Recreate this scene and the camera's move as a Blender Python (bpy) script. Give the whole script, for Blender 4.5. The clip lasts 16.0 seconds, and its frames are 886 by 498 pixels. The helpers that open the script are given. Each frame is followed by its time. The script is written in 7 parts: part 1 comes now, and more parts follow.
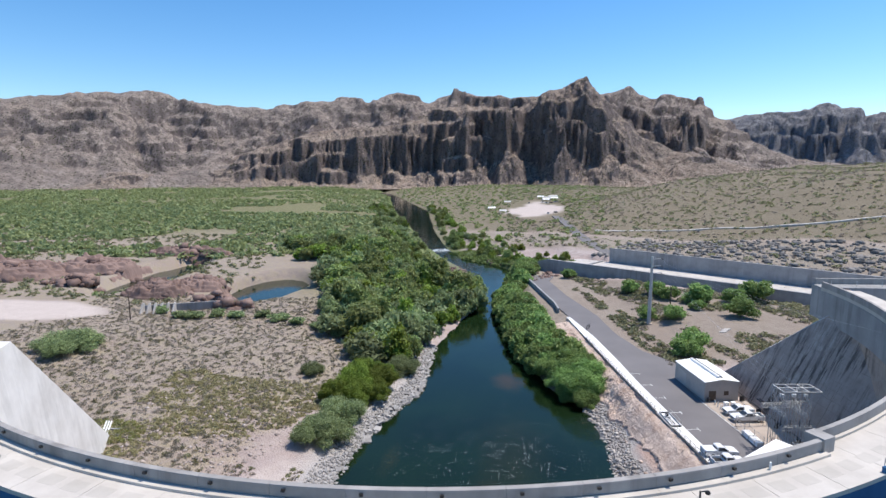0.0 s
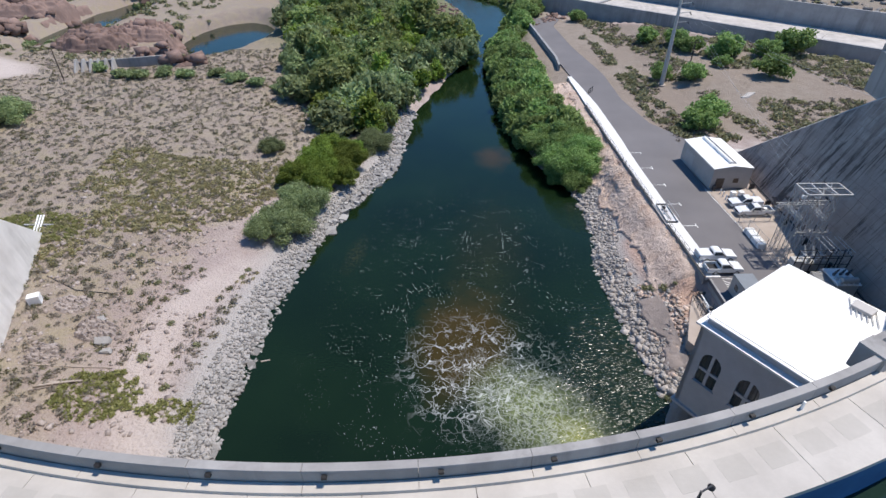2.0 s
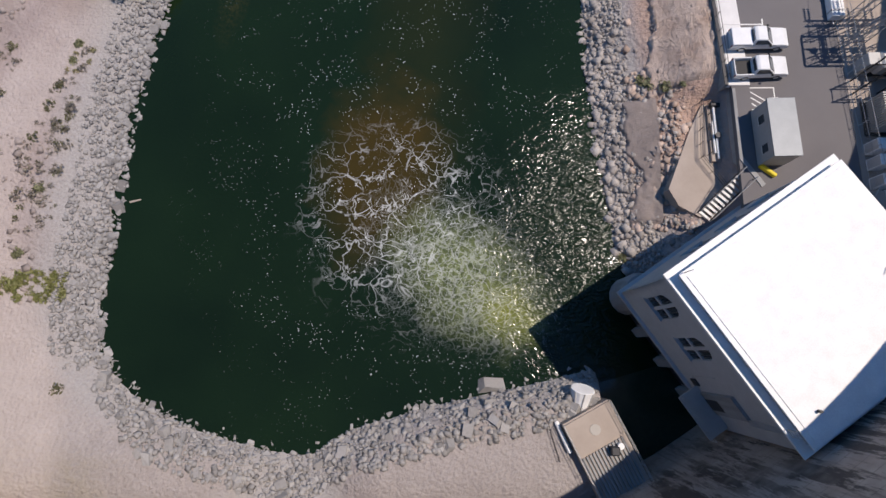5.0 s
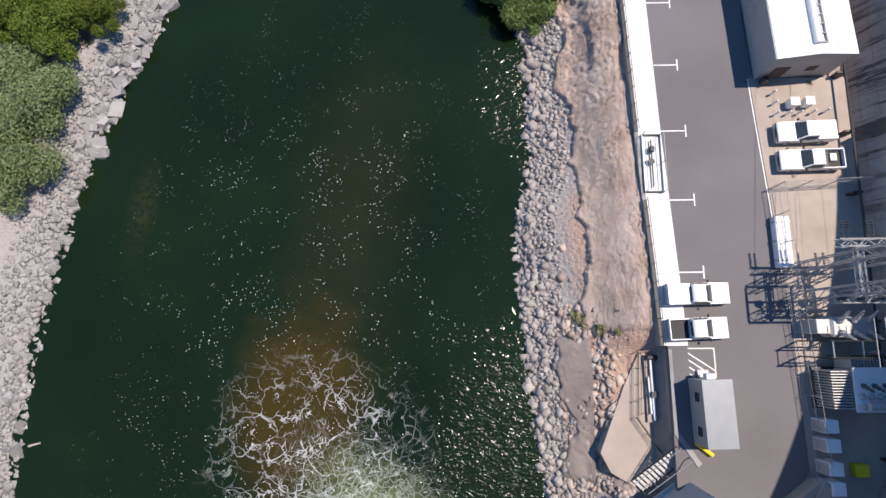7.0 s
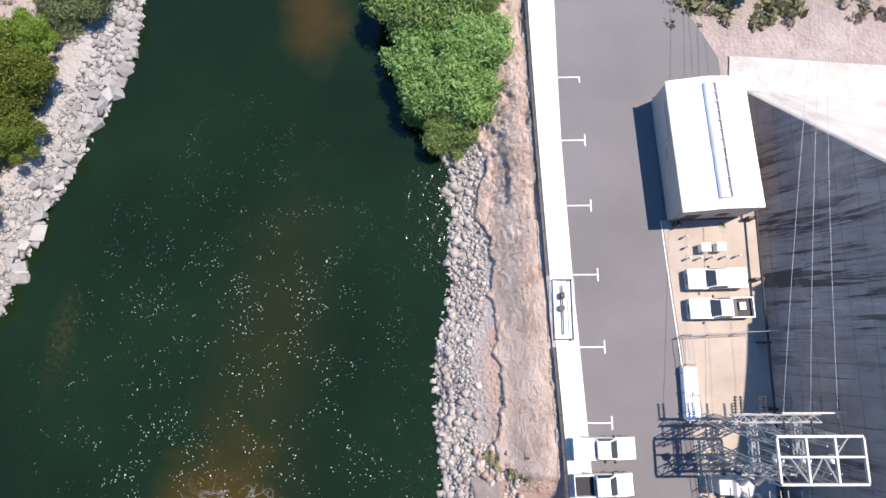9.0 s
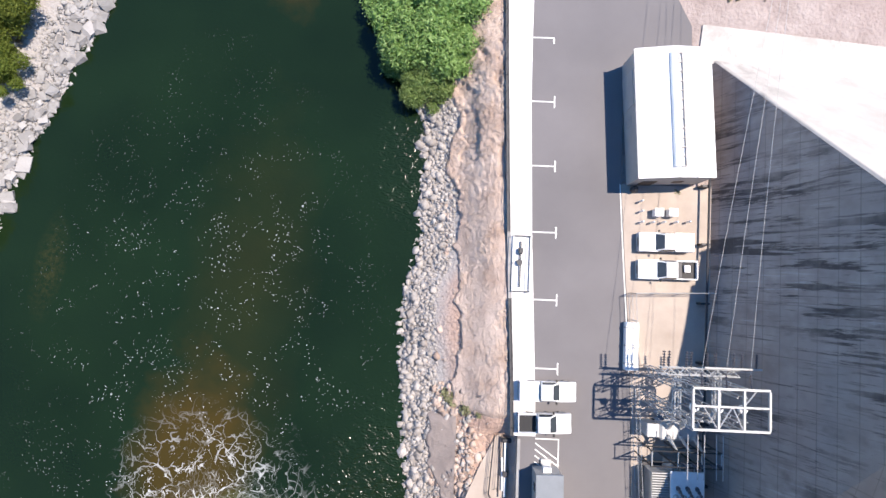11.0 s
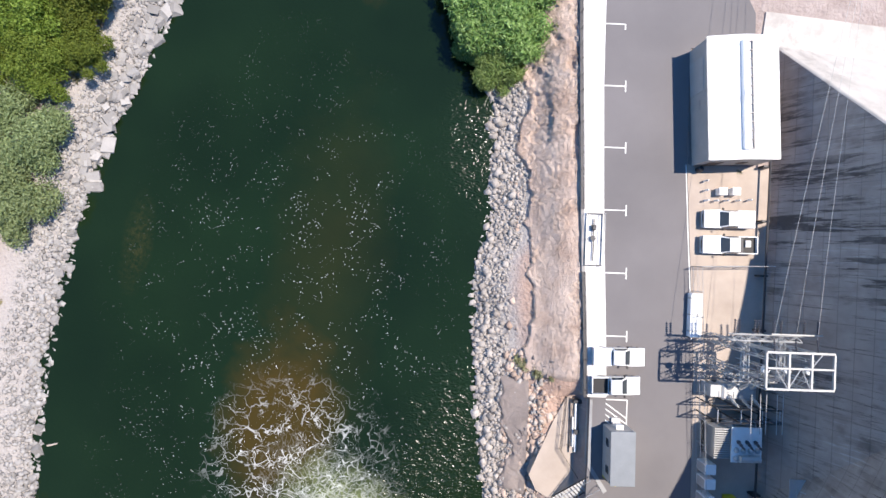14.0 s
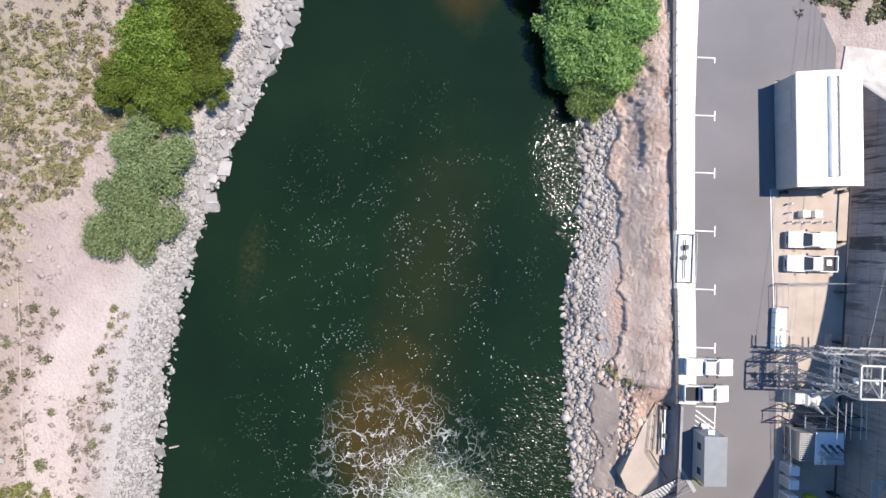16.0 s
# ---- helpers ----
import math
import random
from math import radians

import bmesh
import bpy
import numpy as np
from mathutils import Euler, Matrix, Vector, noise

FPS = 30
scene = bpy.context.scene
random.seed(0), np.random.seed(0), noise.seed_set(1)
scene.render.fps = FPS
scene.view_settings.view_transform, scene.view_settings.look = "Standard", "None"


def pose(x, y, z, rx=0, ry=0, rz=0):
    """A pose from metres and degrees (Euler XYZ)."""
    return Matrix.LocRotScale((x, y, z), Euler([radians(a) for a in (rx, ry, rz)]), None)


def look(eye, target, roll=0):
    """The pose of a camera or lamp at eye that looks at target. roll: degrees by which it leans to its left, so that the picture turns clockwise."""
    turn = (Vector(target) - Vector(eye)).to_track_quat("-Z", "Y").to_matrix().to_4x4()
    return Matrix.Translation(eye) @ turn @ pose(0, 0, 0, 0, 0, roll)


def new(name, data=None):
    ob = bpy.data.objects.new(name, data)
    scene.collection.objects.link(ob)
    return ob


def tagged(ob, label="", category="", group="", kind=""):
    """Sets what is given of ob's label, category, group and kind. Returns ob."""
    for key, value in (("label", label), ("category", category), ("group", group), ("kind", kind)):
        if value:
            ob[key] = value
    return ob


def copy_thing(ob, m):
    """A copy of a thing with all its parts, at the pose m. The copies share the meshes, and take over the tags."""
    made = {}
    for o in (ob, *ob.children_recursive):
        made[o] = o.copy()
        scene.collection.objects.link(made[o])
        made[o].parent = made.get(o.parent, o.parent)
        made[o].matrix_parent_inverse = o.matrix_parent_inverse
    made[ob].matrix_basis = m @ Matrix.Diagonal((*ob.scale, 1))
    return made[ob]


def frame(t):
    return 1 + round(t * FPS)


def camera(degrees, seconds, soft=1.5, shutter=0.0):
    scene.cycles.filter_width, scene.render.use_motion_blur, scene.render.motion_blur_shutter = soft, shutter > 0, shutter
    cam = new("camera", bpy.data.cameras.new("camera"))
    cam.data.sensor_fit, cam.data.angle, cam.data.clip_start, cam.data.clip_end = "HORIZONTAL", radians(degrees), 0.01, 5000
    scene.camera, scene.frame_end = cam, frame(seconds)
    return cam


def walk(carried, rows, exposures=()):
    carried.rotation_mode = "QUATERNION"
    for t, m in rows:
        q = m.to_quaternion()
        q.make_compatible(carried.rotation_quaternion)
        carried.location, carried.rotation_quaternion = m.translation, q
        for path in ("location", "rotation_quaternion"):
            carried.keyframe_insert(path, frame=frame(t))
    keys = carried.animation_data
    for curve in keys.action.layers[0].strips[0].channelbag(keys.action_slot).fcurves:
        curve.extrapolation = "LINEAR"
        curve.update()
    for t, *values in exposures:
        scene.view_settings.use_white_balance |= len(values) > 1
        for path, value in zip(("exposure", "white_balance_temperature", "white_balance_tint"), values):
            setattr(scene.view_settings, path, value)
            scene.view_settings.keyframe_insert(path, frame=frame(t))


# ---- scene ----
# A drone rises over the crest of an arch dam, tips down and drifts over the tailwater pool.
cam = camera(79.1, 16.0)
METRES, EYE, TILT, LEAN, TURN = 130.0, 55.0, -8.4, 0.0, 0.0
ROWS = [
    (0.0, 0.0, 0.0, 0.0, 0.0, 0.0, -0.0),
    (0.5, 0.0097, 0.0337, 0.0077, -0.01, -6.11, 0.01),
    (1.0, 0.0204, 0.0681, 0.0159, 0.01, -12.64, 0.05),
    (1.5, 0.0317, 0.1056, 0.0242, 0.09, -19.61, 0.15),
    (2.0, 0.0421, 0.1434, 0.0326, 0.02, -27.4, 0.17),
    (2.5, 0.0533, 0.1827, 0.0405, 0.04, -36.03, 0.22),
    (3.0, 0.0664, 0.2233, 0.0492, 0.14, -44.72, 0.31),
    (5.5, 0.1362, 0.4584, 0.0881, -0.03, -72.46, 1.0),
    (6.0, 0.1533, 0.5117, 0.0957, -0.13, -72.37, 1.2),
    (6.5, 0.1697, 0.5641, 0.1041, -0.22, -72.3, 1.23),
    (7.0, 0.1875, 0.6117, 0.1122, -0.2, -72.23, 1.26),
    (7.5, 0.2062, 0.652, 0.1194, -0.05, -72.19, 1.31),
    (8.0, 0.2238, 0.6821, 0.1266, 0.02, -72.19, 1.27),
    (8.5, 0.24, 0.7013, 0.1339, -0.1, -72.16, 1.23),
    (9.0, 0.2543, 0.7137, 0.1417, -0.23, -72.01, 1.13),
    (11.5, 0.2775, 0.7138, 0.1702, 2.75, -79.84, -0.32),
    (12.0, 0.2698, 0.712, 0.1742, 2.58, -80.97, -0.47),
    (12.5, 0.2586, 0.7118, 0.1785, 2.42, -81.2, -0.55),
    (13.0, 0.2435, 0.7117, 0.1822, 2.3, -81.29, -0.68),
    (13.5, 0.2259, 0.7111, 0.1868, 2.31, -81.28, -0.79),
    (14.0, 0.2019, 0.7118, 0.1944, 2.05, -81.27, -1.15),
    (14.5, 0.1782, 0.714, 0.2037, 2.03, -81.46, -1.12),
    (15.0, 0.154, 0.7165, 0.213, 2.03, -81.58, -1.1),
    (15.5, 0.1304, 0.7197, 0.2222, 2.04, -81.7, -1.07),
    (16.0, 0.1081, 0.7237, 0.2317, 2.04, -81.76, -1.0),
]
# the clip's camera brightens once the dark pool fills its picture
EXPOSURES = [(0.0, 0.27, 6500, 10), (1.5, 0.14, 6500, 10), (3.0, 0.04, 6650, 12), (5.5, -0.28, 6900, 16), (6.5, -0.05, 6900, 16), (7.0, 0.2, 6900, 15), (8.0, 0.58, 6850, 14), (9.0, 0.65, 6850, 14), (11.5, 0.75, 6850, 14), (16.0, 0.6, 6750, 12)]
walk(cam, [(t, pose(0, 0, EYE, TILT, LEAN, TURN) @ pose(METRES * x, METRES * y, METRES * z, 90 + pitch, roll, yaw)) for t, x, y, z, yaw, pitch, roll in ROWS], EXPOSURES)

# ---------------------------------------------------------------- light
SUN = Vector((0.43, 0.19, 1.0)).normalized()
EL, AZ = math.asin(SUN.z), math.atan2(SUN.x, SUN.y)
world = bpy.data.worlds.new("world")
scene.world = world
world.use_nodes = True
wn = world.node_tree.nodes
sky = wn.new("ShaderNodeTexSky")
sky.sky_type, sky.sun_disc = "NISHITA", False
sky.sun_elevation, sky.sun_rotation = EL, AZ
sky.altitude, sky.dust_density, sky.air_density, sky.ozone_density = 450, 0.1, 1.0, 3.0
wn["Background"].inputs["Strength"].default_value = 0.145
tone = wn.new("ShaderNodeHueSaturation")
tone.inputs["Saturation"].default_value = 1.28
world.node_tree.links.new(sky.outputs[0], tone.inputs["Color"])
world.node_tree.links.new(tone.outputs[0], wn["Background"].inputs["Color"])
sun = new("sun", bpy.data.lights.new("sun", "SUN"))
sun.data.energy, sun.data.angle, sun.data.color = 4.6, radians(0.53), (1.0, 0.93, 0.845)
sun.matrix_world = look(SUN * 300, (0, 0, 0))

WATER = 0.6
LOT = 7.3
CREST = 32.7
CX, CY, RAD = -1.0, 108.5, 75.0


# ---------------------------------------------------------------- material helpers
def mat(name, rough=0.8, metal=0.0, spec=0.4):
    m = bpy.data.materials.new(name)
    m.use_nodes = True
    b = m.node_tree.nodes["Principled BSDF"]
    b.inputs["Roughness"].default_value, b.inputs["Metallic"].default_value = rough, metal
    b.inputs["Specular IOR Level"].default_value = spec
    return m, m.node_tree, b


def node(nt, kind, values=None, **props):
    n = nt.nodes.new("ShaderNode" + kind)
    for k, v in props.items():
        setattr_plain(n, k, v)
    for k, v in (values or {}).items():
        n.inputs[k].default_value = v
    return n


def setattr_plain(n, k, v):
    if k == "operation":
        n.operation = v
    elif k == "data_type":
        n.data_type = v
    elif k == "blend_type":
        n.blend_type = v
    elif k == "feature":
        n.feature = v
    elif k == "attribute_name":
        n.attribute_name = v
    elif k == "wave_profile":
        n.wave_profile = v


def coords(nt, scale=(1, 1, 1), world_space=True):
    c = nt.nodes.new("ShaderNodeNewGeometry") if world_space else nt.nodes.new("ShaderNodeTexCoord")
    mp = nt.nodes.new("ShaderNodeMapping")
    mp.inputs["Scale"].default_value = scale
    nt.links.new(c.outputs["Position" if world_space else "Object"], mp.inputs["Vector"])
    return mp.outputs[0]


def tex_noise(nt, vec, scale, detail=4.0, rough=0.55, distortion=0.0):
    n = node(nt, "TexNoise", {"Scale": scale, "Detail": detail, "Roughness": rough, "Distortion": distortion})
    nt.links.new(vec, n.inputs["Vector"])
    return n.outputs["Fac"]


def tex_vor(nt, vec, scale, feature="F1", rnd=1.0):
    n = node(nt, "TexVoronoi", {"Scale": scale, "Randomness": rnd}, feature=feature)
    nt.links.new(vec, n.inputs["Vector"])
    return n


def ramp(nt, fac, stops):
    n = nt.nodes.new("ShaderNodeValToRGB")
    e = n.color_ramp.elements
    while len(e) < len(stops):
        e.new(0.5)
    for el, (p, c) in zip(e, stops):
        el.position = p
        el.color = (*c, 1) if isinstance(c, tuple) else (c, c, c, 1)
    nt.links.new(fac, n.inputs[0])
    return n.outputs[0]


def mix(nt, fac, a, b, blend="MIX"):
    n = nt.nodes.new("ShaderNodeMix")
    n.data_type, n.blend_type = "RGBA", blend
    for sock, v in ((n.inputs[0], fac), (n.inputs[6], a), (n.inputs[7], b)):
        if isinstance(v, (int, float)):
            sock.default_value = v
        elif isinstance(v, tuple):
            sock.default_value = (*v, 1)
        else:
            nt.links.new(v, sock)
    return n.outputs[2]


def calc(nt, op, a, b=0.0, clamp=False):
    n = nt.nodes.new("ShaderNodeMath")
    n.operation, n.use_clamp = op, clamp
    for sock, v in ((n.inputs[0], a), (n.inputs[1], b)):
        if isinstance(v, (int, float)):
            sock.default_value = v
        else:
            nt.links.new(v, sock)
    return n.outputs[0]


def bump(nt, b, height, strength=0.5, dist=0.1):
    n = node(nt, "Bump", {"Strength": strength, "Distance": dist})
    nt.links.new(height, n.inputs["Height"])
    nt.links.new(n.outputs[0], b.inputs["Normal"])


def attr(nt, name):
    return node(nt, "Attribute", attribute_name=name).outputs["Fac"]


def speckled(name, dark, light, scale=0.6, fine=6.0, rough=0.85, metal=0.0, amount=0.35, relief=0.3, spec=0.4):
    """A plain surface with stains at one scale and grain at another."""
    m, nt, b = mat(name, rough, metal, spec)
    v = coords(nt)
    big, small = tex_noise(nt, v, scale, 5), tex_noise(nt, v, fine, 3, 0.6)
    f = calc(nt, "ADD", calc(nt, "MULTIPLY", big, 1 - amount), calc(nt, "MULTIPLY", small, amount))
    nt.links.new(ramp(nt, f, [(0.3, dark), (0.7, light)]), b.inputs["Base Color"])
    if relief:
        bump(nt, b, small, relief, 0.05)
    return m


def plain(name, col, rough=0.6, metal=0.0, spec=0.4):
    d = tuple(c * 0.86 for c in col)
    return speckled(name, d, tuple(min(1, c * 1.06) for c in col), 0.9, 9.0, rough, metal, 0.4, 0.08, spec)


# ---------------------------------------------------------------- materials
def ground_material():
    m, nt, b = mat("desert_ground", 0.95, 0, 0.15)
    v = coords(nt)
    big, mid, fine = tex_noise(nt, v, 0.035, 5), tex_noise(nt, v, 0.35, 5, 0.65), tex_noise(nt, v, 4.0, 4, 0.7)
    soil = mix(nt, ramp(nt, mid, [(0.3, 0.0), (0.7, 1.0)]), (0.30, 0.245, 0.225), (0.47, 0.405, 0.38))
    soil = mix(nt, ramp(nt, big, [(0.42, 0.0), (0.62, 0.8)]), soil, (0.36, 0.285, 0.265))
    grav = mix(nt, fine, (0.26, 0.24, 0.23), (0.52, 0.49, 0.47))
    col = mix(nt, attr(nt, "gravel"), soil, grav)
    pink = mix(nt, mid, (0.38, 0.245, 0.19), (0.58, 0.43, 0.35))
    col = mix(nt, attr(nt, "pink"), col, pink)
    peb = tex_vor(nt, v, 2.2)
    col = mix(nt, calc(nt, "MULTIPLY", ramp(nt, peb.outputs["Distance"], [(0.05, 1.0), (0.3, 0.0)]), 0.35), col, (0.42, 0.37, 0.33))
    grass = mix(nt, ramp(nt, fine, [(0.35, 0.0), (0.7, 1.0)]), (0.07, 0.10, 0.03), (0.17, 0.19, 0.08))
    gm = calc(nt, "MULTIPLY", attr(nt, "grass"), ramp(nt, tex_noise(nt, v, 0.12, 6, 0.7), [(0.25, 0.25), (0.45, 1.0)]))
    col = mix(nt, gm, col, grass)
    dry = calc(nt, "MULTIPLY", attr(nt, "dry"), ramp(nt, mid, [(0.4, 0.0), (0.65, 0.75)]))
    col = mix(nt, dry, col, (0.34, 0.29, 0.18))
    hillc = mix(nt, ramp(nt, fine, [(0.35, 0.0), (0.7, 1.0)]), (0.13, 0.11, 0.07), (0.24, 0.205, 0.145))
    col = mix(nt, attr(nt, "hill"), col, hillc)
    path = mix(nt, mid, (0.44, 0.375, 0.34), (0.57, 0.50, 0.46))
    col = mix(nt, attr(nt, "bare"), col, path)
    nt.links.new(col, b.inputs["Base Color"])
    h = calc(nt, "ADD", calc(nt, "MULTIPLY", mid, 2.0), calc(nt, "ADD", fine, calc(nt, "MULTIPLY", peb.outputs["Distance"], -0.6)))
    bump(nt, b, h, 0.8, 0.25)
    return m


def blob(nt, cx, cy, rx, ry, turn, e0, e1, wob=0.0, wscale=0.2):
    """1 inside an ellipse on the water, 0 outside, with a ragged edge."""
    geo = nt.nodes.new("ShaderNodeNewGeometry")
    sub = nt.nodes.new("ShaderNodeVectorMath")
    sub.operation = "SUBTRACT"
    nt.links.new(geo.outputs["Position"], sub.inputs[0])
    sub.inputs[1].default_value = (cx, cy, WATER)
    mp = nt.nodes.new("ShaderNodeMapping")
    mp.vector_type = "TEXTURE"
    mp.inputs["Rotation"].default_value = (0, 0, radians(turn))
    mp.inputs["Scale"].default_value = (rx, ry, 1)
    nt.links.new(sub.outputs[0], mp.inputs["Vector"])
    ln = nt.nodes.new("ShaderNodeVectorMath")
    ln.operation = "LENGTH"
    nt.links.new(mp.outputs[0], ln.inputs[0])
    d = ln.outputs["Value"]
    if wob:
        n = tex_noise(nt, geo.outputs["Position"], wscale, 4, 0.6)
        d = calc(nt, "ADD", d, calc(nt, "MULTIPLY", calc(nt, "SUBTRACT", n, 0.5), wob))
    mr = node(nt, "MapRange", {1: e1, 2: e0, 3: 0.0, 4: 1.0})
    nt.links.new(d, mr.inputs[0])
    return mr.outputs[0]


def swirl(nt, amount, scale):
    """Positions pushed about by noise, for drawn-out foam."""
    geo = nt.nodes.new("ShaderNodeNewGeometry")
    n = node(nt, "TexNoise", {"Scale": scale, "Detail": 3.0})
    nt.links.new(geo.outputs["Position"], n.inputs["Vector"])
    k = nt.nodes.new("ShaderNodeVectorMath")
    k.operation = "SCALE"
    nt.links.new(n.outputs["Color"], k.inputs[0])
    k.inputs["Scale"].default_value = amount
    ad = nt.nodes.new("ShaderNodeVectorMath")
    ad.operation = "ADD"
    nt.links.new(geo.outputs["Position"], ad.inputs[0])
    nt.links.new(k.outputs[0], ad.inputs[1])
    return ad.outputs[0]


def water_material():
    m, nt, b = mat("river_water", 0.03, 0, 0.5)
    b.inputs["IOR"].default_value = 1.33
    v = coords(nt)
    col = mix(nt, ramp(nt, tex_noise(nt, v, 0.04, 3), [(0.35, 0.0), (0.65, 1.0)]), (0.0050, 0.0122, 0.0045), (0.0078, 0.0190, 0.0068))
    # silt and weed seen through the water
    col = mix(nt, calc(nt, "MULTIPLY", blob(nt, 13, 92, 7.5, 24, -6, 0.1, 1.1, 1.4, 0.10), 0.42), col, (0.026, 0.027, 0.007))
    col = mix(nt, calc(nt, "MULTIPLY", blob(nt, -10, 95, 1.7, 6, -8, 0.3, 1.2, 0.8, 0.3), calc(nt, "MULTIPLY", ramp(nt, tex_noise(nt, v, 2.4, 5, 0.8), [(0.42, 0.0), (0.7, 1.0)]), 0.7)), col, (0.045, 0.042, 0.014))
    col = mix(nt, calc(nt, "MULTIPLY", blob(nt, 17, 133, 4.5, 7, 0, 0.2, 1.1, 1.0, 0.3), 0.6), col, (0.06, 0.035, 0.008))
    col = mix(nt, calc(nt, "MULTIPLY", blob(nt, 7.8, 74.0, 7.6, 11.5, -12, 0.45, 1.1, 1.3, 0.14), 0.9), col, (0.046, 0.031, 0.006))
    # boiling outflow
    wisps = tex_noise(nt, swirl(nt, 3.2, 0.25), 0.9, 6, 0.7, 1.4)
    plume = blob(nt, 17.0, 61.8, 10.5, 6.4, -41, 0.30, 1.1, 0.7, 0.4)
    boil = calc(nt, "MULTIPLY", plume, ramp(nt, wisps, [(0.36, 0.28), (0.64, 1.0)]))
    col = mix(nt, calc(nt, "MULTIPLY", boil, 0.9), col, (0.19, 0.225, 0.095))
    col = mix(nt, calc(nt, "MULTIPLY", blob(nt, 21.6, 57.8, 4.4, 3.0, -35, 0.1, 1.1, 0.9, 0.5), 0.75), col, (0.20, 0.215, 0.045))
    # foam: drawn-out lines round the boil, flecks further off
    def filament(amount, sw, scale, detail, width):
        n = tex_noise(nt, swirl(nt, amount, sw), scale, detail, 0.6, 0.8)
        return ramp(nt, calc(nt, "ABSOLUTE", calc(nt, "SUBTRACT", n, 0.5)), [(width * 0.35, 1.0), (width, 0.0)])

    broken = ramp(nt, tex_noise(nt, v, 0.30, 6, 0.72), [(0.42, 0.0), (0.52, 1.0)])
    ring = blob(nt, 11.0, 67.5, 12.0, 11.5, -30, 0.5, 1.15, 0.9, 0.15)
    l1 = calc(nt, "MULTIPLY", filament(5.0, 0.2, 0.17, 2.0, 0.009), calc(nt, "MULTIPLY", broken, calc(nt, "MULTIPLY", ring, 0.6)))
    cells = tex_vor(nt, swirl(nt, 5.5, 0.30), 0.30, "DISTANCE_TO_EDGE").outputs["Distance"]
    net = calc(nt, "MULTIPLY", ramp(nt, cells, [(0.008, 1.0), (0.028, 0.0)]), calc(nt, "MULTIPLY", broken, blob(nt, 10.0, 68.5, 12.0, 11.5, -30, 0.6, 1.05, 0.9, 0.15)))
    l1 = calc(nt, "MAXIMUM", l1, calc(nt, "MULTIPLY", net, 0.5))
    l1 = calc(nt, "MAXIMUM", l1, calc(nt, "MULTIPLY", filament(3.0, 0.4, 0.33, 2.5, 0.010), calc(nt, "MULTIPLY", broken, calc(nt, "MULTIPLY", ring, 0.55))))
    l2 = calc(nt, "MULTIPLY", filament(2.2, 0.6, 0.8, 3.0, 0.022), blob(nt, 16, 62, 11, 7, -41, 0.35, 1.1, 0.8, 0.2))
    web = tex_vor(nt, swirl(nt, 3.4, 0.28), 1.15, "DISTANCE_TO_EDGE").outputs["Distance"]
    l2 = calc(nt, "MAXIMUM", l2, calc(nt, "MULTIPLY", ramp(nt, web, [(0.01, 1.0), (0.07, 0.0)]), blob(nt, 16.2, 62.4, 11.5, 7.6, -41, 0.4, 1.1, 0.8, 0.3)))
    dots = tex_vor(nt, swirl(nt, 1.2, 0.9), 2.9).outputs["Distance"]
    drift = calc(nt, "MULTIPLY", ramp(nt, tex_noise(nt, swirl(nt, 6.0, 0.1), 0.28, 6, 0.75), [(0.50, 0.0), (0.58, 1.0)]), blob(nt, 9, 78, 22, 40, 0, 0.5, 1.1, 0.7, 0.1))
    l3 = calc(nt, "MULTIPLY", ramp(nt, dots, [(0.13, 1.0), (0.17, 0.0)]), drift)
    fine = calc(nt, "MULTIPLY", ramp(nt, tex_noise(nt, swirl(nt, 2.0, 0.6), 2.2, 6, 0.75, 1.0), [(0.57, 0.0), (0.66, 1.0)]), blob(nt, 17, 60.5, 13, 7.5, -36, 0.5, 1.15, 0.8, 0.2))
    rapid = calc(nt, "MULTIPLY", ramp(nt, tex_noise(nt, v, 0.5, 5, 0.7), [(0.45, 0.0), (0.6, 1.0)]), blob(nt, -3, 362, 13, 9, 20, 0.4, 1.1, 0.8, 0.1))
    foam = calc(nt, "MAXIMUM", calc(nt, "MAXIMUM", l1, calc(nt, "MULTIPLY", l2, 0.32)), calc(nt, "MAXIMUM", l3, calc(nt, "MAXIMUM", calc(nt, "MULTIPLY", fine, 0.32), rapid)))
    col = mix(nt, calc(nt, "MULTIPLY", foam, 0.95), col, (0.74, 0.77, 0.77))
    nt.links.new(col, b.inputs["Base Color"])
    chop = calc(nt, "ADD", 0.06, calc(nt, "ADD", calc(nt, "MULTIPLY", blob(nt, 28, 66, 9, 17, -6, 0.45, 1.15, 0.8, 0.2), 1.0), calc(nt, "MULTIPLY", blob(nt, 32, 109, 6, 10, 0, 0.3, 1.2, 0.9, 0.2), 0.7)))
    nt.links.new(calc(nt, "ADD", calc(nt, "ADD", 0.03, calc(nt, "MULTIPLY", chop, 0.17)), calc(nt, "MULTIPLY", foam, 0.6)), b.inputs["Roughness"])
    waves = calc(nt, "ADD", tex_noise(nt, coords(nt, (1.0, 1.5, 1.0)), 1.0, 1.0, 0.5, 1.6), calc(nt, "MULTIPLY", tex_noise(nt, v, 0.35, 2), 0.8))
    bn = node(nt, "Bump", {"Distance": 0.24})
    nt.links.new(waves, bn.inputs["Height"])
    nt.links.new(chop, bn.inputs["Strength"])
    nt.links.new(bn.outputs[0], b.inputs["Normal"])
    return m


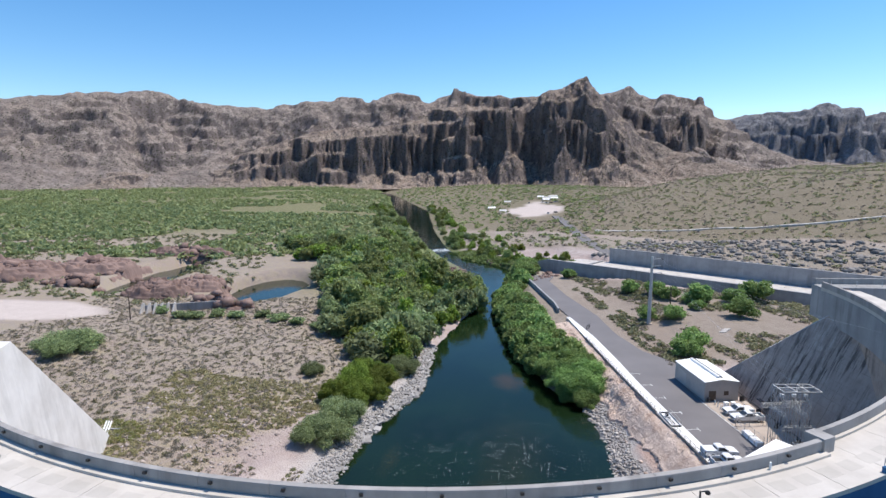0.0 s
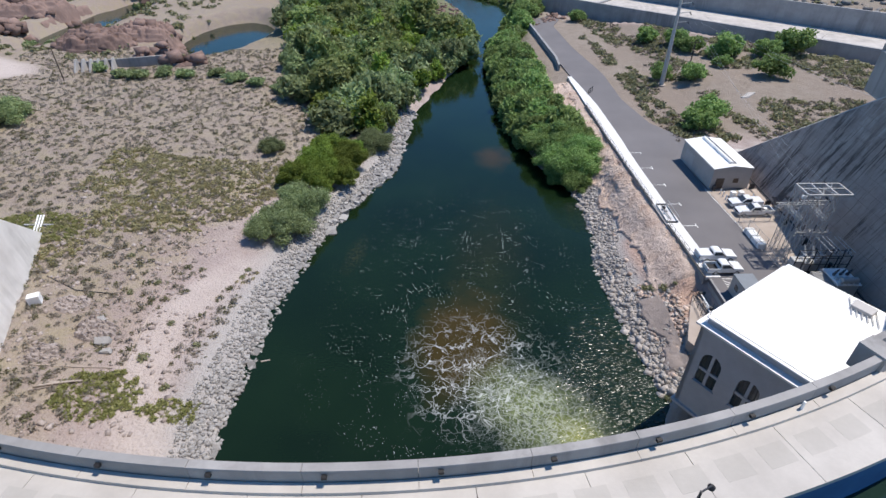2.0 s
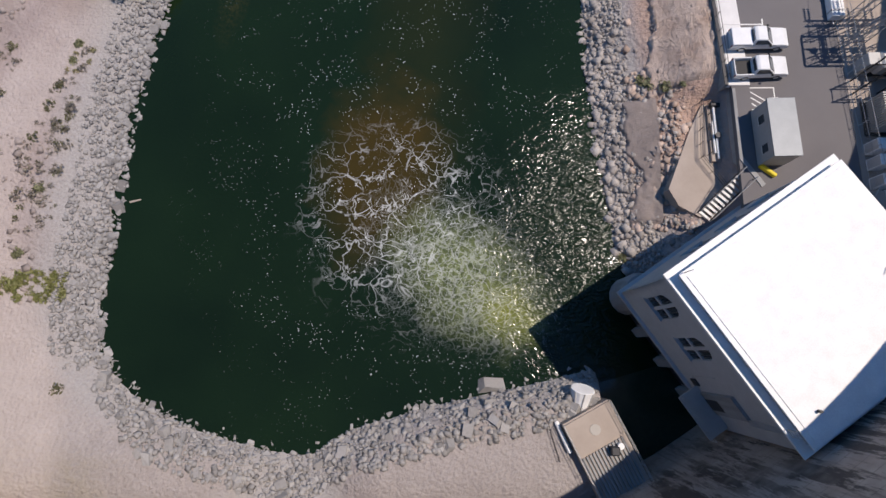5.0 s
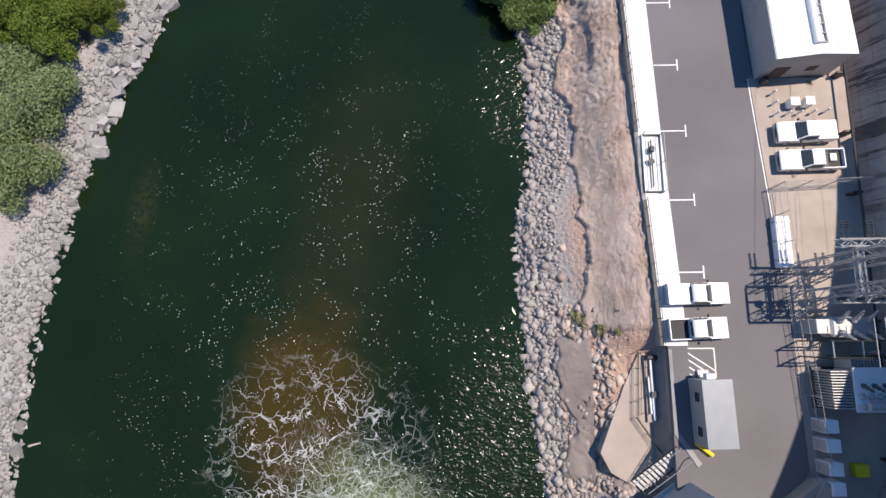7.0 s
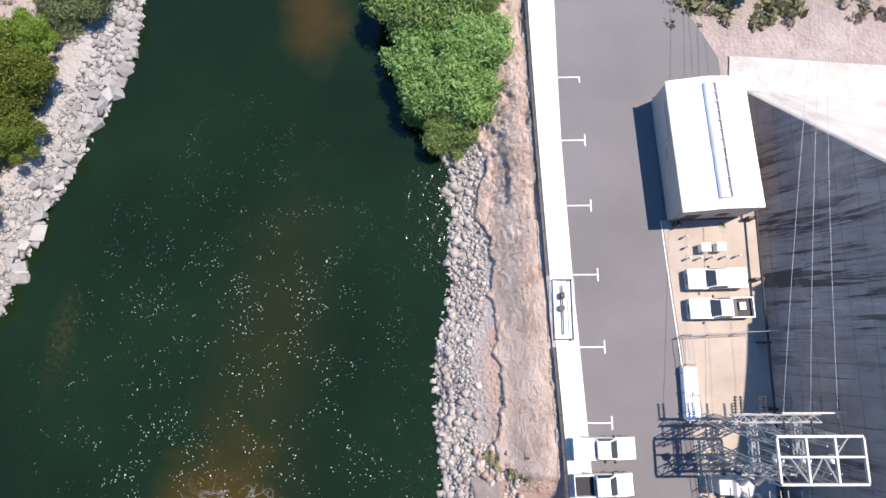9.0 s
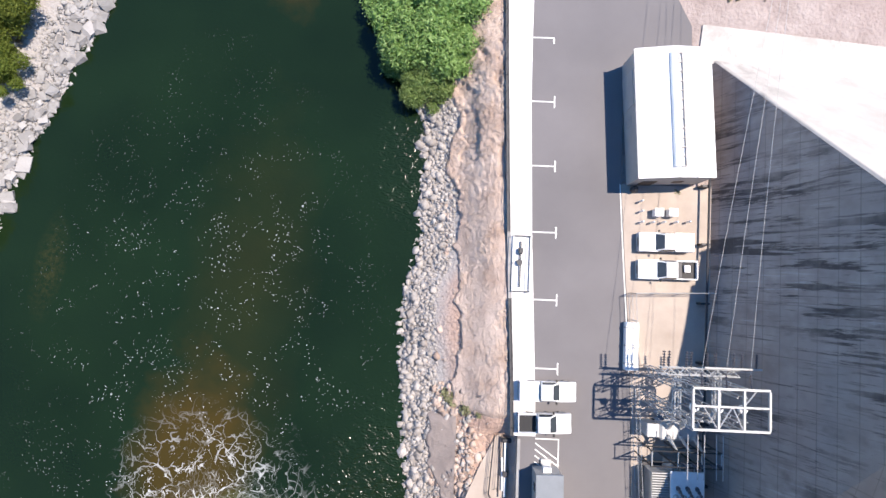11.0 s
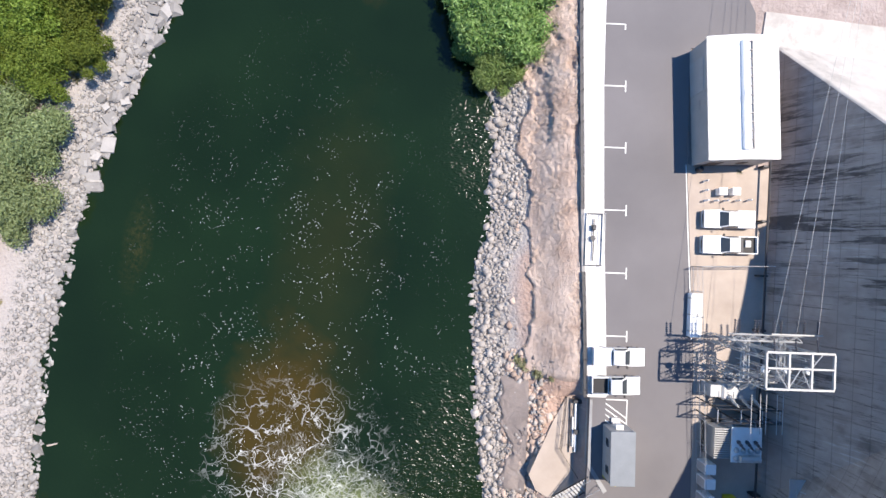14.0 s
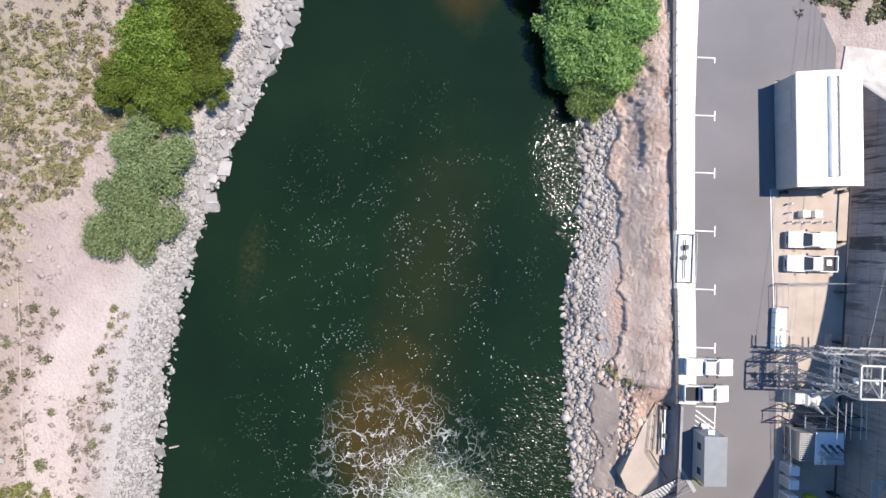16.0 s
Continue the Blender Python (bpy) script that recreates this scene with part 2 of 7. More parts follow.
def rock_material(name, a, c, scale=0.8, strata=0.0, relief=1.0):
    m, nt, b = mat(name, 0.92, 0, 0.2)
    v = coords(nt)
    n1, n2 = tex_noise(nt, v, scale, 6, 0.65), tex_noise(nt, v, scale * 7, 4, 0.7)
    col = mix(nt, ramp(nt, n1, [(0.3, 0.0), (0.7, 1.0)]), a, c)
    rnd = nt.nodes.new("ShaderNodeNewGeometry").outputs["Random Per Island"]
    ob = nt.nodes.new("ShaderNodeObjectInfo").outputs["Random"]
    both = calc(nt, "FRACT", calc(nt, "ADD", rnd, ob))
    col = mix(nt, calc(nt, "MULTIPLY", both, 0.6), col, tuple(min(1, x * 1.35) for x in c))
    odd = calc(nt, "FRACT", calc(nt, "MULTIPLY", both, 7.3))
    col = mix(nt, ramp(nt, odd, [(0.55, 0.0), (1.0, 0.6)]), col, tuple(x * 0.75 for x in a))
    col = mix(nt, calc(nt, "MULTIPLY", n2, 0.4), col, tuple(x * 0.5 for x in a))
    nt.links.new(col, b.inputs["Base Color"])
    bump(nt, b, n2, relief, 0.08)
    return m


def leaf_material(name, dark, light, tip):
    m, nt, b = mat(name, 0.65, 0, 0.25)
    rnd = nt.nodes.new("ShaderNodeNewGeometry").outputs["Random Per Island"]
    ob = nt.nodes.new("ShaderNodeObjectInfo").outputs["Random"]
    col = ramp(nt, rnd, [(0.0, dark), (0.6, light), (1.0, tip)])
    hue = node(nt, "HueSaturation")
    nt.links.new(calc(nt, "ADD", 0.488, calc(nt, "MULTIPLY", ob, 0.032)), hue.inputs["Hue"])
    nt.links.new(calc(nt, "ADD", 0.68, calc(nt, "MULTIPLY", ob, 0.62)), hue.inputs["Value"])
    nt.links.new(col, hue.inputs["Color"])
    nt.links.new(hue.outputs[0], b.inputs["Base Color"])
    tr = node(nt, "BsdfTranslucent")
    nt.links.new(hue.outputs[0], tr.inputs["Color"])
    ms = node(nt, "MixShader", {0: 0.45})
    nt.links.new(b.outputs[0], ms.inputs[1])
    nt.links.new(tr.outputs[0], ms.inputs[2])
    nt.links.new(ms.outputs[0], nt.nodes["Material Output"].inputs["Surface"])
    return m


def concrete_material(name, dark, light, streak=0.0, lift=0.0, streak_col=(0.05, 0.045, 0.04), run_scale=(0.55, 0.55, 0.035)):
    m, nt, b = mat(name, 0.88, 0, 0.25)
    v = coords(nt)
    n1, n2 = tex_noise(nt, v, 0.25, 6, 0.6), tex_noise(nt, v, 5.0, 4, 0.7)
    col = mix(nt, ramp(nt, n1, [(0.3, 0.0), (0.7, 1.0)]), dark, light)
    col = mix(nt, calc(nt, "MULTIPLY", n2, 0.25), col, tuple(x * 0.7 for x in dark))
    if streak:
        run = tex_noise(nt, coords(nt, run_scale), 1.0, 7, 0.65, 0.3)
        patch = tex_noise(nt, v, 0.06, 4, 0.6)
        f = calc(nt, "MULTIPLY", ramp(nt, run, [(0.46, 0.0), (0.60, 1.0)]), ramp(nt, patch, [(0.4, 0.0), (0.6, 1.0)]))
        col = mix(nt, calc(nt, "MULTIPLY", f, streak), col, streak_col)
    if lift:
        sep = node(nt, "SeparateXYZ")
        nt.links.new(v, sep.inputs[0])
        j = calc(nt, "ABSOLUTE", calc(nt, "SUBTRACT", calc(nt, "FRACT", calc(nt, "DIVIDE", sep.outputs["Z"], lift)), 0.5))
        col = mix(nt, calc(nt, "MULTIPLY", ramp(nt, j, [(0.0, 1.0), (0.03, 0.0)]), 0.4), col, tuple(x * 0.45 for x in dark))
    nt.links.new(col, b.inputs["Base Color"])
    bump(nt, b, n2, 0.25, 0.03)
    return m


def face_material():
    """Old board-marked concrete: lift joints, pale leached patches and dark runs down the slope."""
    m, nt, b = mat("stained_concrete", 0.9, 0, 0.2)
    v = coords(nt)
    big, mid, fine = tex_noise(nt, v, 0.09, 5, 0.6), tex_noise(nt, v, 0.5, 6, 0.7), tex_noise(nt, v, 4.0, 5, 0.75)
    col = mix(nt, ramp(nt, mid, [(0.32, 0.0), (0.68, 1.0)]), (0.32, 0.255, 0.215), (0.55, 0.465, 0.405))
    col = mix(nt, ramp(nt, big, [(0.38, 0.0), (0.62, 0.6)]), col, (0.42, 0.35, 0.305))
    col = mix(nt, calc(nt, "MULTIPLY", fine, 0.35), col, (0.19, 0.16, 0.15))
    run = tex_noise(nt, coords(nt, (0.10, 1.1, 0.10)), 1.0, 7, 0.72, 0.2)
    thin = tex_noise(nt, coords(nt, (0.16, 3.2, 0.16)), 1.0, 5, 0.7, 0.1)
    patch = ramp(nt, tex_noise(nt, v, 0.075, 5, 0.65), [(0.44, 0.0), (0.58, 1.0)])
    dark = calc(nt, "MULTIPLY", ramp(nt, run, [(0.50, 0.0), (0.55, 1.0)]), patch)
    dark = calc(nt, "MAXIMUM", dark, calc(nt, "MULTIPLY", ramp(nt, thin, [(0.57, 0.0), (0.62, 0.8)]), ramp(nt, mid, [(0.4, 0.2), (0.6, 1.0)])))
    col = mix(nt, calc(nt, "MULTIPLY", dark, 0.85), col, (0.062, 0.052, 0.047))
    pale = calc(nt, "MULTIPLY", ramp(nt, thin, [(0.32, 1.0), (0.42, 0.0)]), ramp(nt, big, [(0.4, 1.0), (0.55, 0.0)]))
    col = mix(nt, calc(nt, "MULTIPLY", pale, 0.6), col, (0.60, 0.55, 0.51))
    sep = node(nt, "SeparateXYZ")
    nt.links.new(v, sep.inputs[0])
    lift = calc(nt, "ABSOLUTE", calc(nt, "SUBTRACT", calc(nt, "FRACT", calc(nt, "DIVIDE", sep.outputs["Z"], 1.5)), 0.5))
    bay = calc(nt, "ABSOLUTE", calc(nt, "SUBTRACT", calc(nt, "FRACT", calc(nt, "DIVIDE", sep.outputs["Y"], 4.6)), 0.5))
    line = calc(nt, "MAXIMUM", ramp(nt, lift, [(0.0, 1.0), (0.03, 0.0)]), calc(nt, "MULTIPLY", ramp(nt, bay, [(0.0, 1.0), (0.014, 0.0)]), 0.8))
    col = mix(nt, calc(nt, "MULTIPLY", line, calc(nt, "MULTIPLY", mid, 0.9)), col, (0.10, 0.085, 0.08))
    nt.links.new(col, b.inputs["Base Color"])
    bump(nt, b, calc(nt, "SUBTRACT", calc(nt, "ADD", fine, mid), line), 0.5, 0.06)
    return m


M_GROUND = ground_material()
M_WATER = water_material()
M_LAKE = speckled("lake_water", (0.010, 0.022, 0.016), (0.016, 0.035, 0.024), 0.1, 1.5, 0.08, 0, 0.5, 0.15, 0.5)
M_CONC = concrete_material("crest_concrete", (0.44, 0.405, 0.365), (0.60, 0.56, 0.51))
M_PARA = concrete_material("parapet_concrete", (0.27, 0.26, 0.25), (0.42, 0.40, 0.385), 0.3)
# brighter copy of pale_concrete: the sun on the west block put into the colour
M_PALE_LIT = concrete_material("sunlit_pale_concrete", (0.60, 0.565, 0.53), (0.78, 0.75, 0.715), 0.15)
M_PATCH = concrete_material("patch_concrete", (0.41, 0.38, 0.34), (0.53, 0.495, 0.45))
M_BLUE = concrete_material("blue_concrete", (0.03, 0.10, 0.22), (0.05, 0.16, 0.32))
M_FACE = face_material()
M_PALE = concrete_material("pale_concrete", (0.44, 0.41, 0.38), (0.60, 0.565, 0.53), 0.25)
M_GREYC = concrete_material("grey_wall_concrete", (0.27, 0.27, 0.27), (0.38, 0.38, 0.38), 0.3)
M_ASPH = speckled("asphalt", (0.135, 0.128, 0.131), (0.180, 0.170, 0.174), 0.12, 14.0, 0.9, 0, 0.3, 0.2)
M_WALK = plain("white_concrete_walk", (0.74, 0.73, 0.72), 0.85)
M_WHITE = plain("white_roof_coating", (0.86, 0.86, 0.85), 0.6)
M_STUCCO = plain("pale_grey_stucco", (0.50, 0.49, 0.49), 0.85)
M_PAINT = plain("white_road_paint", (0.78, 0.78, 0.76), 0.7)
M_GLASS = plain("dark_window_glass", (0.05, 0.06, 0.07), 0.1, 0, 0.6)
M_STEEL = plain("grey_galvanised_steel", (0.47, 0.47, 0.465), 0.5, 0.15)
M_DARKST = plain("dark_steel", (0.055, 0.055, 0.06), 0.55, 0.4)
M_SHEDW = plain("shed_wall_panel", (0.44, 0.42, 0.40), 0.6)
M_CARW = plain("white_car_paint", (0.80, 0.81, 0.82), 0.25, 0, 0.6)
M_RUBBER = plain("tyre_rubber", (0.02, 0.02, 0.02), 0.9)
M_BLACK = plain("black_plastic", (0.015, 0.015, 0.017), 0.6)
M_RED = plain("red_lamp_lens", (0.35, 0.02, 0.02), 0.3)
M_YELLOW = plain("yellow_paint", (0.75, 0.60, 0.03), 0.6)
M_GREYROOF = plain("grey_metal_roof", (0.22, 0.24, 0.26), 0.45, 0.2)
M_TAN = concrete_material("tan_concrete", (0.36, 0.30, 0.255), (0.48, 0.41, 0.355))
M_WOOD = speckled("weathered_wood", (0.08, 0.06, 0.045), (0.16, 0.12, 0.09), 2.0, 12.0, 0.9)
M_RIP = rock_material("grey_riprap_rock", (0.24, 0.229, 0.219), (0.42, 0.404, 0.390), 0.7)
M_CUT = rock_material("blasted_grey_rock", (0.13, 0.125, 0.12), (0.27, 0.255, 0.24), 0.4)
M_RED_ROCK = rock_material("reddish_brown_rock", (0.13, 0.085, 0.075), (0.29, 0.205, 0.175), 0.25, relief=1.0)
M_RUBBLE = rock_material("pale_bank_rubble", (0.30, 0.268, 0.243), (0.49, 0.455, 0.425), 0.7)
M_BANK = rock_material("pink_brown_bank_rock", (0.29, 0.24, 0.215), (0.44, 0.38, 0.35), 0.7)
M_PALE_ROCK = rock_material("pale_pink_rock", (0.27, 0.225, 0.205), (0.44, 0.385, 0.36), 0.6)
M_LEDGE = rock_material("pink_bedrock", (0.40, 0.295, 0.235), (0.60, 0.475, 0.40), 0.5, 0, 0.8)


def bank_material():
    """Soft pink bedrock worn into fine broken ridges, with paler loose earth."""
    m, nt, b = mat("worn_pink_bank", 0.95, 0, 0.15)
    v = coords(nt)
    big, fine = tex_noise(nt, v, 0.35, 5, 0.6), tex_noise(nt, v, 5.0, 5, 0.75)
    col = mix(nt, ramp(nt, big, [(0.32, 0.0), (0.66, 1.0)]), (0.47, 0.35, 0.285), (0.68, 0.56, 0.485))
    col = mix(nt, calc(nt, "MULTIPLY", fine, 0.25), col, (0.36, 0.26, 0.21))
    nt.links.new(col, b.inputs["Base Color"])
    ridge = tex_noise(nt, coords(nt, (1.5, 0.8, 1.0)), 0.9, 8, 0.72, 1.4)
    bump(nt, b, calc(nt, "ADD", calc(nt, "MULTIPLY", ridge, 1.6), calc(nt, "MULTIPLY", fine, 0.25)), 1.0, 0.24)
    return m


M_SOFT = bank_material()
M_LEAF_A = leaf_material("bright_leaves", (0.10, 0.145, 0.022), (0.215, 0.29, 0.05), (0.32, 0.40, 0.09))
M_LEAF_B = leaf_material("grey_green_leaves", (0.15, 0.195, 0.085), (0.27, 0.335, 0.155), (0.39, 0.455, 0.235))
M_LEAF_C = leaf_material("willow_leaves", (0.125, 0.20, 0.06), (0.24, 0.345, 0.11), (0.38, 0.48, 0.19))
M_LEAF_D = leaf_material("dark_leaves", (0.14, 0.185, 0.06), (0.26, 0.32, 0.115), (0.39, 0.44, 0.18))
M_MESQ = leaf_material("olive_mesquite_leaves", (0.16, 0.185, 0.08), (0.27, 0.30, 0.13), (0.38, 0.41, 0.20))
M_SCRUB = leaf_material("dry_scrub", (0.24, 0.21, 0.175), (0.34, 0.305, 0.25), (0.44, 0.405, 0.325))
M_SAGE = leaf_material("olive_scrub", (0.17, 0.17, 0.095), (0.27, 0.27, 0.15), (0.37, 0.365, 0.225))
M_GRASS = leaf_material("yellow_green_grass", (0.22, 0.24, 0.08), (0.33, 0.34, 0.13), (0.44, 0.43, 0.20))
M_STRAW = leaf_material("yellow_grass", (0.29, 0.26, 0.135), (0.39, 0.355, 0.19), (0.48, 0.44, 0.26))


# ---------------------------------------------------------------- mesh helpers
def raw(name, verts, faces, material, parent=None, label="", smooth=False):
    me = bpy.data.meshes.new(name)
    me.from_pydata([tuple(v) for v in verts], [], [tuple(f) for f in faces])
    me.materials.append(material)
    if smooth:
        me.polygons.foreach_set("use_smooth", [True] * len(me.polygons))
    me.update()
    ob = new(name, me)
    if parent:
        ob.parent = parent
    if label:
        ob["label"] = label
    return ob


def quick(name, verts, quads, material, parent=None, smooth=False):
    """A mesh of many quads straight from numpy arrays."""
    me = bpy.data.meshes.new(name)
    nv, nf = len(verts), len(quads)
    me.vertices.add(nv)
    me.vertices.foreach_set("co", np.asarray(verts, np.float32).ravel())
    k = quads.shape[1]
    me.loops.add(nf * k)
    me.loops.foreach_set("vertex_index", np.asarray(quads, np.int32).ravel())
    me.polygons.add(nf)
    me.polygons.foreach_set("loop_start", np.arange(0, nf * k, k, dtype=np.int32))
    me.polygons.foreach_set("loop_total", np.full(nf, k, np.int32))
    if smooth:
        me.polygons.foreach_set("use_smooth", np.ones(nf, bool))
    me.update(calc_edges=True)
    me.materials.append(material)
    ob = new(name, me)
    if parent:
        ob.parent = parent
    return ob


def part(name, bm, material, parent=None, label="", bevel=0.0):
    if bevel:
        bmesh.ops.bevel(bm, geom=bm.edges[:], offset=bevel, segments=1, affect="EDGES", clamp_overlap=True)
    bmesh.ops.recalc_face_normals(bm, faces=bm.faces[:])
    me = bpy.data.meshes.new(name)
    bm.to_mesh(me)
    bm.free()
    me.materials.append(material)
    ob = new(name, me)
    if parent:
        ob.parent = parent
    if label:
        ob["label"] = label
    return ob


def empty(name, m=None, **tags):
    ob = new(name)
    ob.empty_display_size = 0.3
    if m is not None:
        ob.matrix_basis = m
    return tagged(ob, **tags)


def box(x0, x1, y0, y1, z0, z1, bm=None):
    bm = bm or bmesh.new()
    v = [bm.verts.new(p) for p in ((x0, y0, z0), (x1, y0, z0), (x1, y1, z0), (x0, y1, z0), (x0, y0, z1), (x1, y0, z1), (x1, y1, z1), (x0, y1, z1))]
    for f in ((0, 3, 2, 1), (4, 5, 6, 7), (0, 1, 5, 4), (1, 2, 6, 5), (2, 3, 7, 6), (3, 0, 4, 7)):
        bm.faces.new([v[i] for i in f])
    return bm


def prism(poly, z0, z1, bm=None):
    """A flat polygon drawn up from z0 to z1; either may be a list."""
    bm = bm or bmesh.new()
    n = len(poly)
    lo = [bm.verts.new((p[0], p[1], z0[i] if isinstance(z0, (list, tuple)) else z0)) for i, p in enumerate(poly)]
    hi = [bm.verts.new((p[0], p[1], z1[i] if isinstance(z1, (list, tuple)) else z1)) for i, p in enumerate(poly)]
    bm.faces.new(lo[::-1]), bm.faces.new(hi)
    for i in range(n):
        bm.faces.new((lo[i], lo[(i + 1) % n], hi[(i + 1) % n], hi[i]))
    return bm


def rod(p0, p1, r0, r1=None, seg=6, bm=None):
    bm = bm or bmesh.new()
    r1 = r0 if r1 is None else r1
    p0, p1 = Vector(p0), Vector(p1)
    q = (p1 - p0).to_track_quat("Z", "Y")
    a, b = [], []
    for i in range(seg):
        w = 2 * math.pi * i / seg
        d = q @ Vector((math.cos(w), math.sin(w), 0))
        a.append(bm.verts.new(p0 + d * r0))
        b.append(bm.verts.new(p1 + d * r1))
    for i in range(seg):
        j = (i + 1) % seg
        bm.faces.new((a[i], a[j], b[j], b[i]))
    bm.faces.new(a[::-1]), bm.faces.new(b)
    return bm


def lathe(profile, seg=12, bm=None, base=Vector((0, 0, 0)), turn=None):
    """Rings of (radius, height) about an axis through base."""
    bm = bm or bmesh.new()
    rings = []
    for r, h in profile:
        ring = []
        for i in range(seg):
            w = 2 * math.pi * i / seg
            p = Vector((r * math.cos(w), r * math.sin(w), h))
            ring.append(bm.verts.new((turn @ p if turn else p) + base))
        rings.append(ring)
    for a, b in zip(rings, rings[1:]):
        for i in range(seg):
            j = (i + 1) % seg
            bm.faces.new((a[i], a[j], b[j], b[i]))
    bm.faces.new(rings[0][::-1]), bm.faces.new(rings[-1])
    return bm


def arc_pt(r, th, z=0.0):
    a = radians(th)
    return (CX + r * math.sin(a), CY - r * math.cos(a), z)


def arc_band(th0, th1, profile, step=1.0):
    """A closed (radius, z) profile swept along the dam's arc."""
    bm = bmesh.new()
    n = max(2, int(round((th1 - th0) / step)) + 1)
    rings = []
    for th in np.linspace(th0, th1, n):
        rings.append([bm.verts.new(arc_pt(r, th, z)) for r, z in profile])
    k = len(profile)
    for a, b in zip(rings, rings[1:]):
        for i in range(k):
            j = (i + 1) % k
            bm.faces.new((a[i], b[i], b[j], a[j]))
    bm.faces.new(rings[0]), bm.faces.new(rings[-1][::-1])
    return bm


# ---------------------------------------------------------------- ground
SHORE_Y = [43, 44.3, 46, 48, 50.5, 54, 60, 68, 80, 88, 95, 106, 118, 129, 156, 190, 208, 250, 286, 323, 371, 475, 703, 1110, 1300]
SHORE_L = [0, -5, -11, -15, -18, -21, -22.0, -21.3, -20.4, -19.1, -17.8, -14.8, -9.4, -5.2, -3, 6.8, 13.7, 16, 14, 2, -9.5, -25, -62, -110, -160]
BANK_Y = [43, 44.3, 46, 48, 50.5, 54, 60, 64, 67, 71, 76.5, 81.5, 86, 91, 94.6, 97, 101.5, 105.5, 110, 114.3, 118, 129, 156, 190, 208, 250, 286, 323, 371, 475, 703, 1110, 1300]
BANK_R = [1, 3, 6, 13, 25, 37, 36, 34.1, 33.6, 33.0, 32.3, 32.0, 31.6, 31.3, 31.4, 32.6, 33.0, 33.2, 33.0, 32.7, 32.4, 27, 24, 23, 22, 36, 42, 12, 2, -8, -20, -95, -140]


def smooth(e0, e1, x):
    t = np.clip((x - e0) / (e1 - e0), 0, 1)
    return t * t * (3 - 2 * t)


_rng = np.random.default_rng(7)
_TAB = _rng.random((64, 64))


def vnoise(x, y, s):
    """Smooth value noise, 0 to 1."""
    x, y = np.asarray(x) / s, np.asarray(y) / s
    xi, yi = np.floor(x).astype(int), np.floor(y).astype(int)
    fx, fy = x - xi, y - yi
    fx, fy = fx * fx * (3 - 2 * fx), fy * fy * (3 - 2 * fy)
    g = lambda i, j: _TAB[i % 64, j % 64]
    return (g(xi, yi) * (1 - fx) + g(xi + 1, yi) * fx) * (1 - fy) + (g(xi, yi + 1) * (1 - fx) + g(xi + 1, yi + 1) * fx) * fy


def fbm(x, y, s, octaves=4):
    out, a = 0.0, 0.5
    for i in range(octaves):
        out = out + a * vnoise(x + 17.3 * i, y - 9.1 * i, s / 2 ** i)
        a *= 0.5
    return out


def shores(y):
    return np.interp(y, SHORE_Y, SHORE_L), np.interp(y, BANK_Y, BANK_R)


def bank_dist(x, y):
    """Metres from the water's edge: below zero in the water."""
    l, r = shores(y)
    wob = (vnoise(x, y, 5.0) - 0.5) * 1.4
    d = np.maximum(l - x, x - r) + wob
    return np.maximum(d, 43.6 - y)


# the yard's river-side edge
EDGE_Y = [79, 86, 92, 100, 117, 128, 140, 170, 235]
EDGE_X = [43.25, 42.95, 42.6, 42.2, 41.45, 41.05, 40.8, 40.0, 36.5]

# the spillway chute: along it e, across it n
E_DIR, N_DIR = np.array([0.724, -0.690]), np.array([0.690, 0.724])
CHUTE0 = np.array([50.5, 253.0])


def chute_uv(x, y):
    dx, dy = x - CHUTE0[0], y - CHUTE0[1]
    return dx * E_DIR[0] + dy * E_DIR[1], dx * N_DIR[0] + dy * N_DIR[1]


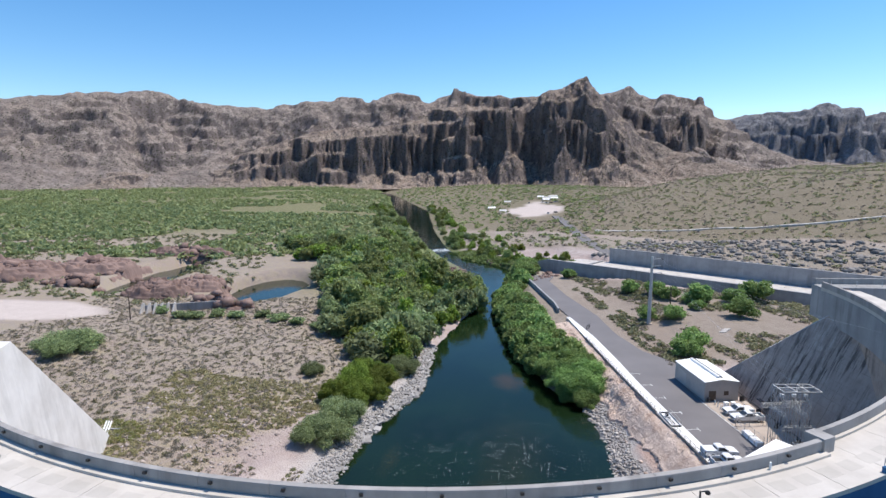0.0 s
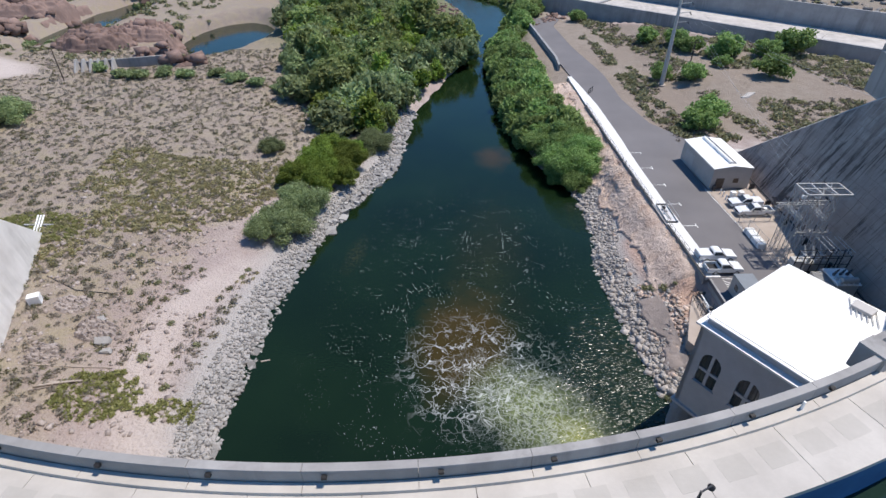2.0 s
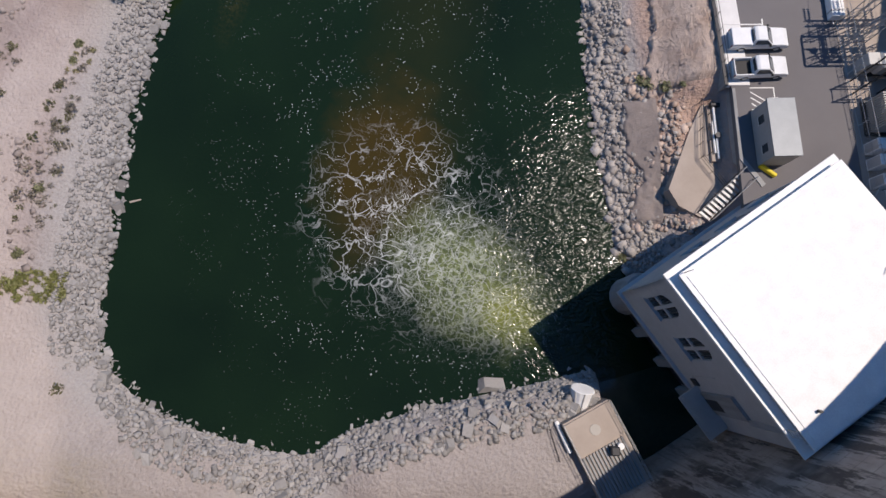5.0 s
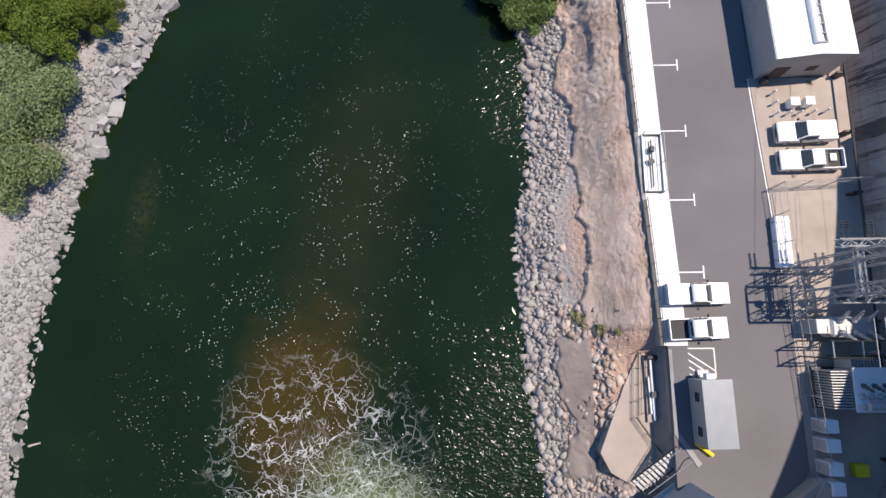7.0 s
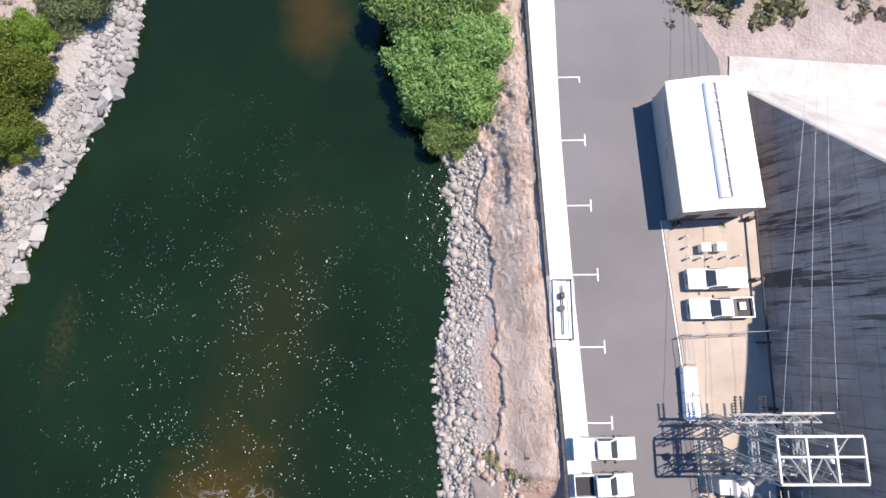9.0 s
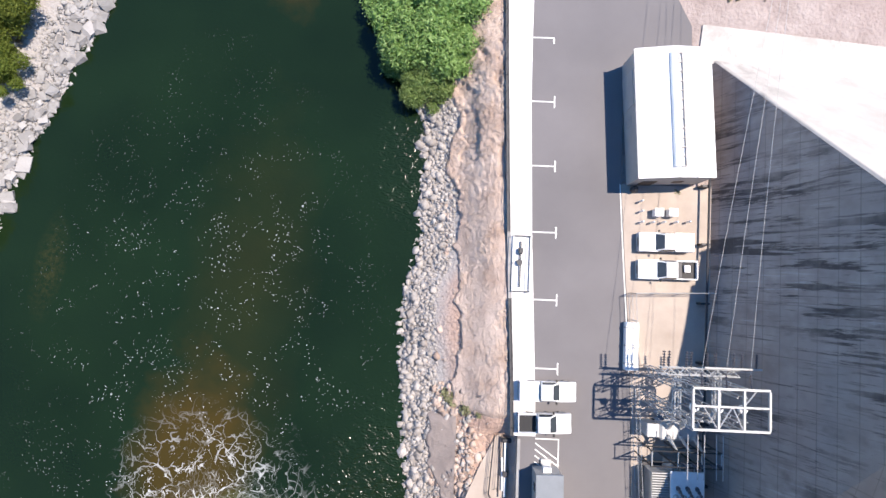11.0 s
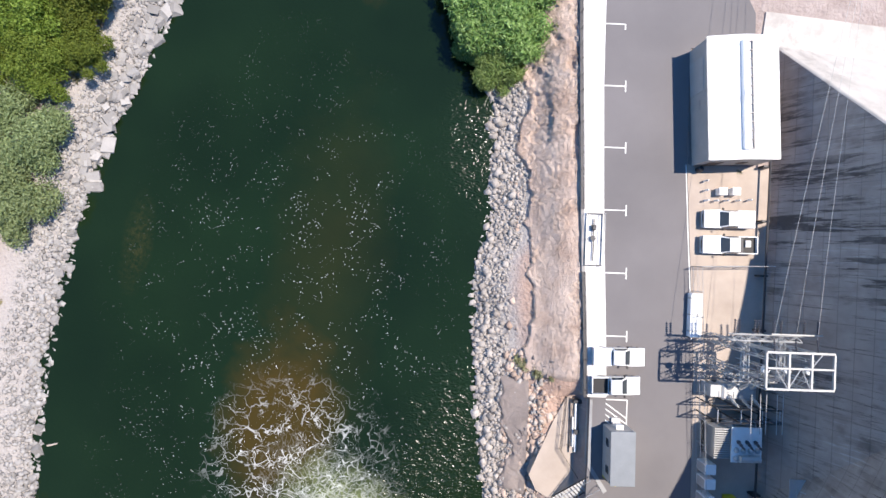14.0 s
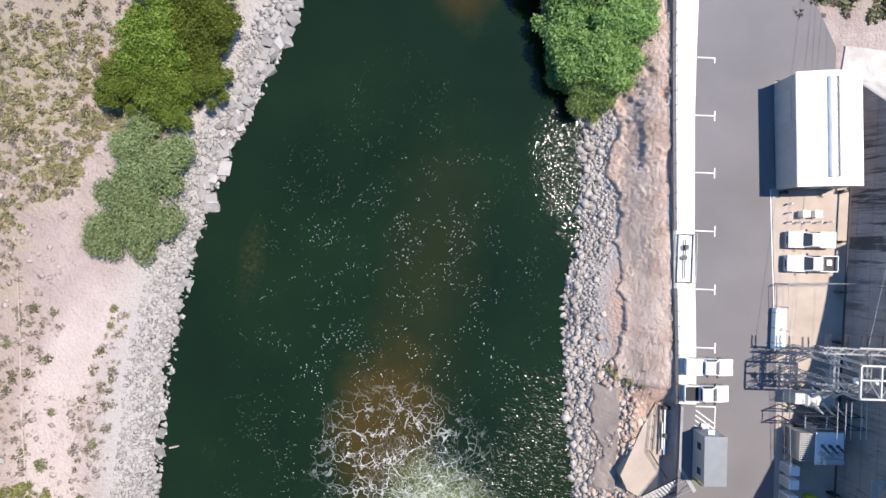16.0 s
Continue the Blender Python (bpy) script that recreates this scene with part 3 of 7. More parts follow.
def height(x, y):
    x, y = np.asarray(x, float), np.asarray(y, float)
    d = bank_dist(x, y)
    l, r = shores(y)
    mid = (l + r) / 2
    rough = (fbm(x, y, 9.0) - 0.47) * 1.3
    left = WATER + np.clip(d * 0.35, -3, 2.0) + np.clip((d - 6) * 0.07, 0, 2.8) + rough * np.clip(d / 10, 0, 1)
    left = left + 4.0 * smooth(150, 900, y) * smooth(10, 120, d) - np.clip(left - 1.2, 0, 9) * smooth(330, 420, y) * smooth(40, 5, d) + 3.0 * smooth(-90, -150, x) * smooth(250, 150, y)
    # reddish outcrops beside the pond
    for ox, oy, rx, ry, h in ((-110, 212, 16, 11, 1.0), (-215, 250, 30, 18, 2.0)):
        q = np.sqrt(((x - ox) / rx) ** 2 + ((y - oy) / ry) ** 2)
        left = left + h * smooth(1.25, 0.6, q) * (0.55 + 0.9 * fbm(x, y, 7.0))
    # still water among the rocks
    for ox, oy, rx, ry in ((-77, 233, 17, 31), (-140, 258, 14, 50)):
        q = np.sqrt(((x - ox) / rx) ** 2 + ((y - oy) / ry) ** 2)
        left = left + (-0.8 - left) * smooth(1.12, 0.9, q)
    right = WATER + np.clip(d * 0.49, -3, 5.2) + rough * 0.4 * np.clip(d / 4, 0, 1) * smooth(11, 8, d)
    wall_x = x - np.interp(y, EDGE_Y, EDGE_X)
    right = right + (LOT - 0.75 - right) * smooth(-5.0, 0.0, wall_x) * smooth(330, 265, y)
    right = right + (LOT - 0.25 - right) * smooth(0.2, 1.2, wall_x) * smooth(330, 265, y)
    right = right + (WATER + np.clip(d * 0.10, -3, 6.0) - right) * smooth(265, 330, y)
    right = right + 2.2 * smooth(63, 78, x) * smooth(132, 165, y)
    u, v = chute_uv(x, y)
    # hillside beyond the chute
    s = v - 70
    rise = np.clip(s, 0, 52) * 0.18 + 0.27 * np.clip(s - 60, 0, 1e9) * smooth(900, 100, s - 60)
    crest = np.maximum(0.22 + 0.88 * smooth(-260, 190, u - 0.20 * s), 0.22 + 0.45 * smooth(-300, -100, u - 0.20 * s))
    hill = np.minimum(rise, 9.4 + 88 * (1 - np.exp(-np.clip(s - 60, 0, 1e9) * 0.26 / 88)))
    hill = hill * (1 - smooth(285, 330, y) * smooth(300, 45, d))
    right = right + hill * crest * (0.9 + 0.2 * fbm(x, y, 60)) + (fbm(x, y, 14) - 0.47) * 2.2 * smooth(4, 20, s) * (1 - smooth(285, 330, y) * smooth(200, 45, d))
    inside = smooth(-3, 0.5, v) * smooth(49, 46, v) * smooth(-14, -4, u)
    right = right + (4.6 - right) * inside
    right = right + (np.minimum(right, 4.3) - right) * smooth(80.5, 79.0, y) * smooth(44.2, 43.6, x)
    right = np.where((x > 35) & (y < 66), np.minimum(right, 5.0 + 2.0 * smooth(58, 66, y)), right)
    h = np.where(x < mid, left, right)
    h = np.where(d < 0, np.minimum(h, WATER + d * 0.4 - 0.15), h)
    low = smooth(36, 42, y)
    h = np.where(y < 42, 2.0 + (h - 2.0) * low, h)
    # deep tailrace beside the powerhouse
    h = h + (-1.0 - h) * smooth(30.0, 31.5, x) * smooth(47, 45, x) * smooth(39, 40.5, y) * smooth(62, 58, y)
    # abutments on both sides of the dam
    h = h + (31 - h) * smooth(78, 96, np.abs(x - CX)) * smooth(92, 62, y + 0.0 * x)
    return h


def graded(fine0, fine1, step, lo, hi, growth=1.09):
    mid = list(np.arange(fine0, fine1 + 0.01, step))
    a, s = [], step
    while (a[-1] if a else fine1) < hi:
        s *= growth
        a.append((a[-1] if a else fine1) + s)
    b, s = [], step
    while (b[-1] if b else fine0) > lo:
        s *= growth
        b.append((b[-1] if b else fine0) - s)
    return np.array(b[::-1] + mid + a)


def grid_faces(nx, ny):
    i = np.arange(nx * ny).reshape(ny, nx)
    return np.stack([i[:-1, :-1], i[:-1, 1:], i[1:, 1:], i[1:, :-1]], -1).reshape(-1, 4)


def float_attr(ob, name, values):
    a = ob.data.attributes.new(name, "FLOAT", "POINT")
    a.data.foreach_set("value", np.asarray(values, np.float32).ravel())


def build_ground():
    gx = graded(-80, 96, 1.0, -4200, 4200, 1.055)
    gy = graded(38, 190, 1.0, -900, 4600, 1.04)
    X, Y = np.meshgrid(gx, gy)
    Z = height(X, Y)
    ob = quick("ground", np.stack([X, Y, Z], -1).reshape(-1, 3), grid_faces(len(gx), len(gy)), M_GROUND, smooth=True)
    x, y = X.ravel(), Y.ravel()
    d = bank_dist(x, y)
    l, r = shores(y)
    u, v = chute_uv(x, y)
    leftside = x < (l + r) / 2
    float_attr(ob, "gravel", np.where(leftside, np.maximum(smooth(10, 4, d) * smooth(150, 130, y), 0.6 * smooth(58, 50, y)), np.maximum(smooth(6, 4, d) * smooth(150, 130, y), 0.6 * smooth(58, 50, y))) + smooth(74, 78, v) * smooth(124, 116, v) * 0.35 * ~leftside)
    float_attr(ob, "pink", np.where(leftside, 0, smooth(4.5, 6.5, d) * smooth(13, 11, d) * smooth(165, 140, y) * smooth(66, 74, y)))
    green = np.where(leftside, smooth(300, 420, y + 0.25 * x + 60 * (fbm(x, y, 80) - 0.5)) + 0.8 * smooth(190, 230, y) * smooth(90, 60, d), smooth(14, 4, d) * smooth(120, 135, y) * smooth(700, 300, y) + 0.7 * smooth(470, 560, y) * smooth(140, 90, x - 0.1 * y))
    float_attr(ob, "grass", np.clip(green, 0, 1) * smooth(1900, 1500, y))
    float_attr(ob, "dry", np.where(leftside, smooth(14, 24, d) * 0.9, 0.5 * smooth(60, 80, v)))
    float_attr(ob, "hill", np.where(leftside, 0.35 * smooth(12, 30, d), 0.9 * smooth(117, 137, v) + 0.5 * smooth(60, 74, v) * smooth(124, 116, v) + 0.55 * smooth(30, 60, u + 40) * smooth(-3, -8, v) * smooth(125, 135, y)))
    pad = smooth(1.15, 0.9, np.sqrt(((x + 165) / 48) ** 2 + ((y - 178) / 16) ** 2))
    yard = smooth(1.1, 0.85, np.sqrt(((x - 106 - 0.12 * (y - 612)) / 27) ** 2 + ((y - 612) / 130) ** 2) + 1.7 * (fbm(x, y, 60) - 0.47))
    trail = smooth(5, 2, np.abs(x + 30 + 4 * np.sin(y / 9))) * smooth(96, 84, y) * 0.7
    float_attr(ob, "bare", np.clip(pad + yard * ~leftside + trail * leftside, 0, 1))
    return tagged(ob, "dry stony desert ground with gravel and scrub", "ground", kind="structure")


ground = build_ground()


def build_river():
    ys = np.concatenate([np.arange(42, 300, 1.0), np.arange(300, 1310, 10.0)])
    l, r = shores(ys)
    w = np.linspace(0, 1, 24)
    X = (l[:, None] - 6) * (1 - w) + (r[:, None] + 6) * w
    Y = np.repeat(ys[:, None], 24, 1)
    ob = quick("river_water", np.stack([X, Y, np.full_like(X, WATER)], -1).reshape(-1, 3), grid_faces(24, len(ys)), M_WATER)
    return tagged(ob, "dark green river water with drifting white foam", "river", kind="structure")


river = build_river()
for ox, oy, rx, ry in ((-77, 233, 19, 34), (-140, 258, 16, 54)):
    ob = part("pond_water", prism([(ox + rx * math.cos(a), oy + ry * math.sin(a)) for a in np.linspace(0, 2 * math.pi, 40)[:-1]], WATER - 0.3, WATER + 0.02), M_WATER)
    tagged(ob, "still blue pond water among reddish rocks", "water", kind="structure")
lake = part("lake_water", arc_band(-64, 64, [(79.0, 29.4), (900, 29.4), (900, 29.0), (79.0, 29.0)], 4), M_LAKE)
tagged(lake, "dark green reservoir water behind the dam", "water", kind="structure")


# ---------------------------------------------------------------- mountains
def mountains(name, crestline, d_foot, d_crest, d_back, foot_z, material, label, a0, a1, n_a, seed, n_d=150, rise=0.94):
    """A range across the plain. crestline: bearing, crest height, craggedness. Talus apron, cliffs with buttresses, broken back."""
    az = np.linspace(a0, a1, n_a)
    dd = np.concatenate([np.linspace(d_foot, d_crest, int(n_d * 0.75))[:-1], np.linspace(d_crest, d_back, n_d - int(n_d * 0.75) + 1)])
    A, D = np.meshgrid(az, dd)
    X, Y = D * np.sin(np.radians(A)), D * np.cos(np.radians(A))
    jit = (fbm(A * 60, A * 0 + seed, 70, 4) - 0.47)
    crest = np.interp(A, [p[0] for p in crestline], [p[1] for p in crestline]) * rise * (1 + 0.05 * jit)
    crag = np.interp(A, [p[0] for p in crestline], [p[2] for p in crestline])
    t = (D - d_foot) / (d_crest - d_foot)
    big = fbm(A * 60 + seed * 13, D * 0.30, 150, 4) - 0.45
    rib = fbm(A * 60 + seed * 7, D * 1.1, 44, 5) - 0.45
    ridged = 1 - np.abs(fbm(X + seed * 50, Y, 210, 5) - 0.47) * 4.2
    w = t + (big * 0.46 + rib * 0.30) * (0.06 + 0.94 * crag) * smooth(0.0, 0.25, t) * smooth(1.25, 0.9, t) + 0.05 * (fbm(X, Y, 60, 4) - 0.47)
    w = np.clip(w, 0, 1)
    soft_p = 0.12 * smooth(0, 0.2, w) + 0.88 * w ** 1.15
    f1 = 0.12 + 0.50 * fbm(A * 60 + 700, A * 0 + seed, 160, 3)
    n4 = (fbm(X + 40 * seed, Y * 1.5, 75, 5) - 0.47) * 0.36
    w1, w2 = np.clip(w + n4, 0, 1), np.clip(w - 0.7 * n4 + 0.06 * (fbm(X, Y, 30, 3) - 0.45), 0, 1)
    hard_p = f1 * smooth(0.0, 0.56, w) ** 1.2 + (0.83 - f1) * (0.55 * smooth(0.48, 0.57, w1) + 0.45 * smooth(0.60, 0.70, w2)) + 0.17 * smooth(0.70, 1.0, w)
    prof = soft_p * (1 - crag) + hard_p * crag
    z = crest * prof + (ridged - 0.85) * (14 + 0.26 * crest) * smooth(0.05, 0.4, t) * (1 - 0.7 * crag) * smooth(1.05, 0.85, t)
    z = z + (fbm(X, Y + 300 * seed, 45, 4) - 0.47) * (9 + 12 * crag) * smooth(0.02, 0.3, t)
    # ledges where the rock breaks out of the slope
    step = 46.0
    q = z / step + 1.1 * (fbm(X, Y, 300, 3) - 0.45)
    fr = q - np.floor(q)
    ledge = (np.floor(q) + smooth(0.42, 0.62, fr) - 1.1 * (fbm(X, Y, 300, 3) - 0.45)) * step
    k = (0.3 + 0.4 * crag) * smooth(0.48, 0.58, fbm(X - 900, Y + seed * 90, 170, 4)) * smooth(0.12, 0.35, t)
    z = z * (1 - k) + ledge * k
    z = z * (1 - 0.8 * smooth(1.0, d_back / d_crest * 1.02, D / d_crest))
    ob = quick(name, np.stack([X, Y, foot_z + np.maximum(z, -8)], -1).reshape(-1, 3), grid_faces(n_a, len(dd)), material)
    return tagged(ob, label, "mountain", kind="structure")


def mountain_material(name, rock_d, rock_l, slope_d, slope_l):
    m, nt, b = mat(name, 0.95, 0, 0.1)
    v = coords(nt)
    n1, n2 = tex_noise(nt, v, 0.010, 7, 0.65), tex_noise(nt, v, 0.07, 6, 0.75)
    n3 = tex_noise(nt, coords(nt, (1.0, 1.0, 0.45)), 0.045, 8, 0.75)
    rock = mix(nt, ramp(nt, n3, [(0.36, 0.0), (0.68, 1.0)]), rock_d, rock_l)
    slope = mix(nt, ramp(nt, n2, [(0.42, 0.0), (0.58, 1.0)]), slope_d, slope_l)
    geo = nt.nodes.new("ShaderNodeNewGeometry")
    sep = node(nt, "SeparateXYZ")
    nt.links.new(geo.outputs["True Normal"], sep.inputs[0])
    steep = calc(nt, "ADD", sep.outputs["Z"], calc(nt, "MULTIPLY", calc(nt, "SUBTRACT", n2, 0.5), 0.6))
    col = mix(nt, ramp(nt, steep, [(0.50, 0.0), (0.68, 1.0)]), rock, slope)
    col = mix(nt, ramp(nt, n1, [(0.45, 0.0), (0.7, 0.4)]), col, tuple(x * 0.8 for x in rock_d))
    dots = tex_vor(nt, v, 0.14)
    thick = ramp(nt, tex_noise(nt, v, 0.02, 4, 0.6), [(0.35, 0.35), (0.6, 1.0)])
    col = mix(nt, calc(nt, "MULTIPLY", ramp(nt, dots.outputs["Distance"], [(0.22, 1.0), (0.36, 0.0)]), thick), col, (0.075, 0.08, 0.045))
    nt.links.new(col, b.inputs["Base Color"])
    bump(nt, b, calc(nt, "ADD", n3, n2), 1.0, 14.0)
    return m


M_CLIFF = mountain_material("volcanic_cliff_rock", (0.12, 0.10, 0.10), (0.31, 0.255, 0.235), (0.31, 0.24, 0.195), (0.48, 0.385, 0.315))
M_BACK = mountain_material("brown_mountain_rock", (0.15, 0.125, 0.12), (0.29, 0.24, 0.22), (0.30, 0.245, 0.215), (0.45, 0.375, 0.325))
# mesa rock shifted towards blue: distance haze put into its colour
M_FAR = mountain_material("hazed_mesa_rock", (0.15, 0.16, 0.19), (0.25, 0.245, 0.265), (0.24, 0.235, 0.25), (0.33, 0.315, 0.325))
BACK = [(-54, 300, 0.1), (-39.5, 292, 0.1), (-32.4, 338, 0.15), (-27.7, 364, 0.2), (-24.5, 328, 0.2), (-17.7, 312, 0.25), (-13.5, 342, 0.3), (-9.8, 365, 0.3), (-7.4, 350, 0.3), (-4.5, 397, 0.4), (-1.4, 345, 0.4), (1.6, 400, 0.5), (5.8, 375, 0.5), (10, 340, 0.5), (16.2, 370, 0.8), (18.6, 392, 0.9), (21, 330, 0.9), (24.9, 338, 0.9), (26.1, 275, 0.8), (27.5, 245, 0.6), (30, 150, 0.3), (33, 90, 0.2), (40, 55, 0.1), (54, 30, 0.1)]
mountains("mountain_range", BACK, 1500, 2300, 2700, 6.0, M_BACK, "brown desert mountains with rock ledges and scrub", -54, 54, 620, 3.0)
FRONT = [(-40, 10, 0.2), (-34, 45, 0.5), (-31, 62, 0.8), (-28, 40, 0.5), (-24, 30, 0.3), (-20.4, 97, 0.8), (-17.2, 134, 1.0), (-13.3, 174, 1.0), (-11, 186, 1.0), (-8, 195, 1.0), (-5.6, 186, 1.0), (-2.6, 220, 1.0), (0.4, 252, 1.0), (2.8, 286, 1.0), (7, 272, 1.0), (10.5, 296, 1.0), (14.5, 340, 1.0), (15.6, 286, 1.0), (17.6, 225, 0.8), (20, 150, 0.4), (24, 105, 0.2), (28.5, 68, 0.1), (34, 40, 0.1), (44, 8, 0.0)]
mountains("mountain_cliff", FRONT, 1400, 1680, 1900, 5.0, M_CLIFF, "dark fluted volcanic cliffs above pale talus fans", -40, 44, 760, 5.0)
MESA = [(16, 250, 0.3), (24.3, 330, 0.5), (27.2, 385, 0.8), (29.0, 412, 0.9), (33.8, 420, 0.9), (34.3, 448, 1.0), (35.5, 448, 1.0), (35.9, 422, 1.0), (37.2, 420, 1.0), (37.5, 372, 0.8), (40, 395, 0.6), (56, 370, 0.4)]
mountains("mountain_mesa", MESA, 3000, 3700, 4300, 6.0, M_FAR, "distant flat-topped mesa with rock bands, tinted blue for haze", 16, 56, 300, 9.0, 90, 0.90)

# ---------------------------------------------------------------- dam
dam = empty("arch_dam", label="curved concrete arch dam with a pale roadway crest", category="dam", kind="structure")
part("arch_wall", arc_band(-60, 84, [(74.75, -1.0), (79.05, -1.0), (79.05, CREST - 0.35), (74.75, CREST - 0.35)]), M_FACE, dam)
part("upstream_facing", arc_band(-60, 84, [(79.06, 22.0), (79.16, 22.0), (79.16, CREST - 0.3), (79.06, CREST - 0.3)]), M_BLUE, dam, "blue upstream face")
for k, th in enumerate(np.arange(-58, 82, 4.0)):
    part("crest_slab", arc_band(th + 0.012, th + 3.988, [(74.7, CREST - 0.35), (79.25, CREST - 0.35), (79.25, CREST), (74.7, CREST)]), M_CONC, dam)
for th in np.arange(-57.5, 24.4, 4.1):
    part("parapet", arc_band(th + 0.01, th + 4.09, [(75.0, CREST + 0.003), (75.42, CREST + 0.003), (75.42, CREST + 0.98), (75.46, CREST + 1.0), (75.44, CREST + 1.1), (75.0, CREST + 1.1), (74.97, CREST + 1.0)]), M_PARA, dam, "grey weathered parapet wall")
    part("kerb", arc_band(th + 0.01, th + 4.09, [(75.47, CREST + 0.003), (76.0, CREST + 0.003), (75.98, CREST + 0.2), (75.47, CREST + 0.22)]), M_CONC, dam)
for th in np.arange(-55.2, 70, 1.81):
    part("deck_patch", arc_band(th - 0.60, th + 0.60, [(76.75, CREST + 0.001), (77.95, CREST + 0.001), (77.95, CREST + 0.006), (76.75, CREST + 0.006)], 0.6), M_PATCH, dam, "slightly darker square patch")
part("pier", arc_band(24.3, 25.3, [(74.0, CREST - 0.6), (75.6, CREST - 0.6), (75.6, CREST + 1.25), (74.0, CREST + 1.25)]), M_PARA, dam, "concrete pier where the parapet steps out")
part("widened_deck", arc_band(25.3, 84, [(74.0, CREST - 0.6), (74.69, CREST - 0.6), (74.69, CREST - 0.004), (74.0, CREST - 0.004)]), M_CONC, dam)
part("parapet", arc_band(25.31, 84, [(74.0, CREST + 0.003), (74.4, CREST + 0.003), (74.4, CREST + 1.1), (74.0, CREST + 1.1)]), M_PARA, dam)
part("kerb", arc_band(25.31, 84, [(74.41, CREST + 0.003), (74.68, CREST + 0.003), (74.68, CREST + 0.22), (74.41, CREST + 0.22)]), M_CONC, dam)
for th in np.arange(-52.6, 24, 4.1):
    part("wall_light", box(-0.13, 0.13, -0.11, 0.06, -0.09, 0.09), M_BLACK, dam, "small dark wall light").matrix_basis = Matrix.Translation(arc_pt(75.53, th, CREST + 0.78)) @ Matrix.Rotation(radians(th), 4, "Z")
for th, h in ((19.6, 0.4), (-9, 0.0)):
    if h:
        part("survey_post", rod((0, 0, 0), (0, 0, 0.55), 0.09, 0.07, 8), M_WHITE, dam, "short white survey post").matrix_basis = Matrix.Translation(arc_pt(75.7, th, CREST + 0.22))


def solid(verts, faces):
    bm = bmesh.new()
    vs = [bm.verts.new(v) for v in verts]
    for f in faces:
        bm.faces.new([vs[i] for i in f])
    return bm


block_r = empty("thrust_block_east", label="dark stained sloping concrete gravity block", category="dam", kind="structure")
part("sloping_face", solid([(60.8, 50, 3), (61.6, 124, 3), (112, 119.5, 3), (112, 50, 3), (72.0, 50, 28), (72.0, 97.3, 28), (112, 93, 28), (112, 50, 28)],
                           [(0, 3, 2, 1), (4, 5, 6, 7), (0, 1, 5, 4), (2, 3, 7, 6), (3, 0, 4, 7)]), M_FACE, block_r)
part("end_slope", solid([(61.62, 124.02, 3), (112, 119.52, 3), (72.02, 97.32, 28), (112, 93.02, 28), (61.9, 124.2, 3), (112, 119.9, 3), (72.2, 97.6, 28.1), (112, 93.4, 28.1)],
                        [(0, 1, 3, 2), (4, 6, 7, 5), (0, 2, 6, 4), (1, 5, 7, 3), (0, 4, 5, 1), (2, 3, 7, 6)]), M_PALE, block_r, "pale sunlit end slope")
part("upper_wall", arc_band(58, 84, [(73.9, 26.5), (74.74, 26.5), (74.74, CREST - 0.61), (73.9, CREST - 0.61)]), M_GREYC, block_r)
part("end_wall", prism([arc_pt(74.0, 84.02)[:2], arc_pt(79.2, 84.02)[:2], (108, 97.5), (108, 103), (73.2, 104.2)], 26.5, CREST - 0.02), M_GREYC, block_r)
part("end_parapet", prism([(73.2, 104.2), (108, 103), (108, 102.6), (73.6, 103.8)], CREST - 0.016, CREST + 1.1), M_PARA, block_r)
part("skirt", prism([(61.7, 119.4), (112, 115.0), (112, 119.0), (62.2, 123.5)], 6.2, [7.25, 7.6, 7.6, 7.25]), M_PALE, block_r, "pale concrete skirt")
for k in range(7):
    part("rail_post", rod((75 + k * 4.6, 101.5 - k * 0.4, CREST), (75 + k * 4.6, 101.5 - k * 0.4, CREST + 1.1), 0.05), M_STEEL, block_r)
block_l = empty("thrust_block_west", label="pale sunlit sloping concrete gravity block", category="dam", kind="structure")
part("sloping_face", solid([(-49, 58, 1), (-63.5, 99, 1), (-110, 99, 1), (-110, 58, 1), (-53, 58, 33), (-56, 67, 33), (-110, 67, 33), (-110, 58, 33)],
                           [(0, 1, 2, 3), (4, 7, 6, 5), (0, 4, 5, 1), (1, 5, 6, 2), (2, 6, 7, 3), (3, 7, 4, 0)]), M_PALE_LIT, block_l)
toe = empty("dam_toe", label="pale stepped concrete at the foot of the dam", category="dam", kind="structure")
for k in range(5):
    part("step", prism([arc_pt(74.7, -28.5 - k * 1.3)[:2], arc_pt(71.0 - k * 0.2, -28.5 - k * 1.3)[:2], arc_pt(71.2 - k * 0.2, -29.75 - k * 1.3)[:2], arc_pt(74.7, -29.75 - k * 1.3)[:2]], 1.5, 5.2 + k * 0.55), M_PALE, toe)

# ---------------------------------------------------------------- yard
PAD_EDGE = [(55.6, 64), (55.4, 80.6), (55.15, 86.6), (54.75, 92.7), (54.3, 99), (53.85, 106.0)]
lot = part("asphalt_lot", prism([(43.9, 64)] + PAD_EDGE + [(53.85, 119), (61.0, 119.2), (61.0, 123.2), (58.8, 127.5), (53.2, 137), (50.8, 152), (51, 172), (47.5, 200), (46, 228), (50, 238), (46, 243), (37.2, 236), (40.3, 186), (42.6, 152), (43.4, 122), (44.0, 100)], LOT - 0.5, LOT), M_ASPH)
tagged(lot, "grey asphalt yard and access road", "road", kind="structure")
walk_strip = empty("walkway", label="bright white concrete walkway beside the yard", category="pavement", kind="structure")
YS = [79.9, 86.6, 93.7, 100.6, 107.6, 114.5, 121.4, 129, 138, 148, 158, 170]


def walk_left(y):
    return float(np.interp(y, EDGE_Y, EDGE_X)) + 0.36


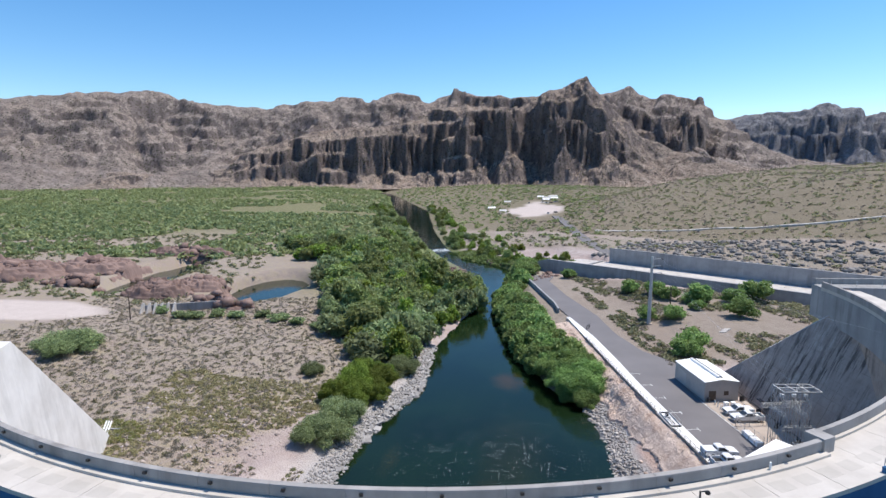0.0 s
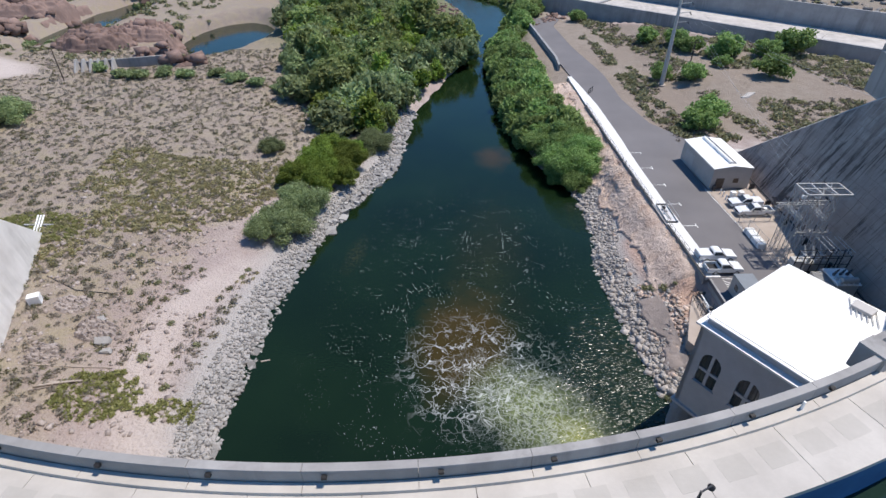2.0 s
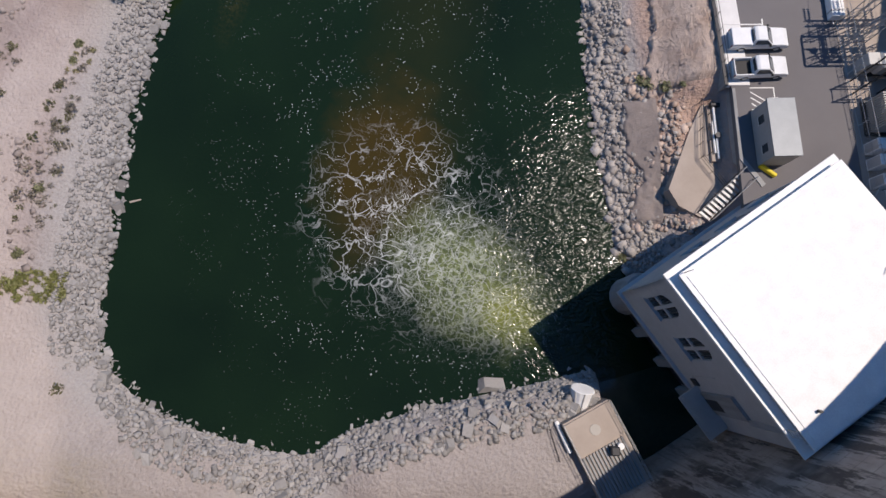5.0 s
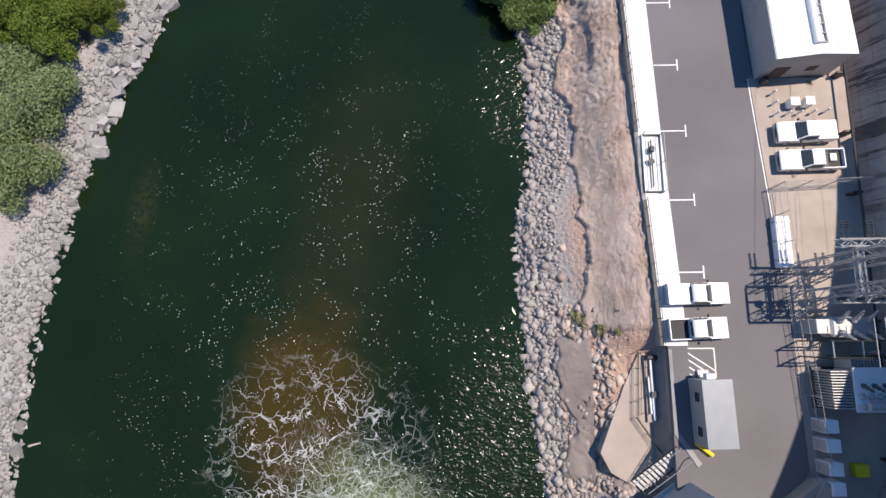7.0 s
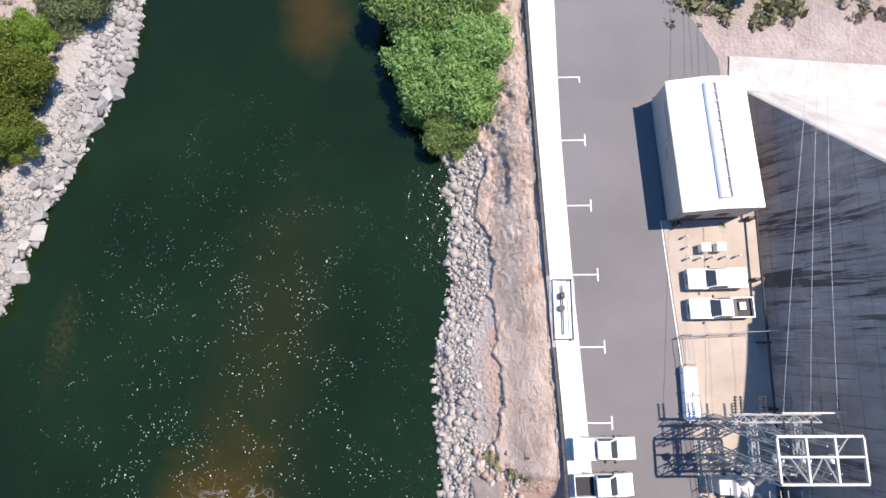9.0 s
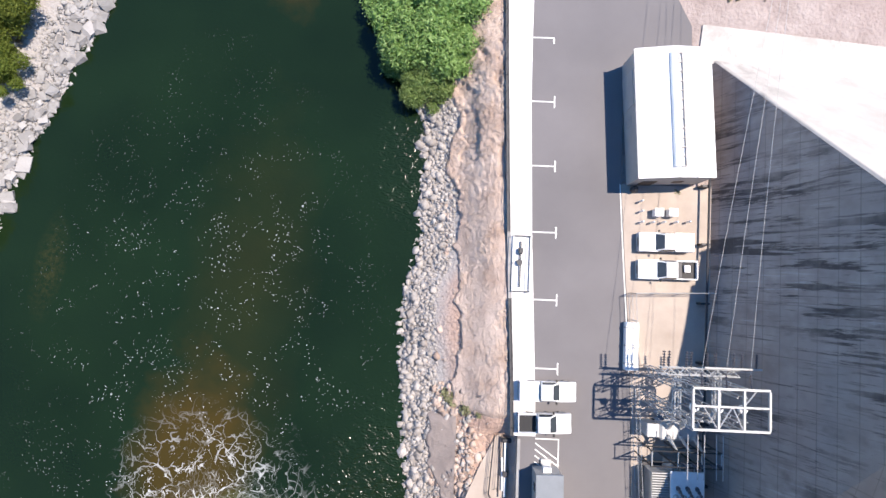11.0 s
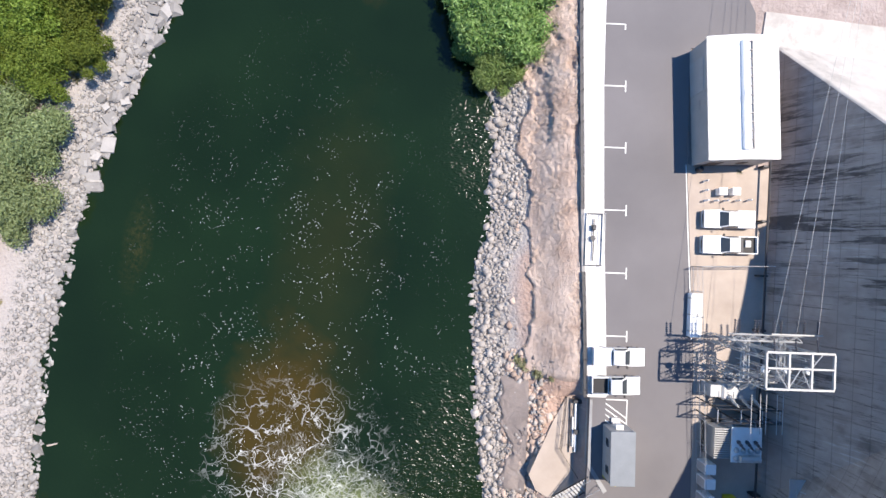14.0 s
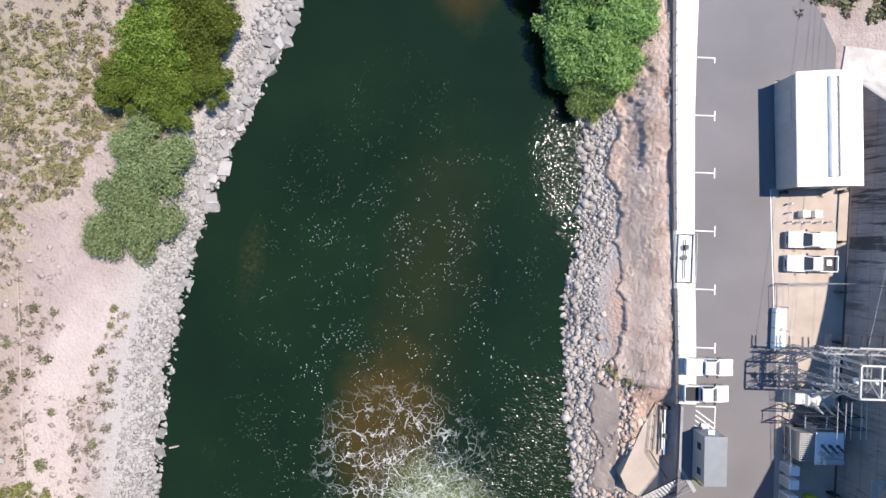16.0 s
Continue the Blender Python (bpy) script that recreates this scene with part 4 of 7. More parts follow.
def walk_right(y):
    return float(np.interp(y, [79.9, 86, 100.5, 117, 128, 150, 170], [45.75, 45.5, 44.75, 44.15, 44.2, 43.6, 41.5]))


for a, b in zip(YS, YS[1:]):
    part("walk_slab", prism([(walk_left(a), a + 0.015), (walk_right(a), a + 0.015), (walk_right(b), b - 0.015), (walk_left(b), b - 0.015)], LOT - 0.45, LOT + 0.12), M_WALK, walk_strip)
edge = empty("edge_wall", label="low dark steel-topped wall along the walkway", category="wall", kind="structure")
for a, b in zip(YS[:9], YS[1:10]):
    if abs(a - 93.7) < 0.1:
        continue
    xa, xb = walk_left(a), walk_left(b)
    part("wall", prism([(xa - 0.35, a + 0.01), (xa - 0.02, a + 0.01), (xb - 0.02, b - 0.01), (xb - 0.35, b - 0.01)], 4.4, LOT + 0.20), M_PARA, edge)
    part("cap", prism([(xa - 0.37, a + 0.01), (xa - 0.01, a + 0.01), (xb - 0.01, b - 0.01), (xb - 0.37, b - 0.01)], LOT + 0.204, LOT + 0.26), M_DARKST, edge, "dark steel cap")
    for k in range(4):
        y = a + (b - a) * (k + 0.5) / 4
        x = walk_left(y) - 0.2
        part("rail_post", rod((x, y, LOT + 0.264), (x, y, LOT + 1.15), 0.035, None, 5), M_DARKST, edge)
    for z in (0.7, 1.12):
        part("rail", rod((xa - 0.2, a, LOT + z), (xb - 0.2, b, LOT + z), 0.03, None, 5), M_DARKST, edge)
part("wall", prism([(walk_left(93.7) - 0.35, 93.71), (walk_left(93.7) - 0.02, 93.71), (walk_left(100.6) - 0.02, 100.59), (walk_left(100.6) - 0.35, 100.59)], 4.4, LOT + 0.12), M_PARA, edge)
pad = part("concrete_pad", prism([(x + 0.03, y) for x, y in PAD_EDGE] + [(63.4, 106.0), (63.4, 64)], LOT - 0.5, LOT + 0.02), M_TAN)
tagged(pad, "tan concrete equipment pad", "pavement", kind="structure")
apron = part("lower_apron", prism([(38.0, 70.0), (38.9, 68.2), (41.0, 67.0), (44.2, 69.5), (43.9, 79.4), (42.4, 79.7), (40.6, 76.2)], 2.0, 4.6), M_TAN)
tagged(apron, "tan concrete landing below the yard", "pavement", kind="structure")
yard_wall = part("retaining_wall", prism([(43.95, 79.6), (44.25, 79.6), (44.3, 72.4), (46.2, 69.6), (45.8, 69.3), (43.95, 72.2)], 3.0, LOT + 0.1), M_GREYC)
tagged(yard_wall, "grey concrete retaining wall under the yard", "wall", kind="structure")
marks = empty("parking_marks", label="white painted parking marks on the asphalt", category="road marking", kind="structure")
for y, x in ((121.35, 46.5), (114.45, 46.75), (107.6, 47.0), (100.65, 47.3), (93.68, 47.57), (86.7, 47.87)):
    part("mark", box(walk_right(y) + 0.05, x - 0.131, y - 0.06, y + 0.06, LOT + 0.001, LOT + 0.006), M_PAINT, marks)
    part("mark", box(x - 0.13, x, y - 0.62, y + (0.62 if y < 120 else 0.06), LOT + 0.001, LOT + 0.006), M_PAINT, marks)
for k in range(6):
    part("stripe", prism([(45.75, 79.3 - k * 0.62), (45.75, 79.16 - k * 0.62), (48.05, 77.6 - k * 0.62), (48.05, 77.74 - k * 0.62)], LOT + 0.001, LOT + 0.006), M_PAINT, marks)
part("mark", box(48.06, 48.17, 72.5, 79.6, LOT + 0.001, LOT + 0.006), M_PAINT, marks)
part("mark", box(45.75, 48.17, 79.61, 79.72, LOT + 0.001, LOT + 0.006), M_PAINT, marks)
for (xa, ya), (xb, yb) in zip(PAD_EDGE[2:], PAD_EDGE[3:]):
    part("mark", prism([(xa - 0.16, ya), (xa - 0.05, ya), (xb - 0.05, yb - 0.01), (xb - 0.16, yb - 0.01)], LOT + 0.001, LOT + 0.006), M_PAINT, marks)

# spillway chute
CH_M = Matrix(((E_DIR[0], N_DIR[0], 0, CHUTE0[0]), (E_DIR[1], N_DIR[1], 0, CHUTE0[1]), (0, 0, 1, 0), (0, 0, 0, 1)))
chute = empty("spillway_chute", CH_M, label="pale concrete spillway chute between grey walls", category="spillway", kind="structure")
for k in range(8):
    part("floor_slab", box(-10 + k * 20.02, 10 + k * 20, 0.4, 46.2, 3.5 + 0.02 * k, 6.4 + 0.02 * k), M_PALE, chute)
for k in range(10):
    part("wall_panel", box(k * 14.02, k * 14.02 + 14, -1.0, 0, 3, 12.9 + 0.01 * (k % 2)), M_GREYC, chute)
for k in range(11):
    part("wall_panel", box(k * 16.02 + 8, k * 16.02 + 24, 46.5, 47.6, 3, 14.0 + 0.01 * (k % 2)), M_GREYC, chute)
part("wall_panel", solid([(-12, -5, 3), (0, -1, 3), (0, 0, 3), (-12, -4, 3), (-12, -5, 9.4), (0, -1, 12.9), (0, 0, 12.9), (-12, -4, 9.4)], [(0, 3, 2, 1), (4, 5, 6, 7), (0, 1, 5, 4), (1, 2, 6, 5), (2, 3, 7, 6), (3, 0, 4, 7)]), M_GREYC, chute)
part("baffle", box(4, 5, 0.5, 46, 6.42, 7.0), M_GREYC, chute)
ramp_wall = part("access_wall", prism([(36.4, 237), (37.1, 237.4), (40.2, 186), (39.7, 178), (39.1, 178.2), (39.5, 186)], 1.5, LOT + 1.0), M_GREYC)
tagged(ramp_wall, "grey concrete wall between access road and river", "wall", kind="structure")


# ---------------------------------------------------------------- rocks
def left_rocky(x, y):
    l, r = shores(y)
    return l - x > 6 and vnoise(x, y, 8) > 0.35 and x > -62 + 0.25 * (95 - y)


def rock_shapes(n, seed, pts=13, flat=0.72):
    rng = random.Random(seed)
    out = []
    for i in range(n):
        bm = bmesh.new()
        lean = Euler((rng.uniform(-0.5, 0.5), rng.uniform(-0.5, 0.5), 0)).to_matrix()
        for k in range(8):
            c = Vector(((1 if k & 1 else -1) * rng.uniform(0.62, 0.98), (1 if k & 2 else -1) * rng.uniform(0.45, 0.8), (1 if k & 4 else -1) * rng.uniform(0.5, 0.95)))
            c = lean @ c
            bm.verts.new((c.x, c.y, c.z * flat * 1.25))
        for _ in range(pts - 8):
            d = Vector((rng.gauss(0, 1), rng.gauss(0, 1), rng.gauss(0, 1))).normalized()
            bm.verts.new((d.x, d.y * 0.85, d.z * flat))
        res = bmesh.ops.convex_hull(bm, input=bm.verts[:])
        bmesh.ops.delete(bm, geom=[g for g in res["geom_interior"] if isinstance(g, bmesh.types.BMVert)], context="VERTS")
        bmesh.ops.triangulate(bm, faces=bm.faces[:])
        bm.verts.index_update()
        v = np.array([x.co[:] for x in bm.verts])
        f = np.array([[x.index for x in fc.verts] for fc in bm.faces])
        bm.free()
        out.append((v, f))
    return out


ROCKS = rock_shapes(16, 4, 9, 0.6)
FLAT_ROCKS = rock_shapes(12, 9, 9, 0.42)


def scatter_rocks(name, places, shapes, material, label, rng):
    """One joined object of many rocks; places are x, y, z, size."""
    V, F, base = [], [], 0
    for x, y, z, s in places:
        v, f = shapes[rng.integers(len(shapes))]
        a = rng.random() * 6.28
        c, sn = math.cos(a), math.sin(a)
        sx, sy, sz = s * rng.uniform(0.8, 1.25), s * rng.uniform(0.8, 1.2), s * rng.uniform(0.7, 1.1)
        w = np.stack([(v[:, 0] * c - v[:, 1] * sn) * sx + x, (v[:, 0] * sn + v[:, 1] * c) * sy + y, v[:, 2] * sz + z], -1)
        V.append(w)
        F.append(f + base)
        base += len(v)
    ob = quick(name, np.concatenate(V), np.concatenate(F), material)
    return tagged(ob, label, "rocks", kind="stuff")


rng = np.random.default_rng(11)


def bank_places(n, y0, y1, side, depth, lo, hi, power=1.6):
    out = []
    while len(out) < n:
        y = rng.uniform(y0, y1)
        l, r = shores(y)
        q = rng.uniform(-0.6, depth)
        x = (l - q) if side < 0 else (r + q)
        s = (lo + (hi - lo) * rng.random() ** power) * (1.15 - 0.5 * max(q, 0) / depth)
        out.append((x, y, s))
    a = np.array(out)
    z = height(a[:, 0], a[:, 1])
    return [(x, y, max(zz, WATER - 0.25) + s * 0.18, s) for (x, y, s), zz in zip(out, z)]


def pool_end(n, lo, hi):
    out = []
    while len(out) < n:
        x = rng.uniform(-24, 30)
        ys = np.arange(43, 58, 0.5)
        l, r = shores(ys)
        ok = ys[(x > l) & (x < r)]
        if not len(ok):
            continue
        y = ok[0] - rng.uniform(-0.6, 4.2)
        out.append((x, y, lo + (hi - lo) * rng.random() ** 1.8))
    a = np.array(out)
    z = height(a[:, 0], a[:, 1])
    return [(x, y, max(zz, WATER - 0.25) + s * 0.18, s) for (x, y, s), zz in zip(out, z)]


scatter_rocks("riprap", bank_places(5200, 52, 124, -1, 4.6, 0.06, 0.36, 2.0) + bank_places(800, 124, 160, -1, 4.0, 0.15, 0.6) + pool_end(3000, 0.06, 0.36), ROCKS, M_RIP, "pale grey broken riprap along the water's edge", rng)
scatter_rocks("bank_rubble", bank_places(6200, 62, 120, 1, 3.9, 0.05, 0.33, 2.0) + bank_places(150, 62, 120, 1, 3.6, 0.35, 0.6) + bank_places(700, 64, 82, 1, 7.4, 0.08, 0.5, 2.0), ROCKS, M_RUBBLE, "pale grey and pinkish broken rock below the yard", rng)
scatter_rocks("bank_stones", [(x, y, z - 0.05, s) for x, y, z, s in bank_places(420, 66, 150, 1, 9.0, 0.06, 0.3, 3.0)], ROCKS, M_BANK, "small stones strewn over the pink bank", rng)
riprap_edge = empty("riprap_edge", label="line of large pale boulders at the waterline", category="rocks", kind="structure")
edge_places = bank_places(90, 50, 134, -1, 2.6, 0.3, 0.6) + bank_places(110, 102, 134, -1, 2.8, 0.4, 0.9) + pool_end(80, 0.3, 0.7)
edge_meshes = []
for i, (v, f) in enumerate(ROCKS):
    me = bpy.data.meshes.new("boulder")
    me.from_pydata([tuple(p) for p in v], [], [tuple(int(k) for k in q) for q in f])
    me.materials.append(M_RIP)
    edge_meshes.append(me)
for x, y, z, s in edge_places:
    b = new("boulder", edge_meshes[rng.integers(len(edge_meshes))])
    b.parent = riprap_edge
    b.matrix_basis = Matrix.Translation((x, y, z)) @ Euler((rng.uniform(-0.3, 0.3), rng.uniform(-0.3, 0.3), rng.uniform(0, 6.28))).to_matrix().to_4x4() @ Matrix.Diagonal((s * rng.uniform(0.9, 1.3), s, s * rng.uniform(0.7, 1.0), 1))
for (x, y), s in (((-41, 71.0), 0.9), ((-15.4, 101.6), 0.9), ((19.8, 50.4), 1.0), ((-39.5, 69.0), 0.6), ((-43.5, 75.0), 0.7)):
    b = new("boulder", edge_meshes[int(s * 5) % 16])
    z = max(float(height(x, y)), WATER - 0.2)
    b.matrix_basis = Matrix.Translation((x, y, z + s * 0.25)) @ Matrix.Diagonal((s * 1.3, s, s * 0.8, 1))
    tagged(b, "large pale weathered boulder on the bank", "boulder", group="large boulders")


def crag(name, cx, cy, rx, ry, h, seed, material, label):
    """A rough outcrop: a mound broken into ledges."""
    n = 84
    a = np.linspace(-1.15, 1.15, n)
    X, Y = np.meshgrid(a, a)
    q = np.sqrt(X ** 2 + Y ** 2) + 0.35 * (fbm(X * 10 + seed * 9, Y * 10, 6, 3) - 0.45)
    Z = h * smooth(1.05, 0.75, q) * (0.15 + 0.9 * fbm(X * 10 + seed, Y * 10, 4.2, 6) + 0.5 * np.abs(fbm(X * 14, Y * 14 + seed, 3.0, 4) - 0.47) * 2)
    st = h / 4.0
    fr = Z / st - np.floor(Z / st)
    Z = 0.3 * Z + 0.7 * (np.floor(Z / st) + smooth(0.3, 0.6, fr)) * st
    wx, wy = cx + X * rx, cy + Y * ry
    g = np.minimum(height(wx, wy), height(cx, cy) + 2)
    ob = quick(name, np.stack([wx + (fbm(X * 30, Y * 30, 4) - 0.5) * 1.5, wy, np.maximum(g, -0.5) - 0.6 + Z], -1).reshape(-1, 3), grid_faces(n, n), material)
    return tagged(ob, label, "rock outcrop")


for i, (cx, cy, rx, ry, h) in enumerate(((-113, 208, 13, 9, 6.0), (-101, 221, 12, 10, 6.0), (-172, 262, 22, 14, 7.0), (-200, 246, 24, 15, 7.0), (-150, 312, 26, 9, 5.0), (-86, 196, 9, 6, 2.6), (-76, 190, 7, 4, 2.0))):
    crag("rock_outcrop", cx, cy, rx, ry, h, i + 1.5, M_RED_ROCK, "ledged reddish-brown rock outcrop beside the pond")


def bank_sheet(name, y0, y1, inner, outer, scarp, relief, material, label, res=0.16):
    """Bare earth and soft bedrock below the walkway: worn ripples, hollows and a broken scarp above the rubble."""
    s, gy = np.arange(inner, outer, res), np.arange(y0, y1, res)
    S, Y = np.meshgrid(s, gy)
    X = np.interp(Y, EDGE_Y, EDGE_X) - S
    lip = outer - 1.2 + 4.5 * (fbm(X * 0.3 + 5, Y, 3.0, 4) - 0.47)
    q = fbm(X * 1.3 + 30, Y * 0.55, 2.0, 5) * 12 + S * 1.1 + Y * 0.4
    saw = q - np.floor(q)
    rip = (saw * 1.1 - 1.1 * smooth(0.86, 1.0, saw)) * smooth(0.36, 0.56, fbm(X - 40, Y * 0.7, 5.0, 3))
    hollow = smooth(0.54, 0.60, fbm(X * 1.4 + 9, Y, 2.6, 4)) * (0.25 + 0.75 * smooth(102, 110, Y))
    Z = height(X, Y) + 0.45 + relief * rip - 0.42 * hollow - scarp * smooth(-0.08, 0.12, S - lip) + 0.24 * (fbm(X, Y, 0.9, 3) - 0.45)
    Z = Z - 1.0 * (1 - smooth(0, 1.5, np.minimum(Y - y0, y1 - Y))) - 0.5 * smooth(outer - 0.5, outer, S)
    ob = quick(name, np.stack([X, Y, Z], -1).reshape(-1, 3), grid_faces(len(s), len(gy)), material)
    return tagged(ob, label, "rock ledge", kind="structure")


bank_sheet("bank_ledges", 80.5, 168, 0.0, 6.6, 0.9, 0.34, M_SOFT, "pinkish worn bedrock and loose earth below the walkway")
bank_sheet("bank_ledges", 66, 81.5, 5.4, 9.0, 1.0, 0.3, M_BANK, "brown broken bedrock ledges beside the landing")
for y, ln in ((98.6, 1.3), (94.9, 1.3), (84.4, 0.9)):
    x = float(np.interp(y, EDGE_Y, EDGE_X)) - 0.5
    t = empty("drain_pipe", label="short rusty drain pipe out of the bank", category="pipe", group="bank drains")
    part("length", rod((x, y, LOT - 1.3), (x - ln, y - 0.1, LOT - 1.55), 0.07, None, 7), M_TAN, t)
for i, (cx, cy, rx, ry, h) in enumerate(((-43.0, 73.0, 3.0, 2.2, 1.9), (-49, 78, 2.6, 2.0, 1.5), (-47.5, 68.5, 2.4, 1.8, 1.4))):
    crag("rock_outcrop", cx, cy, rx, ry, h, i + 11.5, M_PALE_ROCK, "pale pinkish bedrock breaking out of the dry slope")
outcrop_rocks = []
for cx, cy, rx, ry in ((-113, 208, 13, 9), (-101, 221, 12, 10), (-172, 262, 22, 13), (-200, 246, 22, 14), (-150, 312, 24, 8), (-86, 196, 9, 5), (-76, 190, 7, 4), (-160, 228, 14, 6)):
    for _ in range(int(rx * ry * 0.55)):
        a, q = rng.uniform(0, 6.28), rng.random() ** 0.6
        x, y = cx + rx * q * math.cos(a), cy + ry * q * math.sin(a)
        outcrop_rocks.append((x, y, max(float(height(x, y)), 0.3) + 3.6 * (1 - q) * (0.4 + rng.random()), 0.7 + 2.4 * rng.random() ** 2))
scatter_rocks("outcrop_blocks", outcrop_rocks, ROCKS, M_RED_ROCK, "angular reddish-brown blocks on the outcrops", rng)
slope_stones = []
while len(slope_stones) < 1500:
    x, y = rng.uniform(-66, -24), rng.uniform(50, 112)
    if left_rocky(x, y):
        slope_stones.append((x, y, float(height(x, y)), 0.07 + 0.4 * rng.random() ** 4))
scatter_rocks("slope_stones", slope_stones, ROCKS, M_BANK, "pinkish stones strewn over the dry slope", rng)
slabs = []
for _ in range(900):
    y = rng.uniform(66, 168) if rng.random() < 0.35 else rng.uniform(66, 84)
    xw = float(np.interp(y, [66, 79, 95, 122, 140, 170], [41.4, 41.4, 41.6, 40.9, 40.6, 39.8]))
    x = xw - 0.6 - 5.6 * rng.random() ** 0.8
    if y > 84 and (x > xw - 4.2 or vnoise(x * 2.0, y, 4) < 0.45):
        continue
    slabs.append((x, y, float(height(x, y)) + 0.02, 0.10 + 0.45 * rng.random() ** 3.0))
scatter_rocks("bank_slabs", slabs, FLAT_ROCKS, M_LEDGE, "broken pinkish bedrock slabs below the walkway", rng)
# rubble slope between spillway wall and hill road
slope_places = []
for _ in range(2600):
    u, v = rng.uniform(-5, 270), rng.uniform(50, 122)
    x, y = CHUTE0[0] + u * E_DIR[0] + v * N_DIR[0], CHUTE0[1] + u * E_DIR[1] + v * N_DIR[1]
    slope_places.append((x, y, float(height(x, y)) + 0.1, 0.5 + 1.4 * rng.random() ** 2))
scatter_rocks("slope_rubble", slope_places, ROCKS, M_CUT, "grey blasted rock on the cut slope", rng)
hill_slope = []
for _ in range(700):
    u, v = rng.uniform(-60, 10), rng.uniform(-30, 40)
    x, y = CHUTE0[0] + u * E_DIR[0] + v * N_DIR[0], CHUTE0[1] + u * E_DIR[1] + v * N_DIR[1]
    if bank_dist(x, y) > 1.5:
        hill_slope.append((x, y, float(height(x, y)) + 0.1, 0.4 + 1.0 * rng.random() ** 2))
scatter_rocks("river_rubble", hill_slope, ROCKS, M_RED_ROCK, "brown broken rock at the spillway's mouth", rng)


# ---------------------------------------------------------------- plants
def leaf_quads(rng, pts, normals, size, stretch=1.6, jitter=0.7):
    n = len(pts)
    s = size * rng.uniform(0.6, 1.4, n)[:, None]
    nn = normals + rng.normal(0, jitter, (n, 3))
    nn /= np.linalg.norm(nn, axis=1)[:, None] + 1e-9
    t = rng.normal(0, 1, (n, 3))
    t -= (t * nn).sum(1)[:, None] * nn
    t /= np.linalg.norm(t, axis=1)[:, None] + 1e-9
    b = np.cross(nn, t)
    t = t * s * stretch * 0.5
    b = b * s * 0.5
    v = np.stack([pts - t, pts + b * 0.9, pts + t, pts - b * 0.9], 1).reshape(-1, 3)
    return v, np.arange(4 * n).reshape(n, 4)


def lobe_points(rng, lobes, n):
    vol = np.array([l[3] * l[4] * l[5] for l in lobes]) ** 0.7
    pick = rng.choice(len(lobes), n, p=vol / vol.sum())
    d = rng.normal(0, 1, (n, 3))
    d /= np.linalg.norm(d, axis=1)[:, None]
    r = 0.45 + 0.55 * rng.random(n) ** 0.45
    r *= 1 + 0.18 * rng.normal(0, 1, n)
    L = np.array(lobes)[pick]
    p = L[:, :3] + d * r[:, None] * L[:, 3:6]
    return p, d


def crown_lobes(rng, w, h, base, k, lobe):
    out = [(0, 0, base + h * 0.5, w * 0.62, w * 0.62, h * 0.45)]
    for _ in range(k):
        a, q = rng.uniform(0, 6.28), rng.uniform(0.35, 0.95) * w
        z = base + h * rng.uniform(0.25, 0.95) * (1 - 0.45 * (q / w) ** 2)
        s = lobe * rng.uniform(0.7, 1.3)
        out.append((q * math.cos(a), q * math.sin(a), z, s, s, s * 0.8))
    return out


def tree(name, seed, w, h, base, k, lobe, n, leaf, material, trunk_r, label, category, stretch=1.6):
    rg = np.random.default_rng(seed)
    t = empty(name)
    lobes = crown_lobes(rg, w, h - base, base, k, lobe)
    p, d = lobe_points(rg, lobes, n)
    p[:, 2] = np.maximum(p[:, 2], 0.12)
    v, f = leaf_quads(rg, p, d * 0.6 + np.array([0, 0, 0.5]), leaf, stretch)
    quick("crown", v, f, material, t)
    bm = bmesh.new()
    rod((0, 0, -0.4), (0.1, 0.05, base + 0.25 * (h - base)), trunk_r, trunk_r * 0.7, 7, bm)
    for l in lobes[1:7]:
        rod((0.1, 0.05, max(0.1, base * 0.8)), (l[0] * 0.9, l[1] * 0.9, l[2]), trunk_r * 0.5, trunk_r * 0.12, 5, bm)
    part("trunk", bm, M_WOOD, t)
    return tagged(t, label, category)


class Kind:
    """A plant of which the first stands where it is first wanted and the others are copies."""

    def __init__(self, maker, group):
        self.maker, self.group, self.first = maker, group, None

    def put(self, x, y, s=1.0, sz=None, sink=0.0):
        m = Matrix.Translation((x, y, float(height(x, y)) - sink)) @ Matrix.Rotation(random.uniform(0, 6.28), 4, "Z") @ Matrix.Diagonal((s, s, sz or s, 1))
        if self.first is None:
            self.first = self.maker()
            self.first["group"] = self.group
            self.first.matrix_basis = m
            self.proto = True
            return self.first
        ob = self.first
        keep = ob.matrix_basis.copy()
        ob.matrix_basis = Matrix.Identity(4)
        c = copy_thing(ob, m)
        ob.matrix_basis = keep
        return c


big_green = [Kind(lambda i=i: tree("mesquite_tree", 20 + i, 6.2, 6.4, 0.9, 34, 1.4, 34000, 0.20, M_LEAF_A, 0.22, "bright green spreading mesquite tree above the riprap", "tree"), "bank trees") for i in range(2)]
grey_bush = [Kind(lambda i=i: tree("saltcedar_bush", 30 + i, 4.6, 4.2, 0.2, 28, 1.4, 30000, 0.13, M_LEAF_B, 0.12, "feathery grey-green saltcedar bush on the bank", "bush", 2.6), "saltcedar bushes") for i in range(2)]
willow = [Kind(lambda i=i: tree("willow_shrub", 40 + i, 3.2, 4.4, 0.2, 18, 1.2, 5200, 0.34, M_LEAF_C, 0.12, "dense bright green willow shrub at the water's edge", "shrub", 3.0), "willows along the river") for i in range(2)]
